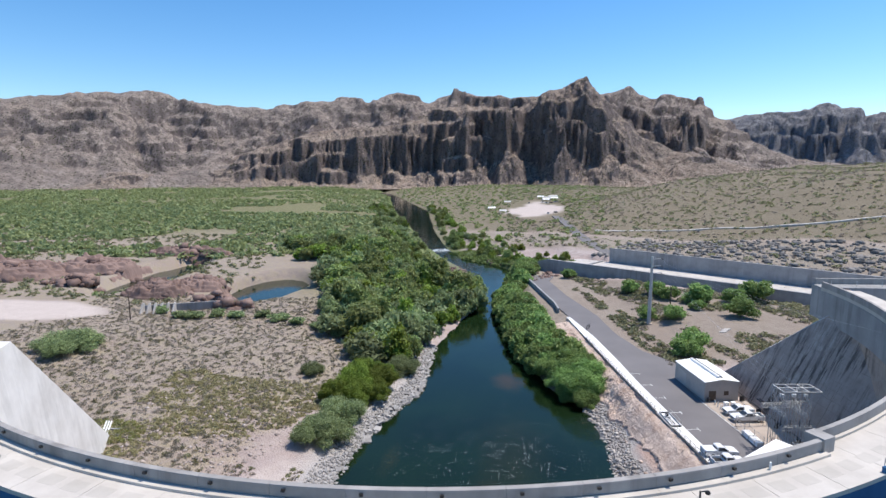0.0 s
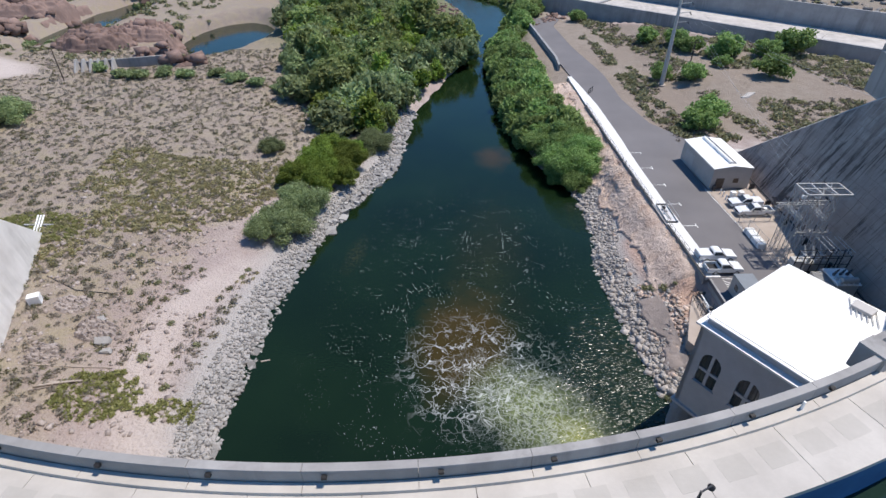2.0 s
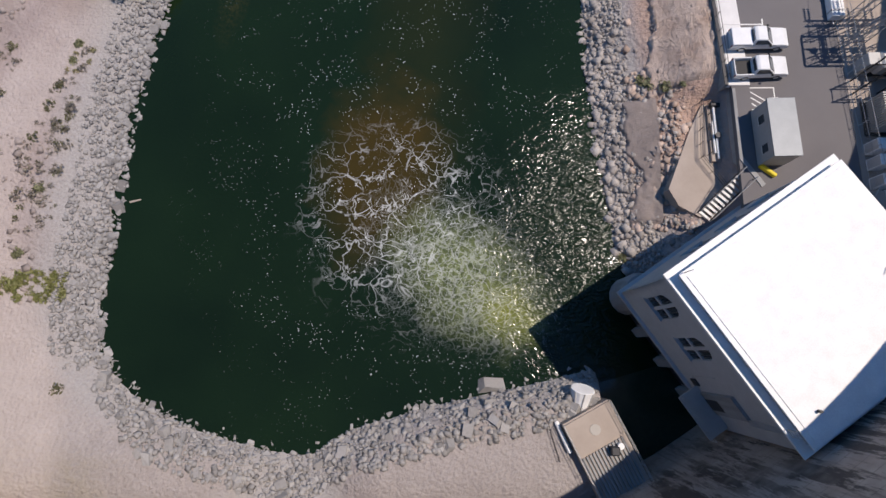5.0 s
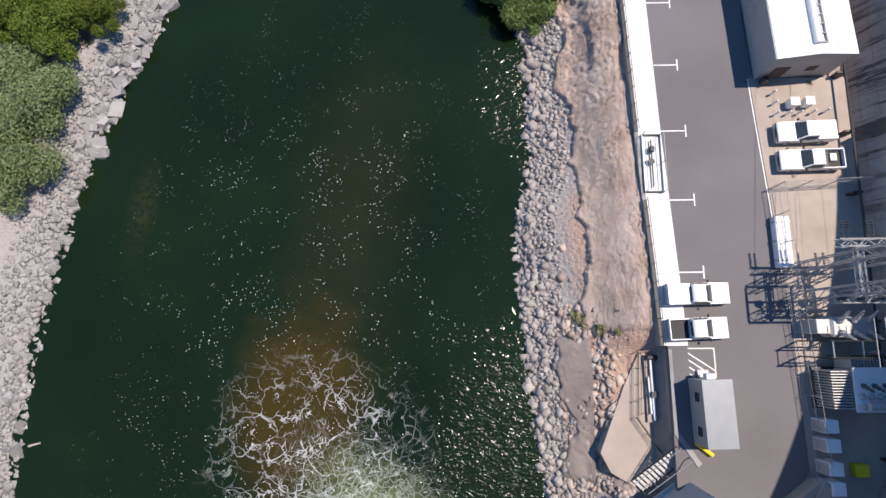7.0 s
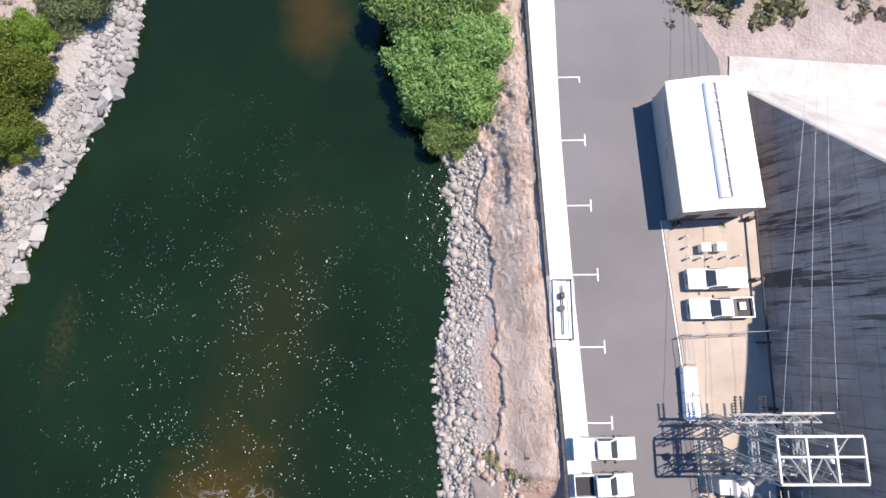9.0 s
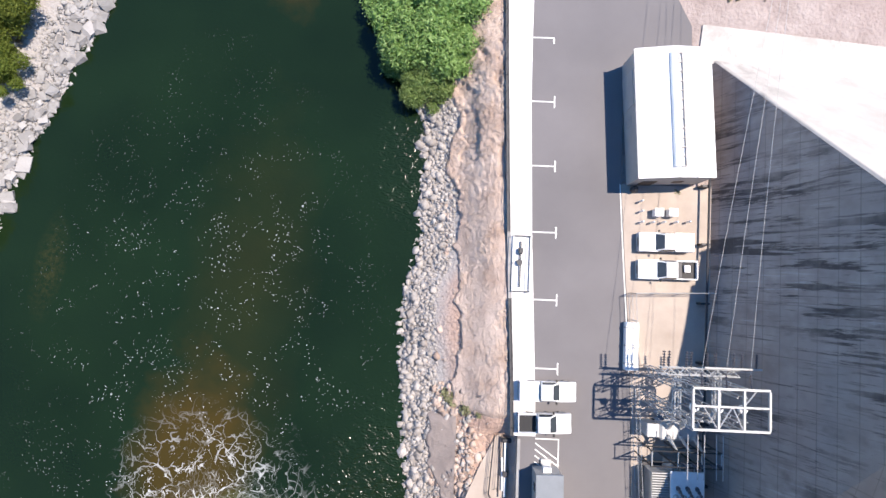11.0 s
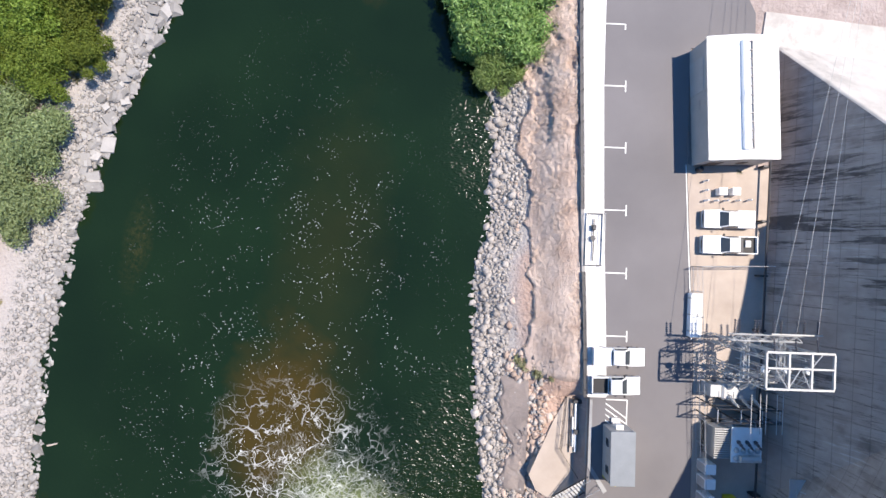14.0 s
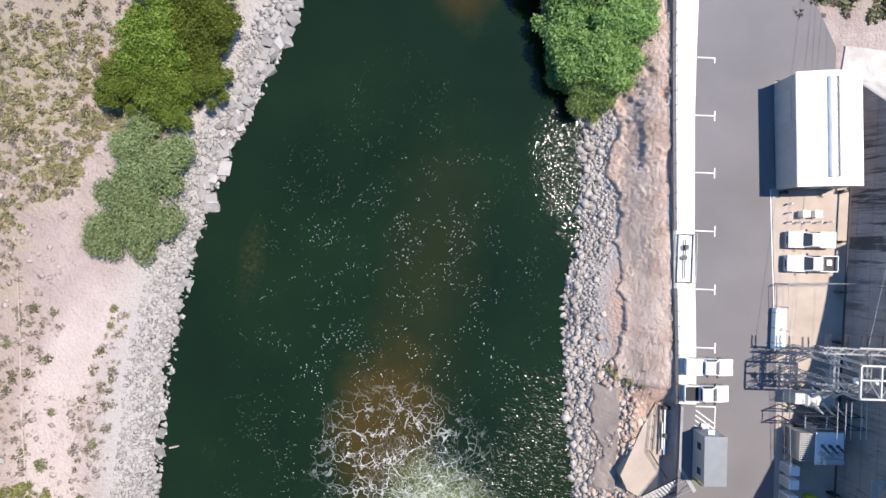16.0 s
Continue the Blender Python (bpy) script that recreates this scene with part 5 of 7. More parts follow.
willow_fine = [Kind(lambda i=i: tree("willow_shrub", 45 + i, 3.2, 4.4, 0.2, 24, 1.1, 26000, 0.115, M_LEAF_C, 0.12, "dense bright green willow shrub beside the riprap", "shrub", 3.0), "willows along the river") for i in range(2)]
wood_a = [Kind(lambda i=i: tree("riverside_tree", 50 + i, 3.9, 6.5, 0.6, 14, 1.5, 1700, 0.60, M_LEAF_D, 0.2, "dark green riverside tree in a dense thicket", "tree"), "riverside woods") for i in range(3)]
wood_b = [Kind(lambda i=i: tree("saltcedar_tree", 60 + i, 3.4, 4.6, 0.3, 12, 1.4, 1500, 0.55, M_LEAF_B, 0.16, "grey-green saltcedar in a dense thicket", "tree", 2.2), "riverside woods") for i in range(2)]
wood_c = [Kind(lambda i=i: tree("cottonwood_tree", 70 + i, 3.2, 5.4, 0.4, 12, 1.4, 1500, 0.55, M_LEAF_A, 0.16, "yellowish green young cottonwood in a thicket", "tree"), "riverside woods") for i in range(2)]
yard_tree = [Kind(lambda i=i: tree("palo_verde_tree", 80 + i, 4.0, 5.2, 0.4, 18, 1.3, 3600, 0.40, M_LEAF_C, 0.2, "rounded green palo verde tree beside the yard", "tree"), "trees near the yard") for i in range(2)]

random.seed(5)
for x, y, s in ((-21.5, 120.5, 0.78), (-15.6, 122.6, 0.72), (-19.8, 114.4, 0.66), (-24.6, 115.8, 0.58), (-19.8, 127.2, 0.70), (-15.0, 117.0, 0.52), (-14.4, 129.0, 0.46)):
    big_green[int(y) % 2].put(x, y, s, s * 1.25)
grey_bush[0].put(-21.6, 106.6, 1.1, 1.0)
grey_bush[1].put(-24.2, 99.6, 1.15, 1.0)
grey_bush[1].put(-10.5, 134.5, 0.95, 0.9)
grey_bush[0].put(-33, 130, 0.6)
grey_bush[1].put(-103, 141, 1.7, 1.2)
for x, y, s in ((33.2, 121.5, 1.4), (29.8, 126.5, 1.3), (33.0, 117.6, 0.9), (35.6, 125.6, 1.2), (28.4, 132.5, 1.3), (32.6, 131.5, 1.3), (36.2, 131.5, 0.8), (30.2, 121.5, 0.9)):
    willow_fine[int(x) % 2].put(x, y, s)
for y in np.arange(138, 262, 3.1):
    l, r = shores(y)
    for q in (0.8, 4.0, 7.4):
        if q > 6 and (y > 200 or random.random() < 0.35):
            continue
        willow[random.randrange(2)].put(float(r) + q + random.uniform(-0.8, 0.8), y + random.uniform(-1.2, 1.2), random.uniform(0.95, 1.45))
for x, y, s in ((66.0, 136.5, 1.15), (62.5, 133.0, 0.9), (78.5, 193, 1.0), (71, 201, 0.9), (89.0, 181, 1.25), (93.5, 164, 1.1), (110, 185, 1.35), (100, 181, 1.0), (72, 163, 0.9), (80, 186, 0.9), (66, 168, 0.8), (84, 172, 0.6), (56, 236, 0.8), (61, 262, 0.8)):
    yard_tree[int(x) % 2].put(x, y, s)
# riverside thicket west of the river
count = 0
while count < 380:
    y = random.uniform(140, 345)
    x = random.uniform(-130, 16)
    l, r = shores(y)
    edge = float(np.interp(y, [140, 160, 190, 215, 235, 275, 300, 345], [-14, -28, -38, -42, -44, -48, -80, -95]))
    if x > l - 0.3 or x < edge - random.uniform(0, 9):
        continue
    if vnoise(x, y, 22) < 0.28 and y > 240:
        continue
    near = float(l) - x
    if y > 235 and near < 14:
        continue
    small = 0.6 if y > 235 and near < 40 else 1.0
    pick = random.random()
    if near < 14:
        kind = wood_b if pick < 0.62 else wood_c if pick < 0.8 else wood_a
    else:
        kind = wood_a if pick < 0.42 else wood_c if pick < 0.66 else wood_b
    size = random.uniform(0.75, 1.6) * small
    random.choice(kind).put(x, y, size, size * random.uniform(0.8, 1.35))
    count += 1
for x, y in ((-77, 178), (-84, 176), (-90, 178), (-70, 176), (-62, 178), (-98, 182), (-55, 174), (-48, 170), (-40, 166), (-32, 160), (-150, 225), (-138, 222), (-144, 232)):
    wood_b[random.randrange(2)].put(x, y, random.uniform(0.55, 0.95), 0.5)
# both banks of the far river
for _ in range(120):
    y = random.uniform(350, 760)
    l, r = shores(y)
    if random.random() < 0.6:
        x = float(l) - random.uniform(3, 34)
    else:
        x = float(r) + random.uniform(3, 22)
    size = random.uniform(0.5, 1.15)
    (wood_c if random.random() < 0.35 else wood_a if random.random() < 0.6 else wood_b)[0].put(x, y, size, size * random.uniform(0.8, 1.2))
# far bank of the river mouth
for _ in range(46):
    y = random.uniform(285, 420)
    l, r = shores(y)
    (wood_c if random.random() < 0.55 else wood_a)[0].put(float(r) + random.uniform(5, 40), y, random.uniform(0.5, 0.9))


def brush(name, places, material, quads, leaf, label, seed, flat=0.7, stretch=1.6):
    """Many low plants in one object; places are x, y, radius."""
    rg = np.random.default_rng(seed)
    P = np.array(places)
    n = len(P)
    z = height(P[:, 0], P[:, 1])
    d = rg.normal(0, 1, (n, quads, 3))
    d /= np.linalg.norm(d, axis=2)[:, :, None]
    d[:, :, 2] = np.abs(d[:, :, 2])
    r = P[:, 2][:, None, None] * (0.35 + 0.65 * rg.random((n, quads, 1)))
    p = d * r * np.array([1, 1, flat]) + np.stack([P[:, 0], P[:, 1], z], -1)[:, None, :]
    size = np.repeat(P[:, 2], quads)[:, None] * leaf
    v, f = leaf_quads(rg, p.reshape(-1, 3), (d * 0.5 + np.array([0, 0, 0.5])).reshape(-1, 3), 1.0, stretch)
    c = p.reshape(-1, 3).repeat(4, 0)
    v = c + (v - c) * size.repeat(4, 0)
    ob = quick(name, v, f, material)
    return tagged(ob, label, "plants", kind="stuff")


def sample(n, x0, x1, y0, y1, ok, lo, hi, seed, power=1.5):
    rg = np.random.default_rng(seed)
    out = []
    while len(out) < n:
        x, y = rg.uniform(x0, x1, 4000), rg.uniform(y0, y1, 4000)
        keep = ok(x, y) & (rg.random(4000) < 1.0)
        s = lo + (hi - lo) * rg.random(4000) ** power
        out += list(zip(x[keep], y[keep], s[keep]))
    return out[:n]


def left_open(x, y):
    l, r = shores(y)
    d = l - x
    pad = ((x + 165) / 50) ** 2 + ((y - 178) / 18) ** 2 > 1
    trail = np.abs(x + 30 + 4 * np.sin(y / 9)) > 2.4
    return (d > 5.5) & pad & (x > -63 - 0.0 * y - np.clip(y - 95, 0, 200) * 1.5) & (x + 0.2 * y > -120) & (trail | (y > 95)) & (vnoise(x, y, 9) + 0.004 * (y - 90) > 0.20)


brush("dry_scrub", sample(9500, -130, -12, 50, 205, left_open, 0.2, 0.85, 1, 2.0), M_SCRUB, 30, 0.30, "low grey-brown desert scrub on stony ground", 2)
brush("olive_scrub", sample(2300, -130, -12, 50, 205, left_open, 0.25, 0.95, 3), M_SAGE, 34, 0.30, "olive green desert shrubs on stony ground", 4)
band = lambda x, y: left_open(x, y) & (y > 84) & (y < 128) & (x < -24) & (x > -66) & (vnoise(x, y, 13) > 0.42)
brush("yellow_grass", sample(1700, -70, -20, 84, 128, band, 0.3, 0.75, 5), M_STRAW, 26, 0.34, "tufts of dry yellow grass", 6, 0.9, 3.0)
near = lambda x, y: ((((x + 37.5) / 5.2) ** 2 + ((y - 62.3) / 3.8) ** 2 < 1) | (((x + 66) / 9) ** 2 + ((y - 96) / 5) ** 2 < 1) | (((x + 27) / 5) ** 2 + ((y - 60.5) / 1.6) ** 2 < 1)) & (bank_dist(x, y) > 3)
brush("green_grass", sample(900, -80, -20, 54, 105, near, 0.25, 0.6, 7), M_GRASS, 26, 0.34, "patches of yellow-green grass", 8, 0.9, 3.0)
spots = [(-26.5, 88.2, 0.6), (-26.8, 86.0, 0.6), (-28.5, 71.0, 0.7), (-39, 83.5, 0.7), (-42, 81, 0.6), (-33.5, 75, 0.6), (-46, 90, 0.8), (-30, 64, 0.7), (-34.5, 68.3, 0.9), (37.4, 82.3, 0.9), (38.9, 81.6, 0.9), (36.6, 82.9, 0.7), (39.3, 121.3, 0.9), (40.2, 81.3, 0.5), (34.2, 63.6, 0.6), (33.6, 64.4, 0.4), (59.7, 105.4, 0.6)]
brush("bank_shrubs", spots, M_SAGE, 150, 0.26, "small olive bushes on the gravel banks", 9)


def far_green(x, y):
    l, r = shores(y)
    cut = 330 + 90 * (vnoise(x, y, 120) - 0.5) - 0.12 * np.abs(x + 60)
    return (np.abs(x) < 0.92 * y + 40) & (x < l - 5) & (y > cut) & (vnoise(x, y, 60) > 0.22)


brush("mesquite_plain", sample(9000, -1350, -10, 260, 1480, far_green, 2.2, 5.6, 10), M_MESQ, 24, 0.5, "green mesquite thickets covering the valley floor", 11)
brush("mesquite_plain", sample(3500, -700, -10, 230, 700, far_green, 1.6, 4.4, 12), M_LEAF_B, 24, 0.5, "grey-green brush covering the valley floor", 13)
mid_bush = lambda x, y: (x < shores(y)[0] - 30) & (np.abs(x) < 0.95 * y + 40) & (y < 400) & (x < -70 - 0.3 * (y - 200)) & (((x + 143) / 18) ** 2 + ((y - 262) / 52) ** 2 > 1) & (((x + 165) / 52) ** 2 + ((y - 178) / 20) ** 2 > 1)
brush("valley_brush", sample(1500, -420, -60, 190, 400, mid_bush, 0.8, 2.6, 14), M_SAGE, 26, 0.45, "olive desert bushes beyond the pond", 15)
def right_far(x, y):
    l, r = shores(y)
    yard = ((x - 106 - 0.12 * (y - 612)) / 32) ** 2 + ((y - 612) / 140) ** 2 > 1
    return (x > r + 3) & (x < 0.30 * y) & yard & (y > 330)


brush("mesquite_plain", sample(2200, -110, 480, 330, 1450, right_far, 1.4, 4.0, 16), M_MESQ, 24, 0.5, "green mesquite thickets along the far river", 17)


reed_bank = lambda x, y: (x > shores(y)[1] + 0.5) & (x < shores(y)[1] + 30 - 0.25 * (y - 285)) & (y > 284)
brush("reed_bank", sample(420, -5, 75, 284, 350, reed_bank, 0.9, 2.0, 30), M_LEAF_C, 40, 0.4, "bright green reeds on the far river bank", 31, 0.8, 2.6)


def hillside(x, y):
    u, v = chute_uv(x, y)
    return (v > 70) & (x < 0.98 * y + 40) & (x > 0.12 * y) & ((v < 112) | (v > 126)) & (((x - 106 - 0.12 * (y - 612)) / 32) ** 2 + ((y - 612) / 140) ** 2 > 1)


brush("hill_scrub", sample(15000, 40, 1100, 230, 1250, hillside, 0.8, 2.6, 18, 1.8), M_SAGE, 16, 0.5, "olive and tan desert scrub on the hillside", 19)
brush("hill_scrub", sample(4200, 40, 600, 230, 700, hillside, 0.5, 1.8, 20), M_SCRUB, 18, 0.45, "dry grey scrub on the hillside", 21)
def yard_side(x, y):
    u, v = chute_uv(x, y)
    return (v < -4) & (x > 55 - 0.02 * (y - 130)) & (y > 127) & (x < 140) & (np.abs(x - 70 + 0.18 * (y - 140)) > 2.6) & (vnoise(x, y, 8) > 0.35)


brush("yard_scrub", sample(1500, 50, 140, 127, 262, yard_side, 0.4, 1.7, 22), M_SAGE, 30, 0.4, "olive scrub on the dry ground beside the road", 23)
brush("yard_scrub", sample(1600, 50, 140, 127, 262, yard_side, 0.3, 1.0, 24), M_SCRUB, 26, 0.4, "dry tan scrub beside the road", 25)


# ---------------------------------------------------------------- powerhouse
PH_M = Matrix(((0.828, -0.561, 0, 31.4), (0.561, 0.828, 0, 59.3), (0, 0, 1, 0), (0, 0, 0, 1)))
ph = empty("powerhouse", PH_M, label="pale grey stucco powerhouse with white flat roof and arched windows", category="building")


def arch_outline(w, h, n=9):
    """Half-round headed opening: points counter-clockwise from the lower left."""
    r = w / 2
    pts = [(-r, 0), (r, 0)]
    for i in range(n + 1):
        a = math.pi * i / n
        pts.append((r * math.cos(a), h - r + r * math.sin(a)))
    return pts


def wall_with_arches(length, z0, z1, thick, openings):
    """A wall in the x-z plane (outside at y = 0, inside at y = thick) with arched openings cut through."""
    bm = bmesh.new()
    xs = [0.0]
    for c, w, zb, h in sorted(openings):
        xs += [c - w / 2, c + w / 2]
    xs.append(length)
    for k in range(0, len(xs), 2):
        box(xs[k], xs[k + 1], 0, thick, z0, z1, bm)
    for c, w, zb, h in openings:
        box(c - w / 2, c + w / 2, 0, thick, z0, zb, bm)
        r, n = w / 2, 8
        zs = zb + h - r
        for i in range(n):
            a, b = math.pi * i / n, math.pi * (i + 1) / n
            p = [(c + r * math.cos(a), zs + r * math.sin(a)), (c + r * math.cos(a), z1), (c + r * math.cos(b), z1), (c + r * math.cos(b), zs + r * math.sin(b))]
            f = [bm.verts.new((x, 0, z)) for x, z in p] + [bm.verts.new((x, thick, z)) for x, z in p]
            for q in ((0, 1, 2, 3), (7, 6, 5, 4), (3, 2, 6, 7), (0, 4, 5, 1), (0, 3, 7, 4), (1, 5, 6, 2)):
                try:
                    bm.faces.new([f[j] for j in q])
                except ValueError:
                    pass
    bmesh.ops.remove_doubles(bm, verts=bm.verts[:], dist=0.0005)
    return bm


def arch_window(parent, m, w, h):
    win = part("window", box(-w / 2 + 0.02, w / 2 - 0.02, 0.2, 0.24, 0.02, h - 0.25), M_GLASS, parent, "dark arched steel window")
    win.matrix_basis = m
    part("mullion", box(-0.16, 0.16, 0.08, 0.22, 0, h - 0.02), M_STUCCO, win, "wide pale mullion")
    part("transom", box(-w / 2 + 0.02, w / 2 - 0.02, 0.06, 0.21, h * 0.40, h * 0.40 + 0.34), M_STUCCO, win)
    for sx in (-1, 1):
        for k in (0.3, 0.65):
            part("bar", box(sx * w * 0.5 * k - 0.03, sx * w * 0.5 * k + 0.03, 0.15, 0.2, 0.02, h - 0.45 * w * k), M_DARKST, win)
    part("sill", box(-w / 2 - 0.15, w / 2 + 0.15, -0.12, 0.1, -0.16, -0.004), M_STUCCO, win)


WB, WH, WW = 10.7, 4.4, 2.2
# north-west front: local y = 0 faces outward; the wall's own x runs from B to A
MNW = Matrix.Translation((16.2, -0.4, 0)) @ Matrix.Rotation(math.pi, 4, "Z")
wa = part("wall", wall_with_arches(15.8, 6.4, 18.0, 0.45, [(16.2 - c, WW, WB, WH) for c in (6.5, 10.4, 14.2)]), M_STUCCO, ph)
wa.matrix_basis = MNW
for c in (6.5, 10.4, 14.2):
    arch_window(ph, MNW @ Matrix.Translation((16.2 - c, 0, WB)), WW, WH)
# south-west front
MSW = Matrix.Translation((0.4, -0.4, 0)) @ Matrix.Rotation(-math.pi / 2, 4, "Z")
wb = part("wall", wall_with_arches(15.0, 6.4, 18.0, 0.45, [(c, WW, WB, WH) for c in (2.3, 6.4)]), M_STUCCO, ph)
wb.matrix_basis = MSW @ Matrix.Translation((0, 0, 0))
for c in (2.3, 6.4):
    arch_window(ph, MSW @ Matrix.Translation((c, 0, WB)), WW, WH)
part("wall", box(15.75, 16.2, -11.2, -0.86, 6.4, 18.0), M_STUCCO, ph)
part("wall", prism([(0.86, -15.4), (8.1, -15.4), (16.2, -11.3), (15.74, -11.1), (8.0, -14.95), (0.86, -14.95)], 6.4, 18.0), M_STUCCO, ph)
def roof_shape(g):
    """The roof's outline, drawn in by g; its corner is cut off where the dam's arch passes."""
    return [(g - 0.05, g - 15.6), (8.2, g - 15.6), (16.5 - g, g - 11.4), (16.5 - g, 0.05 - g), (g - 0.05, 0.05 - g)]


part("cornice", prism(roof_shape(0.0), 18.0, 18.22), M_WHITE, ph, "thin white cornice")
part("roof_curb", prism(roof_shape(0.75), 18.224, 18.95), M_STUCCO, ph)
part("roof_edge", prism(roof_shape(0.55), 18.954, 19.08), M_WHITE, ph)
part("roof", prism(roof_shape(0.95), 19.084, 19.14), M_WHITE, ph, "bright white flat roof coating")
part("roof_hatch", box(13.6, 15.0, -10.0, -8.0, 19.144, 19.6), M_STUCCO, ph, "grey roof hatch", 0.05)
for k in range(6):
    part("roof_rack", rod((12.6, -11.2 + k * 0.5, 19.3), (15.2, -9.8 + k * 0.5, 19.3), 0.05), M_STEEL, ph, "grey steel roof rack")
part("vent_pipe", rod((2.4, -13.2, 19.1), (2.4, -13.2, 19.5), 0.12), M_DARKST, ph)
part("ledge", prism([(0.1, -15.5), (8.1, -15.5), (16.4, -11.2), (16.4, -0.1), (0.1, -0.1)], 6.05, 6.396), M_STUCCO, ph, "projecting ledge over the draft tubes")
part("substructure", prism([(1.5, -15.0), (7.6, -15.0), (15.6, -11.0), (15.6, -1.2), (1.5, -1.2)], -1.0, 6.046), M_GREYC, ph, "stained concrete substructure")
part("pier", lathe([(2.0, -1.0), (2.0, 4.2), (1.7, 5.2)], 16, None, Vector((2.6, -1.6, 0))), M_GREYC, ph, "rounded concrete pier nose")
# black panels on the uncut wall stand for the shade inside the draft tubes
for k in range(3):
    part("draft_tube_bay", box(1.30, 1.49, -4.4 - k * 3.6, -2.0 - k * 3.6, 1.2, 5.2), M_BLACK, ph, "black panel for the shade in a draft tube opening")
    part("pier", box(0.7, 1.29, -5.5 - k * 3.6, -4.6 - k * 3.6, -1.0, 6.0), M_GREYC, ph)
part("entrance_recess", box(0.1, 0.39, -13.4, -11.2, 8.2, 13.4), M_GREYC, ph, "grey projecting entrance bay")
part("door", box(0.06, 0.098, -12.9, -11.8, 8.3, 10.4), M_DARKST, ph)
part("balcony", box(-1.6, 0.38, -15.0, -10.6, 7.6, 7.8), M_STEEL, ph)
for k in range(6):
    part("railing_post", rod((-1.55, -15.0 + k * 0.88, 7.8), (-1.55, -15.0 + k * 0.88, 8.9), 0.03), M_STEEL, ph)
for z in (8.3, 8.9):
    part("railing", rod((-1.55, -15.0, z), (-1.55, -10.6, z), 0.03), M_STEEL, ph)
lad = part("roof_ladder", rod((0.2, -13.9, 13), (0.2, -13.9, 19.4), 0.035), M_STEEL, ph, "caged grey roof ladder")
part("stringer", rod((0.2, -13.3, 13), (0.2, -13.3, 19.4), 0.035), M_STEEL, lad)
for k in range(18):
    part("rung", rod((0.2, -13.9, 13.2 + k * 0.34), (0.2, -13.3, 13.2 + k * 0.34), 0.02, None, 4), M_STEEL, lad)
part("conduit", rod((0.35, -9.6, 8.5), (0.35, -9.6, 12.5), 0.05), M_STEEL, ph)
part("louvre", box(0.30, 0.398, -10.6, -9.9, 7.6, 8.6), M_DARKST, ph)
part("antenna", rod((0.9, -0.6, 19.0), (0.9, -0.6, 20.6), 0.03), M_DARKST, ph)

# ---------------------------------------------------------------- metal shed
shed = empty("metal_shed", Matrix.Translation((57.65, 112.45, LOT)) @ Matrix.Rotation(radians(3.1), 4, "Z"), label="pale metal shed with white gable roof and ridge vent", category="shed")
SW, SL, SE, SR = 3.62, 6.35, 4.1, 4.6
part("wall", prism([(-SW, -SL), (SW, -SL), (SW, SL), (-SW, SL)], 0, SE), M_SHEDW, shed)
for sy in (-1, 1):
    y = sy * SL
    part("gable", solid([(-SW, y, SE), (SW, y, SE), (0, y, SR - 0.1), (-SW, y - sy * 0.12, SE), (SW, y - sy * 0.12, SE), (0, y - sy * 0.12, SR - 0.1)], [(0, 1, 2), (3, 5, 4), (0, 3, 4, 1), (1, 4, 5, 2), (2, 5, 3, 0)]), M_SHEDW, shed)
for sx in (-1, 1):
    n = 12
    for k in range(n):
        y0 = -SL - 0.1 + k * (2 * SL + 0.2) / n
        y1 = y0 + (2 * SL + 0.2) / n - 0.012
        e = sx * (SW + 0.09)
        part("roof_panel", solid([(0.02 * sx, y0, SR), (e, y0, SE - 0.02), (e, y1, SE - 0.02), (0.02 * sx, y1, SR), (0.02 * sx, y0, SR + 0.07), (e, y0, SE + 0.05), (e, y1, SE + 0.05), (0.02 * sx, y1, SR + 0.07)],
                                 [(0, 3, 2, 1), (4, 5, 6, 7), (0, 1, 5, 4), (1, 2, 6, 5), (2, 3, 7, 6), (3, 0, 4, 7)]), M_WHITE, shed)
vent = part("ridge_vent", rod((-0.22, -SL + 0.9, SR + 0.1), (-0.22, SL - 0.6, SR + 0.1), 0.36, None, 14), M_WHITE, shed, "long rounded pale ridge vent")
for x in (0.2, 0.62):
    part("vent_rail", box(x - 0.05, x + 0.05, -SL + 0.9, SL - 0.6, SR - 0.02, SR + 0.22), M_SHEDW, vent)
for k in range(13):
    y = -SL + 0.95 + k * (2 * SL - 1.6) / 12
    part("vent_bar", box(0.2, 0.62, y - 0.05, y + 0.05, SR + 0.0, SR + 0.2), M_SHEDW, vent)
part("roller_door", box(-SW - 0.06, -SW - 0.004, 1.2, 4.8, 0.05, 3.0), M_STEEL, shed, "grey roller door")
part("door", box(-SW - 0.05, -SW - 0.004, -0.6, 0.4, 0.05, 2.1), M_SHEDW, shed)
part("door", box(-2.7, -1.2, -SL - 0.05, -SL - 0.004, 0.05, 2.2), M_WOOD, shed, "brown double door")
part("window", box(0.5, 1.5, -SL - 0.04, -SL - 0.004, 1.2, 2.1), M_WOOD, shed)
part("gutter", rod((-SW - 0.15, -SL - 0.08, SE - 0.05), (-SW - 0.15, SL + 0.08, SE - 0.05), 0.06), M_STEEL, shed)
part("tank", lathe([(0.28, 0.05), (0.32, 0.2), (0.32, 0.9), (0.2, 1.05)], 12, None, Vector((-3.0, -SL - 0.5, 0))), M_DARKST, shed, "small dark tank at the wall")


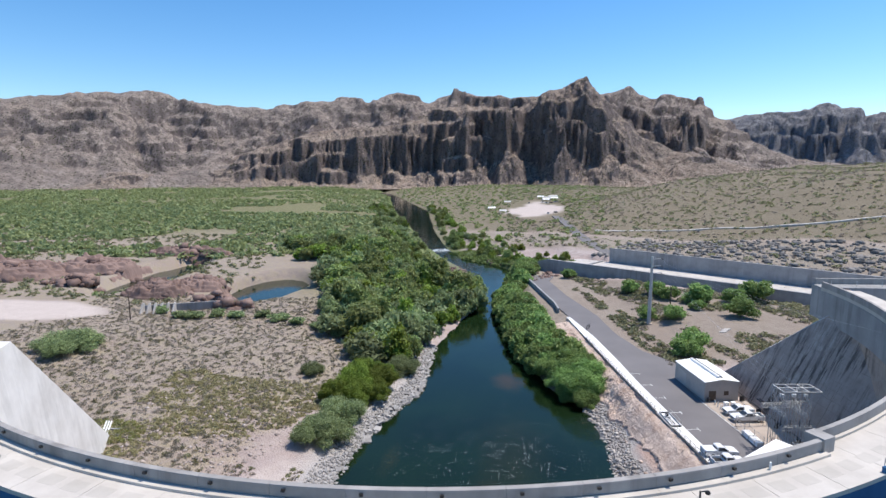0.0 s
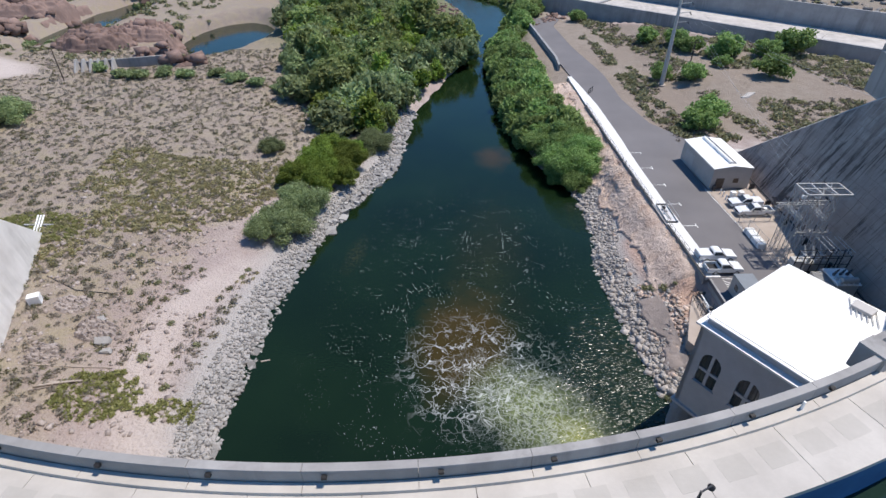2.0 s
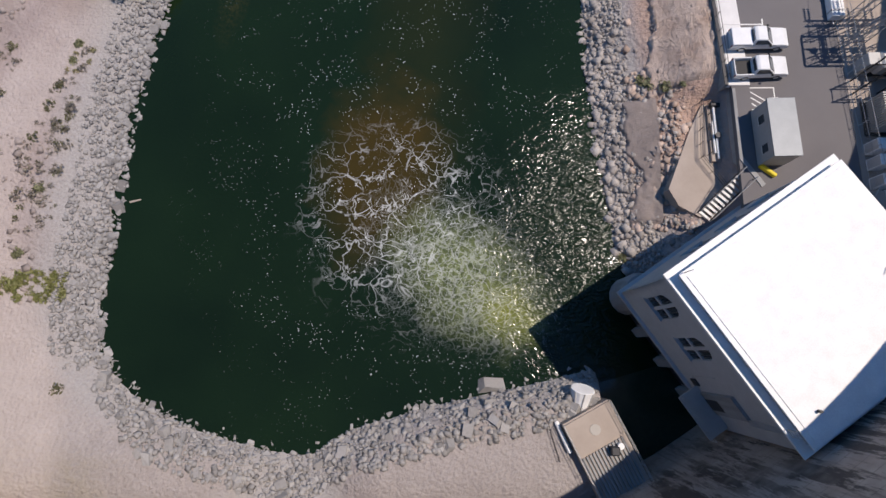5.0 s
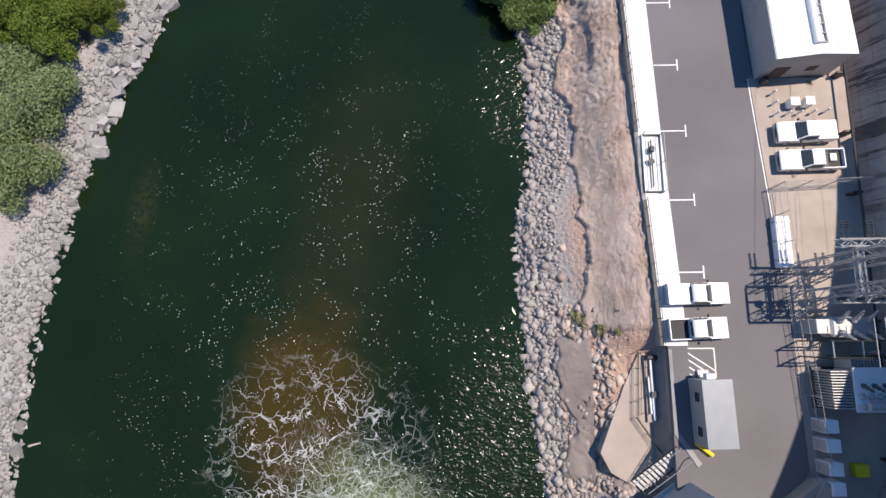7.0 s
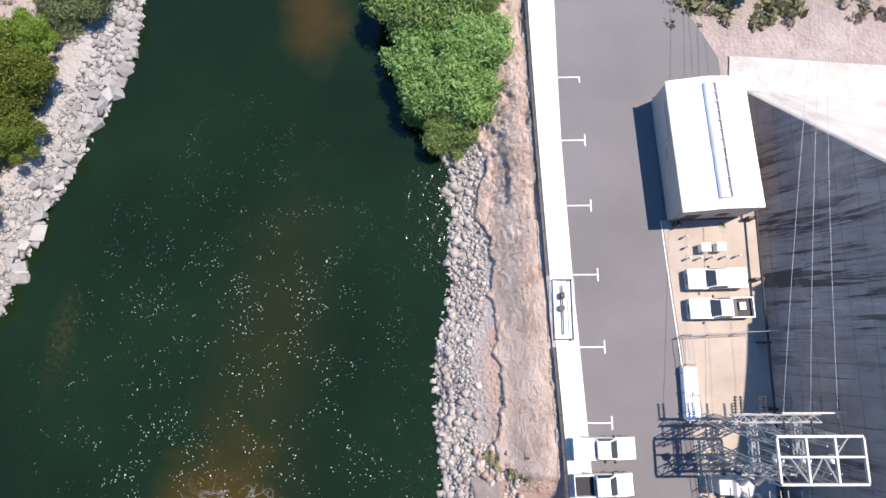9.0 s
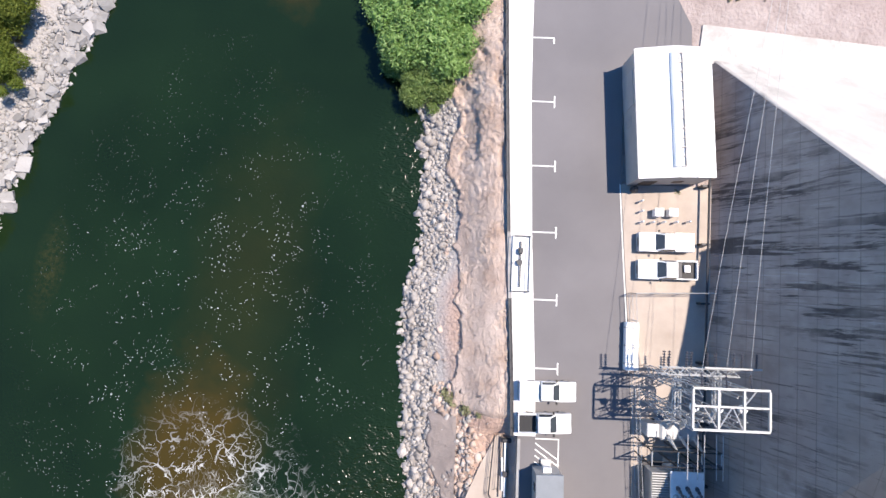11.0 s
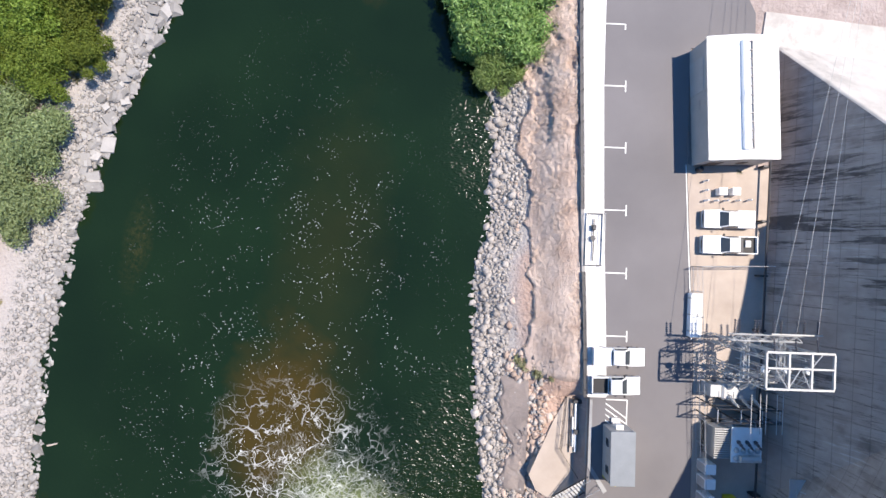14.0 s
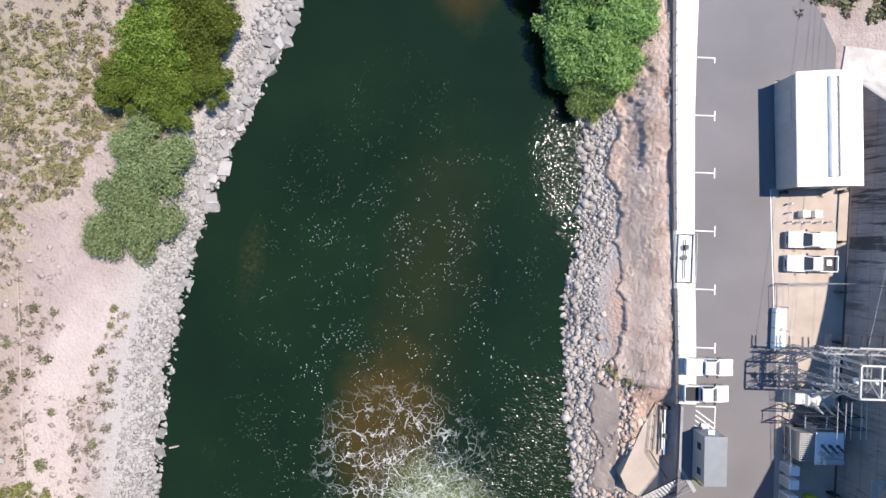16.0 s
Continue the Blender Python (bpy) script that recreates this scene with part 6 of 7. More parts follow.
# ---------------------------------------------------------------- pickups
def pickup(label, cover=False, cargo=False, length=5.75):
    """A crew-cab pickup: x forward, wheels on z = 0."""
    t = empty("pickup_truck", label=label, category="truck", group="parked pickups")
    L, W = length / 2, 0.97

    def shell(profile, w0, w1, bm=None):
        bm = bm or bmesh.new()
        a = [bm.verts.new((x, -(w1 if z > 1.25 else w0), z)) for x, z in profile]
        b = [bm.verts.new((x, (w1 if z > 1.25 else w0), z)) for x, z in profile]
        n = len(profile)
        bm.faces.new(a[::-1]), bm.faces.new(b)
        for i in range(n):
            bm.faces.new((a[i], a[(i + 1) % n], b[(i + 1) % n], b[i]))
        return bm

    part("body", shell([(-L, 0.45), (L - 0.1, 0.42), (L, 0.62), (L - 0.05, 0.98), (L - 0.55, 1.12), (0.95, 1.18), (-0.75, 1.18), (-0.78, 0.72), (-L, 0.72)], W, W), M_CARW, t, "", 0.05)
    part("cab", shell([(1.15, 1.16), (0.35, 1.80), (-0.55, 1.86), (-0.82, 1.72), (-0.78, 1.16)], W - 0.04, W - 0.2), M_CARW, t, "", 0.05)
    part("windshield", solid([(1.10, -0.80, 1.24), (1.10, 0.80, 1.24), (0.43, 0.68, 1.80), (0.43, -0.68, 1.80), (1.06, -0.80, 1.22), (1.06, 0.80, 1.22), (0.38, 0.68, 1.76), (0.38, -0.68, 1.76)], [(0, 1, 2, 3), (4, 7, 6, 5), (0, 4, 5, 1), (1, 5, 6, 2), (2, 6, 7, 3), (3, 7, 4, 0)]), M_GLASS, t)
    part("rear_window", box(-0.86, -0.80, -0.62, 0.62, 1.26, 1.66), M_GLASS, t)
    for sy in (-1, 1):
        part("side_window", solid([(0.92, sy * 0.955, 1.24), (-0.66, sy * 0.955, 1.24), (-0.62, sy * 0.83, 1.70), (0.40, sy * 0.83, 1.70), (0.92, sy * 0.90, 1.24), (-0.66, sy * 0.90, 1.24), (-0.62, sy * 0.78, 1.70), (0.40, sy * 0.78, 1.70)], [(0, 1, 2, 3), (4, 7, 6, 5), (0, 4, 5, 1), (1, 5, 6, 2), (2, 6, 7, 3), (3, 7, 4, 0)]), M_GLASS, t)
        part("bed_side", box(-L, -0.85, min(sy * W, sy * (W - 0.12)), max(sy * W, sy * (W - 0.12)), 0.724, 1.2), M_CARW, t, "", 0.03)
        part("mirror", box(0.72, 0.9, min(sy * 1.0, sy * 1.22), max(sy * 1.0, sy * 1.22), 1.2, 1.38), M_BLACK, t, "", 0.03)
        part("headlight", box(L - 0.14, L - 0.01, min(sy * 0.55, sy * 0.93), max(sy * 0.55, sy * 0.93), 0.72, 0.92), M_GLASS, t)
        part("tail_light", box(-L - 0.015, -L + 0.03, min(sy * 0.84, sy * 0.95), max(sy * 0.84, sy * 0.95), 0.8, 1.15), M_RED, t)
        for x in (L - 1.0, -L + 1.25):
            q = Matrix.Rotation(math.pi / 2, 3, "X")
            w = part("wheel", lathe([(0.30, -0.13), (0.385, -0.10), (0.385, 0.10), (0.30, 0.13)], 16, None, Vector((x, sy * 0.86, 0.385)), q), M_RUBBER, t, "black tyre")
            part("rim", lathe([(0.05, -0.145), (0.25, -0.14), (0.25, 0.14), (0.05, 0.145)], 12, None, Vector((x, sy * 0.86, 0.385)), q), M_STEEL, w)
    part("tailgate", box(-L, -L + 0.08, -W + 0.13, W - 0.13, 0.724, 1.18), M_CARW, t)
    part("bed_floor", box(-L + 0.09, -0.86, -W + 0.13, W - 0.13, 0.724, 0.78), M_BLACK if not cover else M_STEEL, t, "dark bed liner")
    if cover:
        part("bed_cover", box(-L + 0.02, -0.84, -W + 0.02, W - 0.02, 1.204, 1.34), M_CARW, t, "white hard bed cover", 0.04)
    if cargo:
        part("tool_box", box(-1.35, -0.9, -W + 0.14, W - 0.14, 0.8, 1.25), M_DARKST, t, "dark tool box")
        part("bed_crate", box(-2.3, -1.7, -0.5, 0.2, 0.8, 1.05), M_WHITE, t)
    part("bumper", box(L - 0.12, L + 0.06, -0.92, 0.92, 0.40, 0.62), M_STEEL, t, "", 0.04)
    part("bumper", box(-L - 0.1, -L + 0.02, -0.9, 0.9, 0.42, 0.62), M_STEEL, t, "", 0.04)
    part("grille", box(L - 0.03, L + 0.015, -0.5, 0.5, 0.66, 0.92), M_BLACK, t)
    return t


pickup("white crew-cab pickup with a covered bed in the yard", True).matrix_basis = pose(46.7, 84.6, LOT, 0, 0, 1)
pickup("white crew-cab pickup with an open dark bed in the yard", False, False, 5.35).matrix_basis = pose(46.5, 81.45, LOT, 0, 0, 2)
pickup("white pickup with a capped bed on the tan pad", True, False, 5.5).matrix_basis = pose(58.2, 100.05, LOT + 0.02, 0, 0, 181)
pickup("white pickup with tool box in its open bed", False, True, 6.0).matrix_basis = pose(58.4, 97.25, LOT + 0.02, 0, 0, 181)

# ---------------------------------------------------------------- office cabin
cabin = empty("office_cabin", Matrix.Translation((46.8, 74.25, LOT)) @ Matrix.Rotation(radians(1), 4, "Z"), label="small grey cabin with a flat metal roof", category="cabin")
part("wall", box(-1.25, 1.25, -2.8, 2.8, 0.1, 2.85), M_SHEDW, cabin)
part("roof", box(-1.33, 1.33, -2.88, 2.88, 2.854, 3.0), M_GREYROOF, cabin, "grey metal roof", 0.03)
for y in (-1.6, 1.3):
    w = part("window", box(-1.285, -1.255, y - 0.4, y + 0.4, 1.2, 2.1), M_GLASS, cabin)
    part("frame", box(-1.30, -1.288, y - 0.45, y + 0.45, 1.15, 1.2), M_WHITE, w)
part("step", box(-0.4, 0.6, 2.85, 3.5, 0, 0.3), M_STEEL, cabin)
part("air_conditioner", box(-0.5, 0.3, 2.81, 3.3, 1.5, 2.2), M_WHITE, cabin, "white wall air conditioner", 0.03)
yb = part("yellow_barrier", box(-0.9, 0.9, -0.18, 0.18, 0, 0.5), M_YELLOW, None, "", 0.06)
yb.matrix_basis = Matrix.Translation((46.4, 70.9, LOT)) @ Matrix.Rotation(radians(-38), 4, "Z")
tagged(yb, "bright yellow kerb barrier at the cabin's corner", "barrier")


def railing(name, pts, label, h=1.05, gap=1.6, material=None, rails=(0.55, 1.05)):
    material = material or M_STEEL
    t = empty(name, label=label, category="railing")
    for p, q in zip(pts, pts[1:]):
        p, q = Vector(p), Vector(q)
        n = max(1, int((q - p).length / gap))
        for i in range(n + 1):
            a = p.lerp(q, i / n)
            part("post", rod(a, a + Vector((0, 0, h)), 0.035, None, 5), material, t)
        for z in rails:
            part("rail", rod(p + Vector((0, 0, z * h)), q + Vector((0, 0, z * h)), 0.028, None, 5), material, t)
    return t


railing("handrail", [(41.8, 79.3, 4.6), (41.4, 73.2, 4.6), (43.4, 70.2, 4.6)], "grey pipe handrail round the landing", 1.1, 1.3, M_DARKST, (0.35, 0.7, 1.0))
railing("handrail", [(42.6, 79.3, 4.6), (42.3, 73.6, 4.6)], "grey pipe handrail beside the pump pipes", 1.1, 1.3, M_DARKST, (0.5, 1.0))
stair = empty("steel_stair", label="grey steel stair from the landing up to the yard", category="stair")
S0, S1 = Vector((41.2, 67.0, 4.6)), Vector((44.6, 70.6, LOT))
sd = (S1 - S0).normalized()
sn = Vector((-sd.y, sd.x, 0)).normalized() * 0.7
for k in range(12):
    c = S0.lerp(S1, (k + 0.5) / 12)
    part("tread", prism([tuple((c + sn * a + Vector((sd.x, sd.y, 0)) * b)[:2]) for a, b in ((-1, -0.15), (1, -0.15), (1, 0.15), (-1, 0.15))], c.z - 0.04, c.z), M_STEEL, stair)
for s in (-1, 1):
    part("stringer", rod(S0 + sn * s, S1 + sn * s, 0.08), M_DARKST, stair)
    part("handrail", rod(S0 + sn * s + Vector((0, 0, 1)), S1 + sn * s + Vector((0, 0, 1)), 0.04), M_STEEL, stair)
    for k in range(5):
        c = S0.lerp(S1, k / 4) + sn * s
        part("post", rod(c, c + Vector((0, 0, 1)), 0.035), M_STEEL, stair)
pump = empty("pump_pipes", label="white and dark pump pipework by the cabin", category="pipes")
part("pipe", rod((43.0, 78.6, 5.2), (43.1, 73.0, 5.2), 0.14, None, 8), M_WHITE, pump)
part("pipe", rod((42.7, 77.0, 5.2), (42.8, 73.6, 5.2), 0.1, None, 8), M_WHITE, pump)
part("valve", lathe([(0.3, 0), (0.34, 0.2), (0.2, 0.5), (0.3, 0.75)], 10, None, Vector((43.05, 75.4, 4.9))), M_DARKST, pump)
part("motor", rod((42.7, 78.8, 5.3), (43.6, 78.8, 5.3), 0.25, None, 10), M_DARKST, pump)
part("footing", box(42.5, 43.4, 72.8, 79.0, 4.6, 4.95), M_TAN, pump)
walkbox = empty("screen_gate", label="pale steel screen frame set in the walkway", category="gate")
for x in (42.75, 44.55):
    part("beam", box(x, x + 0.1, 94.4, 100.2, LOT + 0.124, LOT + 0.4), M_STEEL, walkbox)
for y in (94.4, 100.1):
    part("beam", box(42.86, 44.54, y, y + 0.1, LOT + 0.124, LOT + 0.4), M_DARKST, walkbox)
part("hoist_pipe", rod((43.6, 94.9, LOT + 0.4), (43.6, 99.6, LOT + 0.4), 0.07), M_DARKST, walkbox)
part("hoist", box(43.35, 43.8, 98.3, 98.9, LOT + 0.3, LOT + 0.8), M_DARKST, walkbox, "dark hoist", 0.08)
part("handwheel", lathe([(0.3, 0), (0.32, 0.04), (0.3, 0.08)], 12, None, Vector((43.5, 97.4, LOT + 0.5))), M_DARKST, walkbox)
for x in (42.8, 44.6):
    for y in (94.45, 97.3, 100.15):
        part("post", rod((x, y, LOT + 0.4), (x, y, LOT + 1.2), 0.04, None, 5), M_STEEL, walkbox)
    part("rail", rod((x, 94.45, LOT + 1.2), (x, 100.15, LOT + 1.2), 0.035, None, 5), M_STEEL, walkbox)
bike = empty("hoist_frame", label="small dark steel hoist on the walkway", category="hoist")
for a, b in (((43.2, 156, LOT), (43.2, 156, LOT + 1.4)), ((44.6, 158, LOT), (44.6, 158, LOT + 1.4)), ((43.2, 156, LOT + 1.4), (44.6, 158, LOT + 1.4)), ((43.9, 157, LOT), (43.9, 157, LOT + 1.4))):
    part("bar", rod(a, b, 0.09), M_DARKST, bike)

# ---------------------------------------------------------------- switchyard
gantry = empty("steel_gantry", label="galvanised lattice steel gantry over the switchyard", category="gantry")
GX0, GX1, GY0, GY1, GZ = 56.4, 62.6, 84.1, 87.4, 18.6


def lattice(parent, name, a, b, w, n, r=0.06, material=None):
    """A square lattice mast or beam from a to b, w wide, with n braced panels."""
    a, b = Vector(a), Vector(b)
    d = (b - a).normalized()
    s = d.orthogonal().normalized() if abs(d.z) < 0.9 else Vector((1, 0, 0))
    if abs(d.z) < 0.9:
        s = Vector((-d.y, d.x, 0)).normalized()
    t = d.cross(s)
    bm = bmesh.new()
    corner = [s * w / 2 * i + t * w / 2 * j for i, j in ((-1, -1), (1, -1), (1, 1), (-1, 1))]
    for c in corner:
        rod(a + c, b + c, r, None, 4, bm)
    for k in range(n):
        p, q = a.lerp(b, k / n), a.lerp(b, (k + 1) / n)
        for i in range(4):
            j = (i + 1) % 4
            e, f = (i, j) if k % 2 else (j, i)
            rod(p + corner[e], q + corner[f], r * 0.6, None, 4, bm)
    return part(name, bm, material or M_STEEL, parent)


for x in (GX0 + 0.4, GX1 - 2.2):
    for y in (GY0 + 0.3, GY1 - 0.3):
        lattice(gantry, "leg", (x, y, LOT), (x, y, GZ), 0.8, 9)
for y in (GY0, GY1):
    part("beam", box(GX0, GX1, y - 0.09, y + 0.09, GZ - 0.12, GZ + 0.12), M_STEEL, gantry)
for x in np.linspace(GX0, GX1, 4):
    part("beam", box(x - 0.08, x + 0.08, GY0 + 0.1, GY1 - 0.1, GZ - 0.12, GZ + 0.12), M_STEEL, gantry)
part("beam", box(GX0 + 0.1, GX1 - 0.1, 85.9, 86.05, GZ - 0.1, GZ + 0.1), M_STEEL, gantry)
for a, b in (((58.45, GY0), (GX0 + 0.8, 86.0)), ((58.45, GY0), (59.6, 86.0)), ((60.5, GY0), (59.6, 86.0)), ((60.5, 86.0), (61.6, GY1))):
    part("brace", rod((*a, GZ), (*b, GZ), 0.06, None, 4), M_STEEL, gantry)
lattice(gantry, "crossbeam", (55.3, 88.1, 14.6), (62.2, 88.1, 14.6), 0.6, 10)
lattice(gantry, "crossbeam", (55.7, 83.7, 12.6), (61.5, 83.7, 12.6), 0.6, 9)
lattice(gantry, "crossbeam", (56.8, 84.1, 14.6), (56.8, 88.1, 14.6), 0.5, 6)
lattice(gantry, "crossbeam", (60.3, 84.1, 14.6), (60.3, 88.1, 14.6), 0.5, 6)


def insulator(parent, base, tip, discs=7, r=0.16):
    bm = bmesh.new()
    a, b = Vector(base), Vector(tip)
    q = (b - a).to_track_quat("Z", "Y").to_matrix()
    ln = (b - a).length
    prof = [(0.04, 0)]
    for k in range(discs):
        z = ln * (k + 0.5) / discs
        prof += [(0.05, z - ln * 0.3 / discs), (r, z), (0.05, z + ln * 0.3 / discs)]
    prof.append((0.04, ln))
    lathe(prof, 8, bm, a, q)
    return part("insulator", bm, M_INS, parent, "dark grey ribbed insulator")


M_INS = plain("dark_glazed_porcelain", (0.07, 0.07, 0.085), 0.3, 0, 0.5)
part("bus_tube", rod((59.0, 88.55, 15.1), (64.0, 88.55, 15.1), 0.09, None, 6), M_STEEL, gantry, "pale aluminium bus tube")
for x in (55.5, 55.95, 57.5, 57.9, 59.3, 60.0, 61.6, 62.3, 63.6):
    insulator(gantry, (x, 88.5, 14.9), (x, 89.9, 15.0), 6, 0.17)
for x in (56.6, 58.6, 60.6):
    insulator(gantry, (x + 0.6, 87.4, 18.5), (x + 0.6, 88.6, 18.3), 6, 0.13)
    part("line_trap", lathe([(0.25, 0), (0.34, 0.1), (0.34, 0.5), (0.2, 0.6)], 12, None, Vector((x + 0.4, 85.6, 17.2))), M_WHITE, gantry, "pale drum-shaped line trap")
    insulator(gantry, (x + 0.4, 85.97, 18.5), (x + 0.4, 85.7, 17.8), 5, 0.15)
    part("switch_arm", rod((x + 0.4, 85.5, 17.3), (x + 0.4, 84.0, 16.0), 0.05), M_STEEL, gantry)
for x in (55.4, 57.0, 58.6, 60.2):
    insulator(gantry, (x + 0.5, 83.7, 12.9), (x + 0.5, 83.7, 14.0), 5, 0.14)

breaker = empty("oil_breaker", label="grey circuit breaker with six slanted bushings", category="breaker")
part("tank", box(57.4, 61.2, 80.6, 82.4, LOT + 0.5, LOT + 2.3), M_STEEL, breaker, "", 0.25)
part("cabinet", box(56.2, 57.38, 80.9, 82.2, LOT + 0.05, LOT + 2.2), M_STEEL, breaker, "", 0.05)
part("frame", box(57.4, 61.2, 80.8, 82.2, LOT + 0.03, LOT + 0.49), M_DARKST, breaker)
for x in (58.2, 59.4, 60.6):
    for sy in (-1, 1):
        bu = part("bushing", lathe([(0.2, 0), (0.26, 0.3), (0.14, 0.5), (0.2, 0.8), (0.12, 1.2), (0.16, 1.5), (0.07, 1.9)], 10, None, Vector((x, 81.5 + sy * 0.4, LOT + 2.25)), Euler((-sy * 0.5, 0, 0.2)).to_matrix()), M_STEEL, breaker, "pale porcelain bushing")
trafo = empty("transformer", label="grey oil transformer with finned radiators", category="transformer")
part("tank", box(58.3, 61.2, 74.5, 77.9, LOT + 0.5, LOT + 3.0), M_STEEL, trafo, "", 0.08)
part("lid", box(58.15, 61.35, 74.35, 78.05, LOT + 3.004, LOT + 3.15), M_WHITE, trafo)
part("base", box(56.4, 61.4, 74.4, 78.0, LOT + 0.03, LOT + 0.49), M_DARKST, trafo)
for k in range(14):
    part("radiator_fin", box(56.5, 58.25, 74.6 + k * 0.235, 74.7 + k * 0.235, LOT + 0.6, LOT + 2.8), M_STEEL, trafo)
for k in range(10):
    part("radiator_fin", box(58.4 + k * 0.27, 58.5 + k * 0.27, 77.95, 78.7, LOT + 0.6, LOT + 2.7), M_STEEL, trafo)
part("conservator", rod((58.8, 74.9, LOT + 3.6), (60.9, 74.9, LOT + 3.6), 0.36, None, 12), M_STEEL, trafo)
for x in (58.8, 59.7, 60.6):
    part("bushing", lathe([(0.16, 0), (0.22, 0.25), (0.12, 0.4), (0.18, 0.65), (0.10, 0.9), (0.14, 1.1), (0.05, 1.4)], 10, None, Vector((x, 76.6, LOT + 3.15)), Euler((0.35, 0, 0)).to_matrix()), M_INS, trafo)
for k in range(4):
    for j in range(2):
        part("lid_dome", lathe([(0.30, 0), (0.30, 0.12), (0.2, 0.28), (0.06, 0.33)], 10, None, Vector((58.65 + k * 0.74, 74.8 + j * 0.85, LOT + 3.154))), M_STEEL, trafo, "pale grey cover dome")
bus = empty("bus_frame", label="dark steel bus frame with insulators and copper bars", category="bus frame")
for x in (55.8, 58.2, 60.4, 62.2):
    for y in (78.9, 80.3):
        part("post", rod((x, y, LOT), (x, y, LOT + 4.6), 0.08, None, 6), M_DARKST, bus)
for z in (LOT + 3.2, LOT + 4.6):
    for y in (78.9, 80.3):
        part("beam", rod((55.6, y, z), (62.4, y, z), 0.07, None, 4), M_DARKST, bus)
for x in (55.8, 58.2, 60.4, 62.2):
    part("beam", rod((x, 78.9, LOT + 4.6), (x, 80.3, LOT + 4.6), 0.06, None, 4), M_STEEL, bus)
for x in (58.6, 59.5, 60.1, 61.2, 61.8):
    insulator(bus, (x, 79.3, LOT + 4.65), (x, 79.3, LOT + 5.6), 5, 0.13)
    part("bus_bar", rod((x, 78.2, LOT + 5.65), (x, 82.2, LOT + 5.65), 0.04, None, 5), M_STEEL, bus)
duct = empty("cable_duct", label="white cable duct along the switchyard fence", category="duct")
part("duct", box(54.4, 55.7, 87.0, 91.8, LOT + 0.03, LOT + 0.9), M_WHITE, duct, "", 0.05)
for k in range(3):
    part("band", box(54.36, 55.74, 87.6 + k * 1.8, 87.75 + k * 1.8, LOT + 0.04, LOT + 0.96), M_STEEL, duct)
for y in (67.9, 69.5, 71.4, 73.0):
    c = part("control_cabinet", box(56.1, 57.3, y - 0.55, y + 0.55, LOT + 0.02, LOT + 1.9), M_WHITE, None, "", 0.04)
    part("door", box(56.07, 56.096, y - 0.45, y + 0.45, LOT + 0.2, LOT + 1.8), M_STEEL, c)
    tagged(c, "white control cabinet beside the fence", "cabinet", group="control cabinets")
for k, (x, y) in enumerate(((57.5, 103.1), (58.95, 103.15))):
    c = part("utility_box", box(x - 0.4, x + 0.4, y - 0.38, y + 0.38, LOT + 0.02, LOT + 1.0), M_WHITE, None, "", 0.05)
    part("lid", box(x - 0.44, x + 0.44, y - 0.42, y + 0.42, LOT + 1.004, LOT + 1.06), M_WHITE, c)
    tagged(c, "white utility box on the tan pad", "utility box", group="utility boxes")
for x, y in ((55.8, 104.25), (55.85, 103.2), (55.9, 102.1), (57.0, 102.1), (58.1, 102.15), (59.4, 102.2), (60.7, 102.3)):
    b = part("bollard", lathe([(0.1, 0.0), (0.1, 0.95), (0.07, 1.03)], 10, None, Vector((x, y, LOT + 0.02))), M_WHITE)
    tagged(b, "short white steel bollard", "bollard", group="bollards round the boxes")


def mesh_fence(pts, label, h=2.2):
    t = empty("chain_fence", label=label, category="fence")
    for p, q in zip(pts, pts[1:]):
        p, q = Vector(p), Vector(q)
        n = max(1, int((q - p).length / 2.6))
        for i in range(n + 1):
            a = p.lerp(q, i / n)
            part("post", rod(a, a + Vector((0, 0, h)), 0.045, None, 5), M_STEEL, t)
        for z in (0.05, h * 0.5, h):
            part("rail", rod(p + Vector((0, 0, z)), q + Vector((0, 0, z)), 0.025, None, 4), M_STEEL, t)
        d = (q - p)
        m = int(d.length / 0.45)
        bm = bmesh.new()
        for i in range(m):
            a, b = p.lerp(q, i / m), p.lerp(q, min(1, (i + 4) / m))
            rod(a, b + Vector((0, 0, h)), 0.006, None, 3, bm)
            rod(a + Vector((0, 0, h)), b, 0.006, None, 3, bm)
        part("wire_mesh", bm, M_STEEL, t, "fine galvanised wire mesh")
    return t


mesh_fence([(62.8, 95.1, LOT + 0.02), (54.9, 94.75, LOT + 0.02), (55.3, 86.6, LOT), (56.2, 70.0, LOT), (54.6, 67.4, LOT), (55.2, 65.2, LOT)], "galvanised chain-link fence round the switchyard")
rack = empty("fenced_valves", label="small fenced group of dark valves and a white drum", category="valves")
part("drum", lathe([(0.3, 0), (0.32, 0.1), (0.32, 0.8), (0.28, 0.9)], 12, None, Vector((56.3, 66.2, LOT))), M_WHITE, rack)
for k in range(4):
    part("valve", lathe([(0.22, 0), (0.26, 0.3), (0.14, 0.5), (0.24, 0.8)], 8, None, Vector((55.7 + 0.5 * (k % 2), 66.8 + 0.6 * (k // 2), LOT))), M_DARKST, rack)
tank = empty("tan_tank", label="tan concrete tank box beside the powerhouse", category="tank")
part("body", prism([(52.6, 66.4), (55.0, 64.2), (57.4, 66.2), (55.6, 68.6)], LOT - 1.2, LOT + 1.6), M_TAN, tank, "", 0.08)
part("lid", prism([(52.5, 66.4), (55.0, 64.1), (57.5, 66.2), (55.6, 68.7)], LOT + 1.604, LOT + 1.72), M_TAN, tank)
ym = part("yellow_bin", box(59.0, 60.2, 68.6, 69.7, LOT + 0.02, LOT + 0.9), M_YELLOW, None, "", 0.08)
tagged(ym, "yellow storage bin in the shade", "bin")

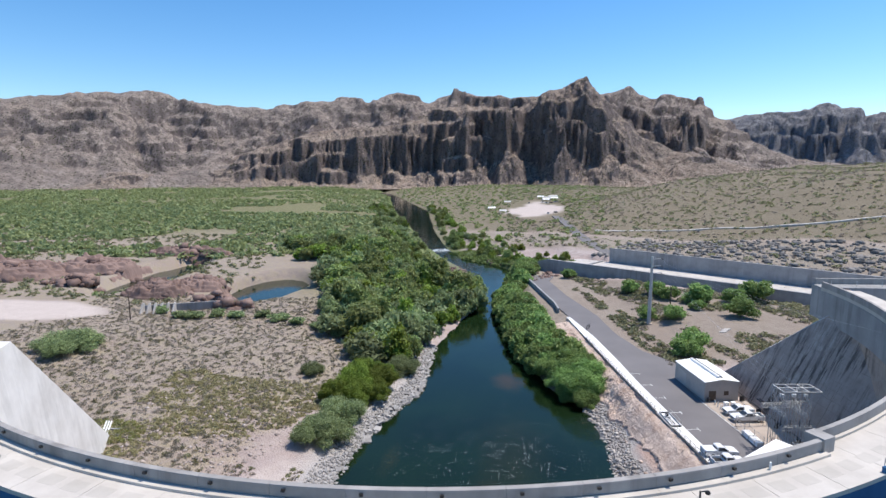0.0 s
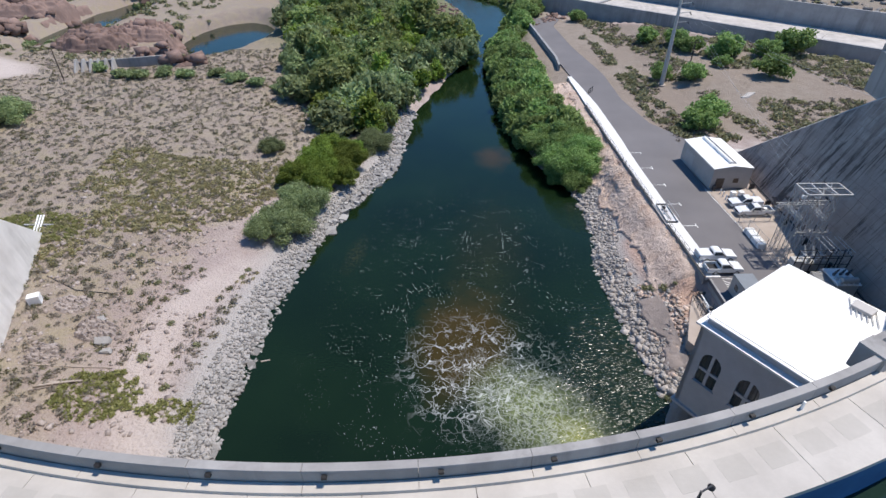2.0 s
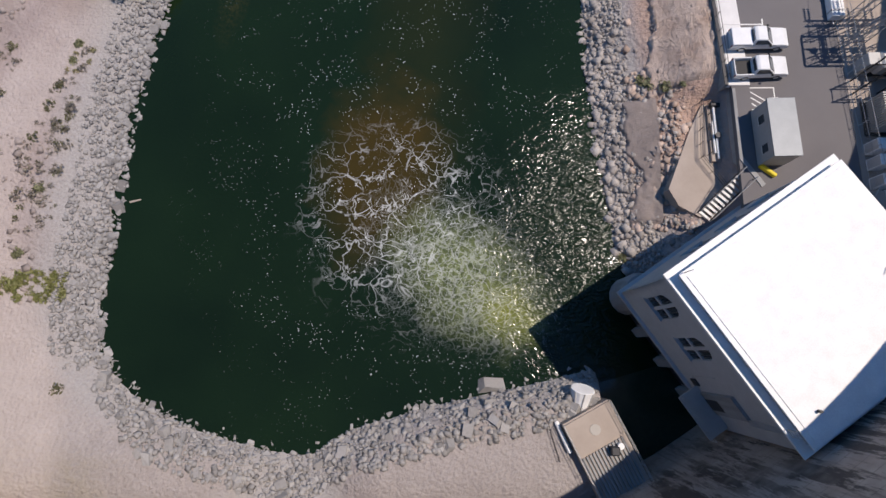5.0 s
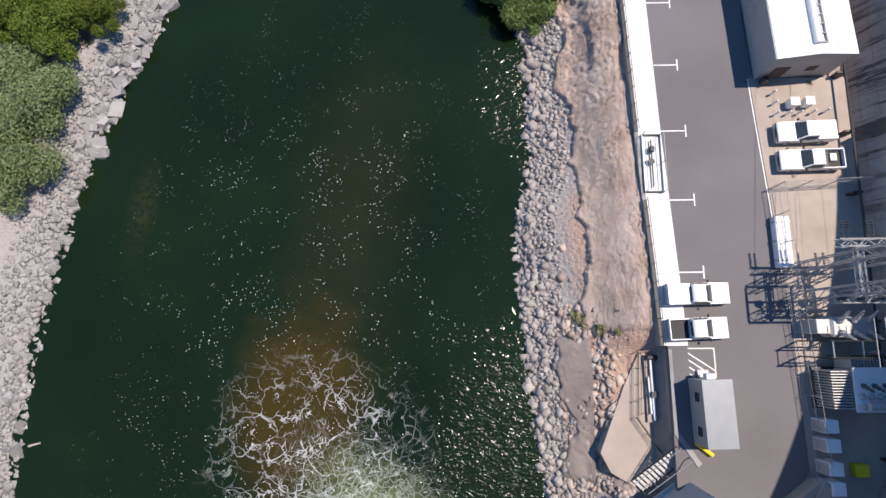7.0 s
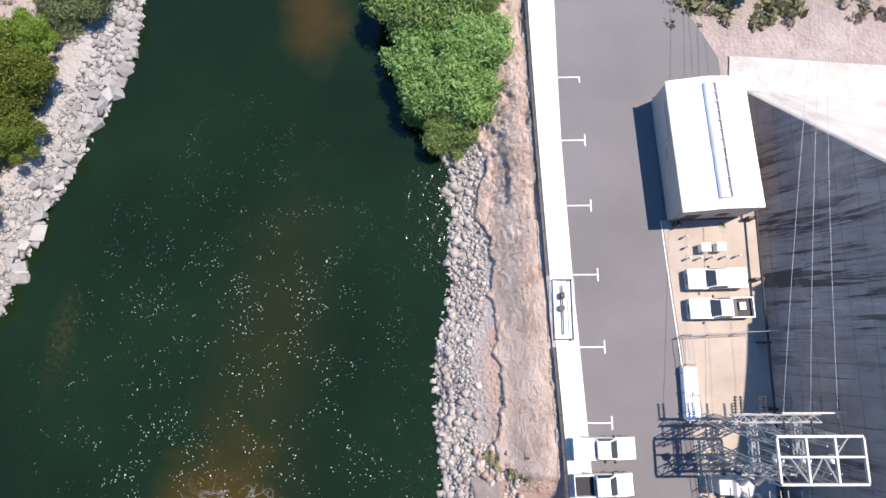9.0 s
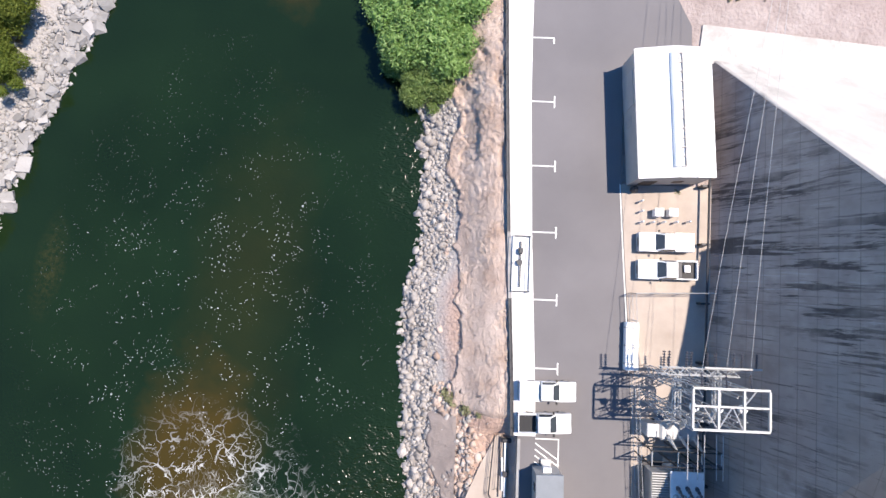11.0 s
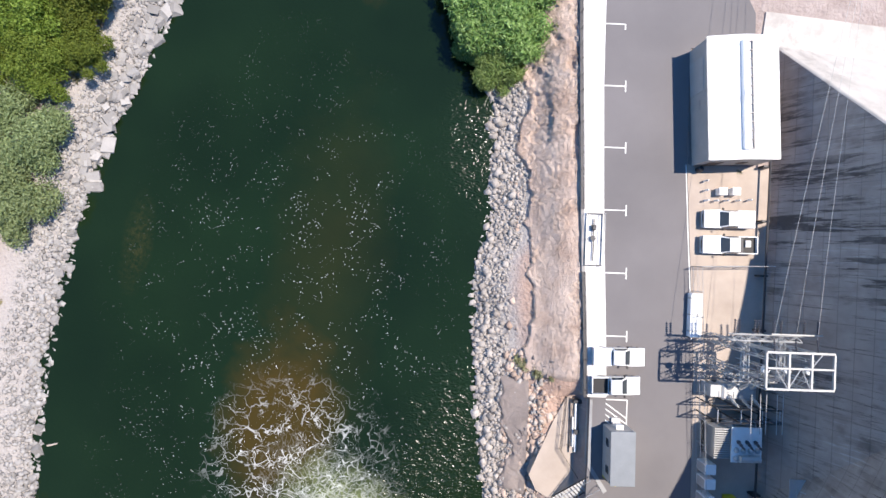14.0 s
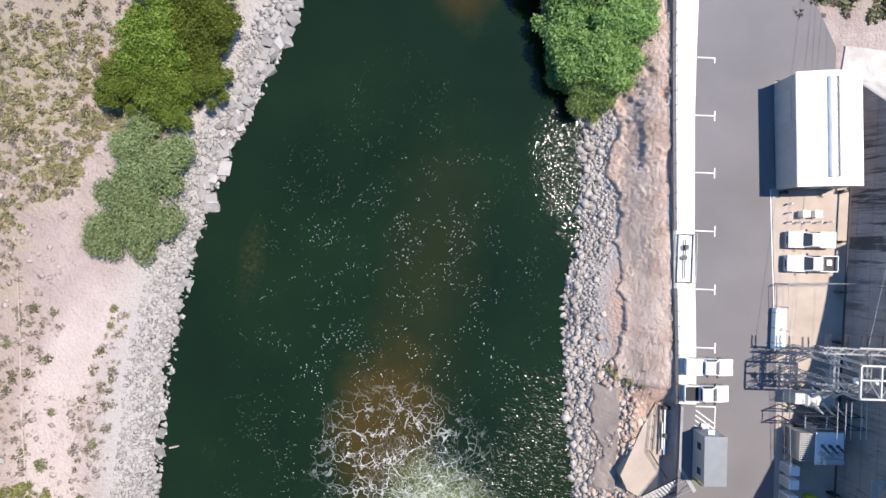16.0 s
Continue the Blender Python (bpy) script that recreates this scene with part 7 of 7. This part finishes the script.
# ---------------------------------------------------------------- lines and poles
pylon = empty("steel_pole", label="tall grey tapered steel transmission pole with arms", category="utility pole")
PX, PY = 64.5, 163.0
PZ = float(height(PX, PY))
part("shaft", rod((PX, PY, PZ - 0.3), (PX, PY, PZ + 21.5), 0.62, 0.34, 12), M_STEEL, pylon)
part("footing", lathe([(1.1, -0.4), (1.1, 0.35)], 14, None, Vector((PX, PY, PZ))), M_TAN, pylon)
for k, z in enumerate((20.6, 18.4, 16.2)):
    arm = part("arm", rod((PX, PY, PZ + z), (PX + 2.6, PY - 0.6, PZ + z + 0.4), 0.14, 0.08, 6), M_STEEL, pylon)
    insulator(pylon, (PX + 2.6, PY - 0.6, PZ + z + 0.4), (PX + 2.5, PY - 1.9, PZ + z + 0.1), 7, 0.14)


def wire(parent, a, b, sag, r=0.016, n=14, name="wire"):
    a, b = Vector(a), Vector(b)
    cu = bpy.data.curves.new(name, "CURVE")
    cu.dimensions, cu.bevel_depth, cu.bevel_resolution = "3D", r, 0
    sp = cu.splines.new("POLY")
    sp.points.add(n)
    for i in range(n + 1):
        p = a.lerp(b, i / n)
        sp.points[i].co = (p.x, p.y, p.z - sag * 4 * (i / n) * (1 - i / n), 1)
    cu.materials.append(M_STEEL)
    ob = new(name, cu)
    ob.parent = parent
    return ob


for k, x in enumerate((56.6, 58.6, 60.6)):
    line = empty("power_line", label="thin bare overhead conductor", category="power line", group="overhead conductors")
    wire(line, (x + 0.6, 88.6, 18.3), (PX + 2.5, PY - 1.9, PZ + 20.7 - k * 2.2), 1.4)
for k, x in enumerate((66.5, 69.5)):
    line = empty("power_line", label="thin bare overhead conductor", category="power line", group="overhead conductors")
    wire(line, (x, 58, 33.0), (PX + 2.5, PY + 0.5, PZ + 20.0 - k * 2.0), 2.0)


def wood_pole(x, y, h, label, arm=1.2, sink=0.3):
    z = float(height(x, y))
    t = empty("wood_pole", label=label, category="utility pole", group="wooden poles")
    part("shaft", rod((x, y, z - sink), (x, y, z + h), 0.19, 0.13, 8), M_WOOD, t)
    if arm:
        part("crossarm", box(x - arm, x + arm, y - 0.07, y + 0.07, z + h - 0.9, z + h - 0.72), M_WOOD, t)
        for s in (-0.9, 0.9):
            part("insulator", lathe([(0.05, 0), (0.09, 0.1), (0.05, 0.25)], 6, None, Vector((x + s * arm, y, z + h - 0.72))), M_INS, t)
    return t


wood_pole(72.6, 167, 9.5, "weathered wooden pole beside the road")
wood_pole(147, 470, 14, "weathered wooden pole near the gravel yard")
wood_pole(-103.5, 172.4, 9.0, "dark wooden post on the dry flat", 0)
for x, y in ((404, 690), (409, 694), (416, 700), (420, 704), (428, 700), (434, 700), (505, 720), (515, 722), (498, 640)):
    wood_pole(x, y, 22, "dark wooden pole on the hilltop", 1.6)


# ---------------------------------------------------------------- crest fittings
def crest_lamp(th):
    t = empty("crest_lamp", Matrix.Translation(arc_pt(79.0, th, CREST)) @ Matrix.Rotation(radians(th), 4, "Z"), label="dark lamp post with a short arm on the dam crest", category="lamp", group="crest lamps")
    part("base", box(-0.16, 0.16, -0.16, 0.16, 0, 0.08), M_DARKST, t)
    part("post", rod((0, 0, 0.08), (0, 0.05, 2.1), 0.075, 0.06, 8), M_DARKST, t)
    part("arm", rod((0, 0.05, 2.05), (0.75, 0.3, 1.85), 0.045, None, 6), M_DARKST, t)
    part("lamp_head", lathe([(0.06, 0.12), (0.17, 0.0), (0.15, -0.12)], 10, None, Vector((0.78, 0.3, 1.75))), M_BLACK, t)


for th in (12.7, -24, 44):
    crest_lamp(th)
for th in (11.6, 25.8):
    t = empty("access_ladder", Matrix.Translation(arc_pt(79.1, th, CREST)) @ Matrix.Rotation(radians(th), 4, "Z"), label="pale steel ladder hoops over the upstream edge", category="ladder", group="crest ladders")
    for x in (-0.3, 0.3):
        part("hoop", rod((x, 0.25, 0), (x, 0.2, 1.05), 0.03, None, 6), M_STEEL, t)
        part("hoop", rod((x, 0.2, 1.05), (x, -0.35, 0.95), 0.03, None, 6), M_STEEL, t)
        part("hoop", rod((x, -0.35, 0.95), (x, -0.35, -3.0), 0.03, None, 6), M_STEEL, t)
    for k in range(9):
        part("rung", rod((-0.3, -0.35, 0.6 - k * 0.38), (0.3, -0.35, 0.6 - k * 0.38), 0.018, None, 5), M_STEEL, t)
    part("blue_box", box(-0.7, -0.36, -0.1, 0.2, 0, 0.45), M_BLUE, t, "blue metal box", 0.02)

# ---------------------------------------------------------------- valve house beside the pool
vh = empty("valve_house", label="tan concrete valve house with a ribbed deck and white jet valve", category="valve house")
VA, VB, VC, VD = (26.0, 47.0), (30.3, 49.3), (33.8, 42.2), (29.6, 39.6)
part("body", prism([VA, VB, VC, VD], -1.0, 5.4), M_TAN, vh)
la = lambda p, q, s: (p[0] + (q[0] - p[0]) * s, p[1] + (q[1] - p[1]) * s)
part("deck", prism([la(VA, VD, 0.02), la(VB, VC, 0.02), la(VB, VC, 0.40), la(VA, VD, 0.40)], 5.404, 5.6), M_TAN, vh, "tan deck slab")
part("manhole", lathe([(0.5, 0), (0.5, 0.05)], 16, None, Vector((29.0, 46.6, 5.604))), M_PATCH, vh)
for k in range(13):
    a, b = 0.05 + k * 0.07, 0.085 + k * 0.07
    p0, p1 = la(VA, VB, a), la(VA, VB, b)
    dx, dy = VD[0] - VA[0], VD[1] - VA[1]
    part("grating_beam", prism([(p0[0] + dx * 0.42, p0[1] + dy * 0.42), (p1[0] + dx * 0.42, p1[1] + dy * 0.42), (p1[0] + dx * 0.98, p1[1] + dy * 0.98), (p0[0] + dx * 0.98, p0[1] + dy * 0.98)], 5.404, 5.58), M_GREYC, vh)
for sgn, (p, q) in ((1, (VB, VC)), (-1, (VA, VD))):
    for z in (5.95, 6.5):
        part("rail", rod((*p, z), (*q, z), 0.03), M_STEEL, vh)
    for k in range(6):
        c = la(p, q, k / 5)
        part("post", rod((*c, 5.4), (*c, 6.5), 0.03), M_STEEL, vh)
part("jet_valve", lathe([(0.75, 0.0), (0.8, 0.3), (0.95, 1.2), (1.15, 2.2), (1.05, 2.25)], 16, None, Vector((28.0, 48.2, 3.6)), Euler((-1.15, 0, -0.15)).to_matrix()), M_WHITE, vh, "white flared jet valve")
for k in range(8):
    w = 2 * math.pi * k / 8
    e = Euler((-1.15, 0, -0.15)).to_matrix()
    part("valve_rib", rod(Vector((28.0, 48.2, 3.6)) + e @ Vector((0.82 * math.cos(w), 0.82 * math.sin(w), 0.3)), Vector((28.0, 48.2, 3.6)) + e @ Vector((1.17 * math.cos(w), 1.17 * math.sin(w), 2.2)), 0.06), M_STEEL, vh)
part("hoist", box(30.2, 31.0, 44.4, 45.2, 5.6, 6.3), M_DARKST, vh, "dark hoist motor", 0.1)
part("hoist_cap", lathe([(0.3, 0), (0.3, 0.4)], 10, None, Vector((31.2, 45.2, 5.6))), M_WHITE, vh)
part("bypass_pipe", rod((25.6, 47.2, 4.6), (26.8, 44.4, 4.6), 0.22, None, 10), M_WHITE, vh, "white bypass pipe")
part("platform", prism([(24.6, 47.8), (25.9, 47.0), (27.2, 43.4), (25.8, 43.6)], 3.6, 3.8), M_DARKST, vh)
railing("handrail", [(24.6, 47.8, 3.8), (25.8, 43.6, 3.8)], "dark platform handrail beside the valve house", 1.0, 1.0, M_DARKST)
tail = part("tailrace_water", prism([(30.5, 40.2), (46, 44), (46, 58), (37, 58), (30.5, 50)], WATER - 0.4, WATER - 0.012), M_LAKE)
tagged(tail, "black shaded tailrace water beneath the powerhouse", "water", kind="structure")

# ---------------------------------------------------------------- bits on the west bank and far off
wbx = part("white_cabinet", box(-0.8, 0.8, -0.6, 0.6, 0, 1.5), M_WHITE, None, "", 0.06)
wbx.matrix_basis = Matrix.Translation((-53.8, 77.8, float(height(-53.8, 77.8)))) @ Matrix.Rotation(0.4, 4, "Z")
tagged(wbx, "white metal cabinet on the stony slope", "cabinet")


def ground_rod(name, pts, r, material, label, category, lift=0.1):
    t = empty(name, label=label, category=category)
    q = [Vector((x, y, float(height(x, y)) + lift)) for x, y in pts]
    for a, b in zip(q, q[1:]):
        part("length", rod(a, b, r, None, 6), material, t)
    return t


ground_rod("old_pipe", [(-38.2, 93), (-37.4, 84), (-37.0, 74), (-36.2, 66)], 0.09, M_TAN, "long pale pipe lying on the slope", "pipe")
ground_rod("old_pipe", [(-62, 95), (-54, 93), (-46, 90)], 0.09, M_TAN, "pale pipe lying across the slope", "pipe")
ground_rod("old_pipe", [(-48, 66.5), (-42, 66.2), (-37.5, 66.4)], 0.08, M_TAN, "thin pale pipe near the dam", "pipe")
ground_rod("old_cable", [(-56, 84), (-50, 81), (-44, 80.5)], 0.07, M_DARKST, "dark cable lying on the slope", "cable")
for k in range(5):
    ground_rod("plank", [(-45.5 + k * 0.5, 62.2 + 0.3 * k), (-41.5 + k * 0.4, 63.6 + 0.1 * k)], 0.13, M_WOOD if k % 2 else M_TAN, "weathered timber in a heap by the dam", "timber", 0.15 + 0.1 * (k % 3))
chan = empty("pipe_rack", label="white pipes in a rack at the concrete slope's foot", category="pipes")
for k in range(3):
    part("pipe", rod((-66.0 + k * 0.5, 99.2, 6.2), (-63.2 + k * 0.5, 92.2, 5.6), 0.14, None, 8), M_WHITE, chan)
part("saddle", box(-67, -62, 96.4, 96.8, 4.0, 6.0), M_GREYC, chan)
log = part("driftwood", rod((-19.8, 70.0, WATER + 0.04), (-18.6, 70.3, WATER + 0.04), 0.13, 0.1, 7), M_TAN)
tagged(log, "pale log afloat near the riprap", "log")
weir = empty("old_weir", label="pale concrete weir with sloping buttresses", category="weir")
for k in range(6):
    x, y = -104.5 + k * 1.9, 178.8 + k * 0.6
    z = float(height(x, y))
    part("buttress", solid([(x, y, z - 0.5), (x + 0.5, y, z - 0.5), (x + 0.5, y + 3.4, z - 0.5), (x, y + 3.4, z - 0.5), (x, y + 2.6, z + 3.2), (x + 0.5, y + 2.6, z + 3.2), (x + 0.5, y + 3.4, z + 3.2), (x, y + 3.4, z + 3.2)],
                          [(0, 3, 2, 1), (4, 5, 6, 7), (0, 1, 5, 4), (1, 2, 6, 5), (2, 3, 7, 6), (3, 0, 4, 7)]), M_PALE, weir)
z = float(height(-96, 183))
part("wall", prism([(-105, 182.6), (-82, 189.6), (-82.2, 190.2), (-105.2, 183.2)], z - 1.5, z + 2.4), M_PARA, weir)


def ribbon(name, pts, w, material, label, lift=0.12, n=40):
    """A road laid on the land."""
    P = np.array(pts, float)
    t = np.concatenate([[0], np.cumsum(np.linalg.norm(np.diff(P, axis=0), axis=1))])
    s = np.linspace(0, t[-1], n)
    x, y = np.interp(s, t, P[:, 0]), np.interp(s, t, P[:, 1])
    dx, dy = np.gradient(x), np.gradient(y)
    ln = np.hypot(dx, dy)
    nx, ny = -dy / ln * w / 2, dx / ln * w / 2
    z = np.maximum(height(x, y), np.maximum(height(x + nx, y + ny), height(x - nx, y - ny))) + lift
    V, F = [], []
    for i in range(n):
        V += [(x[i] - nx[i], y[i] - ny[i], z[i]), (x[i] + nx[i], y[i] + ny[i], z[i]), (x[i] + nx[i], y[i] + ny[i], z[i] - 1.2), (x[i] - nx[i], y[i] - ny[i], z[i] - 1.2)]
    for i in range(n - 1):
        a, b = 4 * i, 4 * i + 4
        F += [(a, b, b + 1, a + 1), (a + 1, b + 1, b + 2, a + 2), (a, a + 3, b + 3, b)]
    return tagged(raw(name, V, F, material), label, "road", kind="structure")


ribbon("hill_road", [(113, 396), (150, 374), (200, 342), (258, 305), (330, 262), (420, 210)], 4.5, M_PALE, "pale dirt road cut across the hillside")
ribbon("gravel_road", [(93, 287), (93, 315), (94, 346), (97, 385), (102, 440), (105, 500)], 7.0, M_ASPH, "grey road up to the gravel yard", 0.15)
for k, (x, y, w, l) in enumerate(((134, 700, 9, 6), (140, 728, 12, 6), (148, 716, 10, 6), (152, 744, 12, 6), (136, 752, 9, 6), (66, 590, 8, 5), (58, 640, 9, 6), (84, 700, 9, 6))):
    z = float(height(x, y))
    r = empty("picnic_shelter", label="low shelter with a pale blue-grey roof", category="shelter", group="far shelters")
    for sx in (-1, 1):
        for sy in (-1, 1):
            part("post", rod((x + sx * w * 0.45, y + sy * l * 0.45, z - 0.3), (x + sx * w * 0.45, y + sy * l * 0.45, z + 3), 0.15), M_STEEL, r)
    part("roof", solid([(x - w / 2, y - l / 2, z + 3), (x + w / 2, y - l / 2, z + 3), (x + w / 2, y + l / 2, z + 3), (x - w / 2, y + l / 2, z + 3), (x - w / 2, y, z + 4.6), (x + w / 2, y, z + 4.6)], [(0, 3, 2, 1), (0, 1, 5, 4), (2, 3, 4, 5), (0, 4, 3), (1, 2, 5)]), M_STEEL if k % 2 else M_WHITE, r)


def far_car(x, y, a, material, label):
    t = empty("parked_car", Matrix.Translation((x, y, float(height(x, y)))) @ Matrix.Rotation(a, 4, "Z"), label=label, category="car", group="far parked cars")
    part("body", box(-2.3, 2.3, -0.9, 0.9, 0.35, 1.0), material, t, "", 0.12)
    part("cabin", solid([(-1.7, -0.8, 1.0), (1.2, -0.8, 1.0), (1.2, 0.8, 1.0), (-1.7, 0.8, 1.0), (-1.3, -0.65, 1.6), (0.5, -0.65, 1.6), (0.5, 0.65, 1.6), (-1.3, 0.65, 1.6)], [(0, 3, 2, 1), (4, 5, 6, 7), (0, 1, 5, 4), (1, 2, 6, 5), (2, 3, 7, 6), (3, 0, 4, 7)]), M_GLASS, t)
    for sx in (-1.4, 1.4):
        for sy in (-0.8, 0.8):
            part("wheel", rod((sx, sy - 0.1, 0.33), (sx, sy + 0.1, 0.33), 0.33, None, 10), M_RUBBER, t)


for k, (x, y) in enumerate(((130, 672), (136, 676), (142, 680), (128, 690), (146, 690), (112, 700), (104, 530), (112, 534))):
    far_car(x, y, 0.3 * k, (M_CARW, M_DARKST, M_STEEL)[k % 3], ("white car parked on the gravel", "dark car parked on the gravel", "grey car parked on the gravel")[k % 3])
# steps and rails up the dry slope beside the yard
st = empty("slope_steps", label="pale concrete steps up the dry slope", category="steps")
for k in range(6):
    x, y = 81.0 + k * 0.55, 150.4 + k * 0.5
    part("step", box(x - 0.9, x + 0.9, y - 0.3, y + 0.3, float(height(x, y)) - 0.2, float(height(x, y)) + 0.14), M_PALE, st)
# access platforms on the stained face
tower = empty("stair_tower", label="grey steel stair platforms against the stained concrete", category="stair tower")
for k in range(5):
    z = 12 + k * 3.6
    xw = 60.9 + (z - 3) * 0.448
    y0 = 72.0
    part("platform", box(xw - 1.6, xw + 0.4, y0 - 1.4, y0 + 1.4, z, z + 0.12), M_STEEL, tower)
    for y in (y0 - 1.35, y0 + 1.35):
        part("post", rod((xw - 1.55, y, z), (xw - 1.55, y, z + 1.1), 0.04), M_STEEL, tower)
    part("rail", rod((xw - 1.55, y0 - 1.35, z + 1.1), (xw - 1.55, y0 + 1.35, z + 1.1), 0.04), M_STEEL, tower)
    if k < 4:
        for sy in (-0.35, 0.35):
            part("ladder_side", rod((xw - 0.9, y0 + sy, z), (xw + 0.7, y0 + sy, z + 3.6), 0.04), M_STEEL, tower)
        for j in range(9):
            part("rung", rod((xw - 0.9 + 0.178 * j, y0 - 0.35, z + 0.4 * j + 0.1), (xw - 0.9 + 0.178 * j, y0 + 0.35, z + 0.4 * j + 0.1), 0.022, None, 4), M_STEEL, tower)
pipe = empty("face_pipe", label="thin dark pipe along the foot of the stained face", category="pipe")
part("length", rod((62.0, 68, LOT + 1.2), (62.6, 118, LOT + 1.2), 0.12, None, 8), M_DARKST, pipe)
for y in range(70, 118, 6):
    part("bracket", box(61.8, 62.7, y - 0.1, y + 0.1, LOT, LOT + 1.1), M_DARKST, pipe)
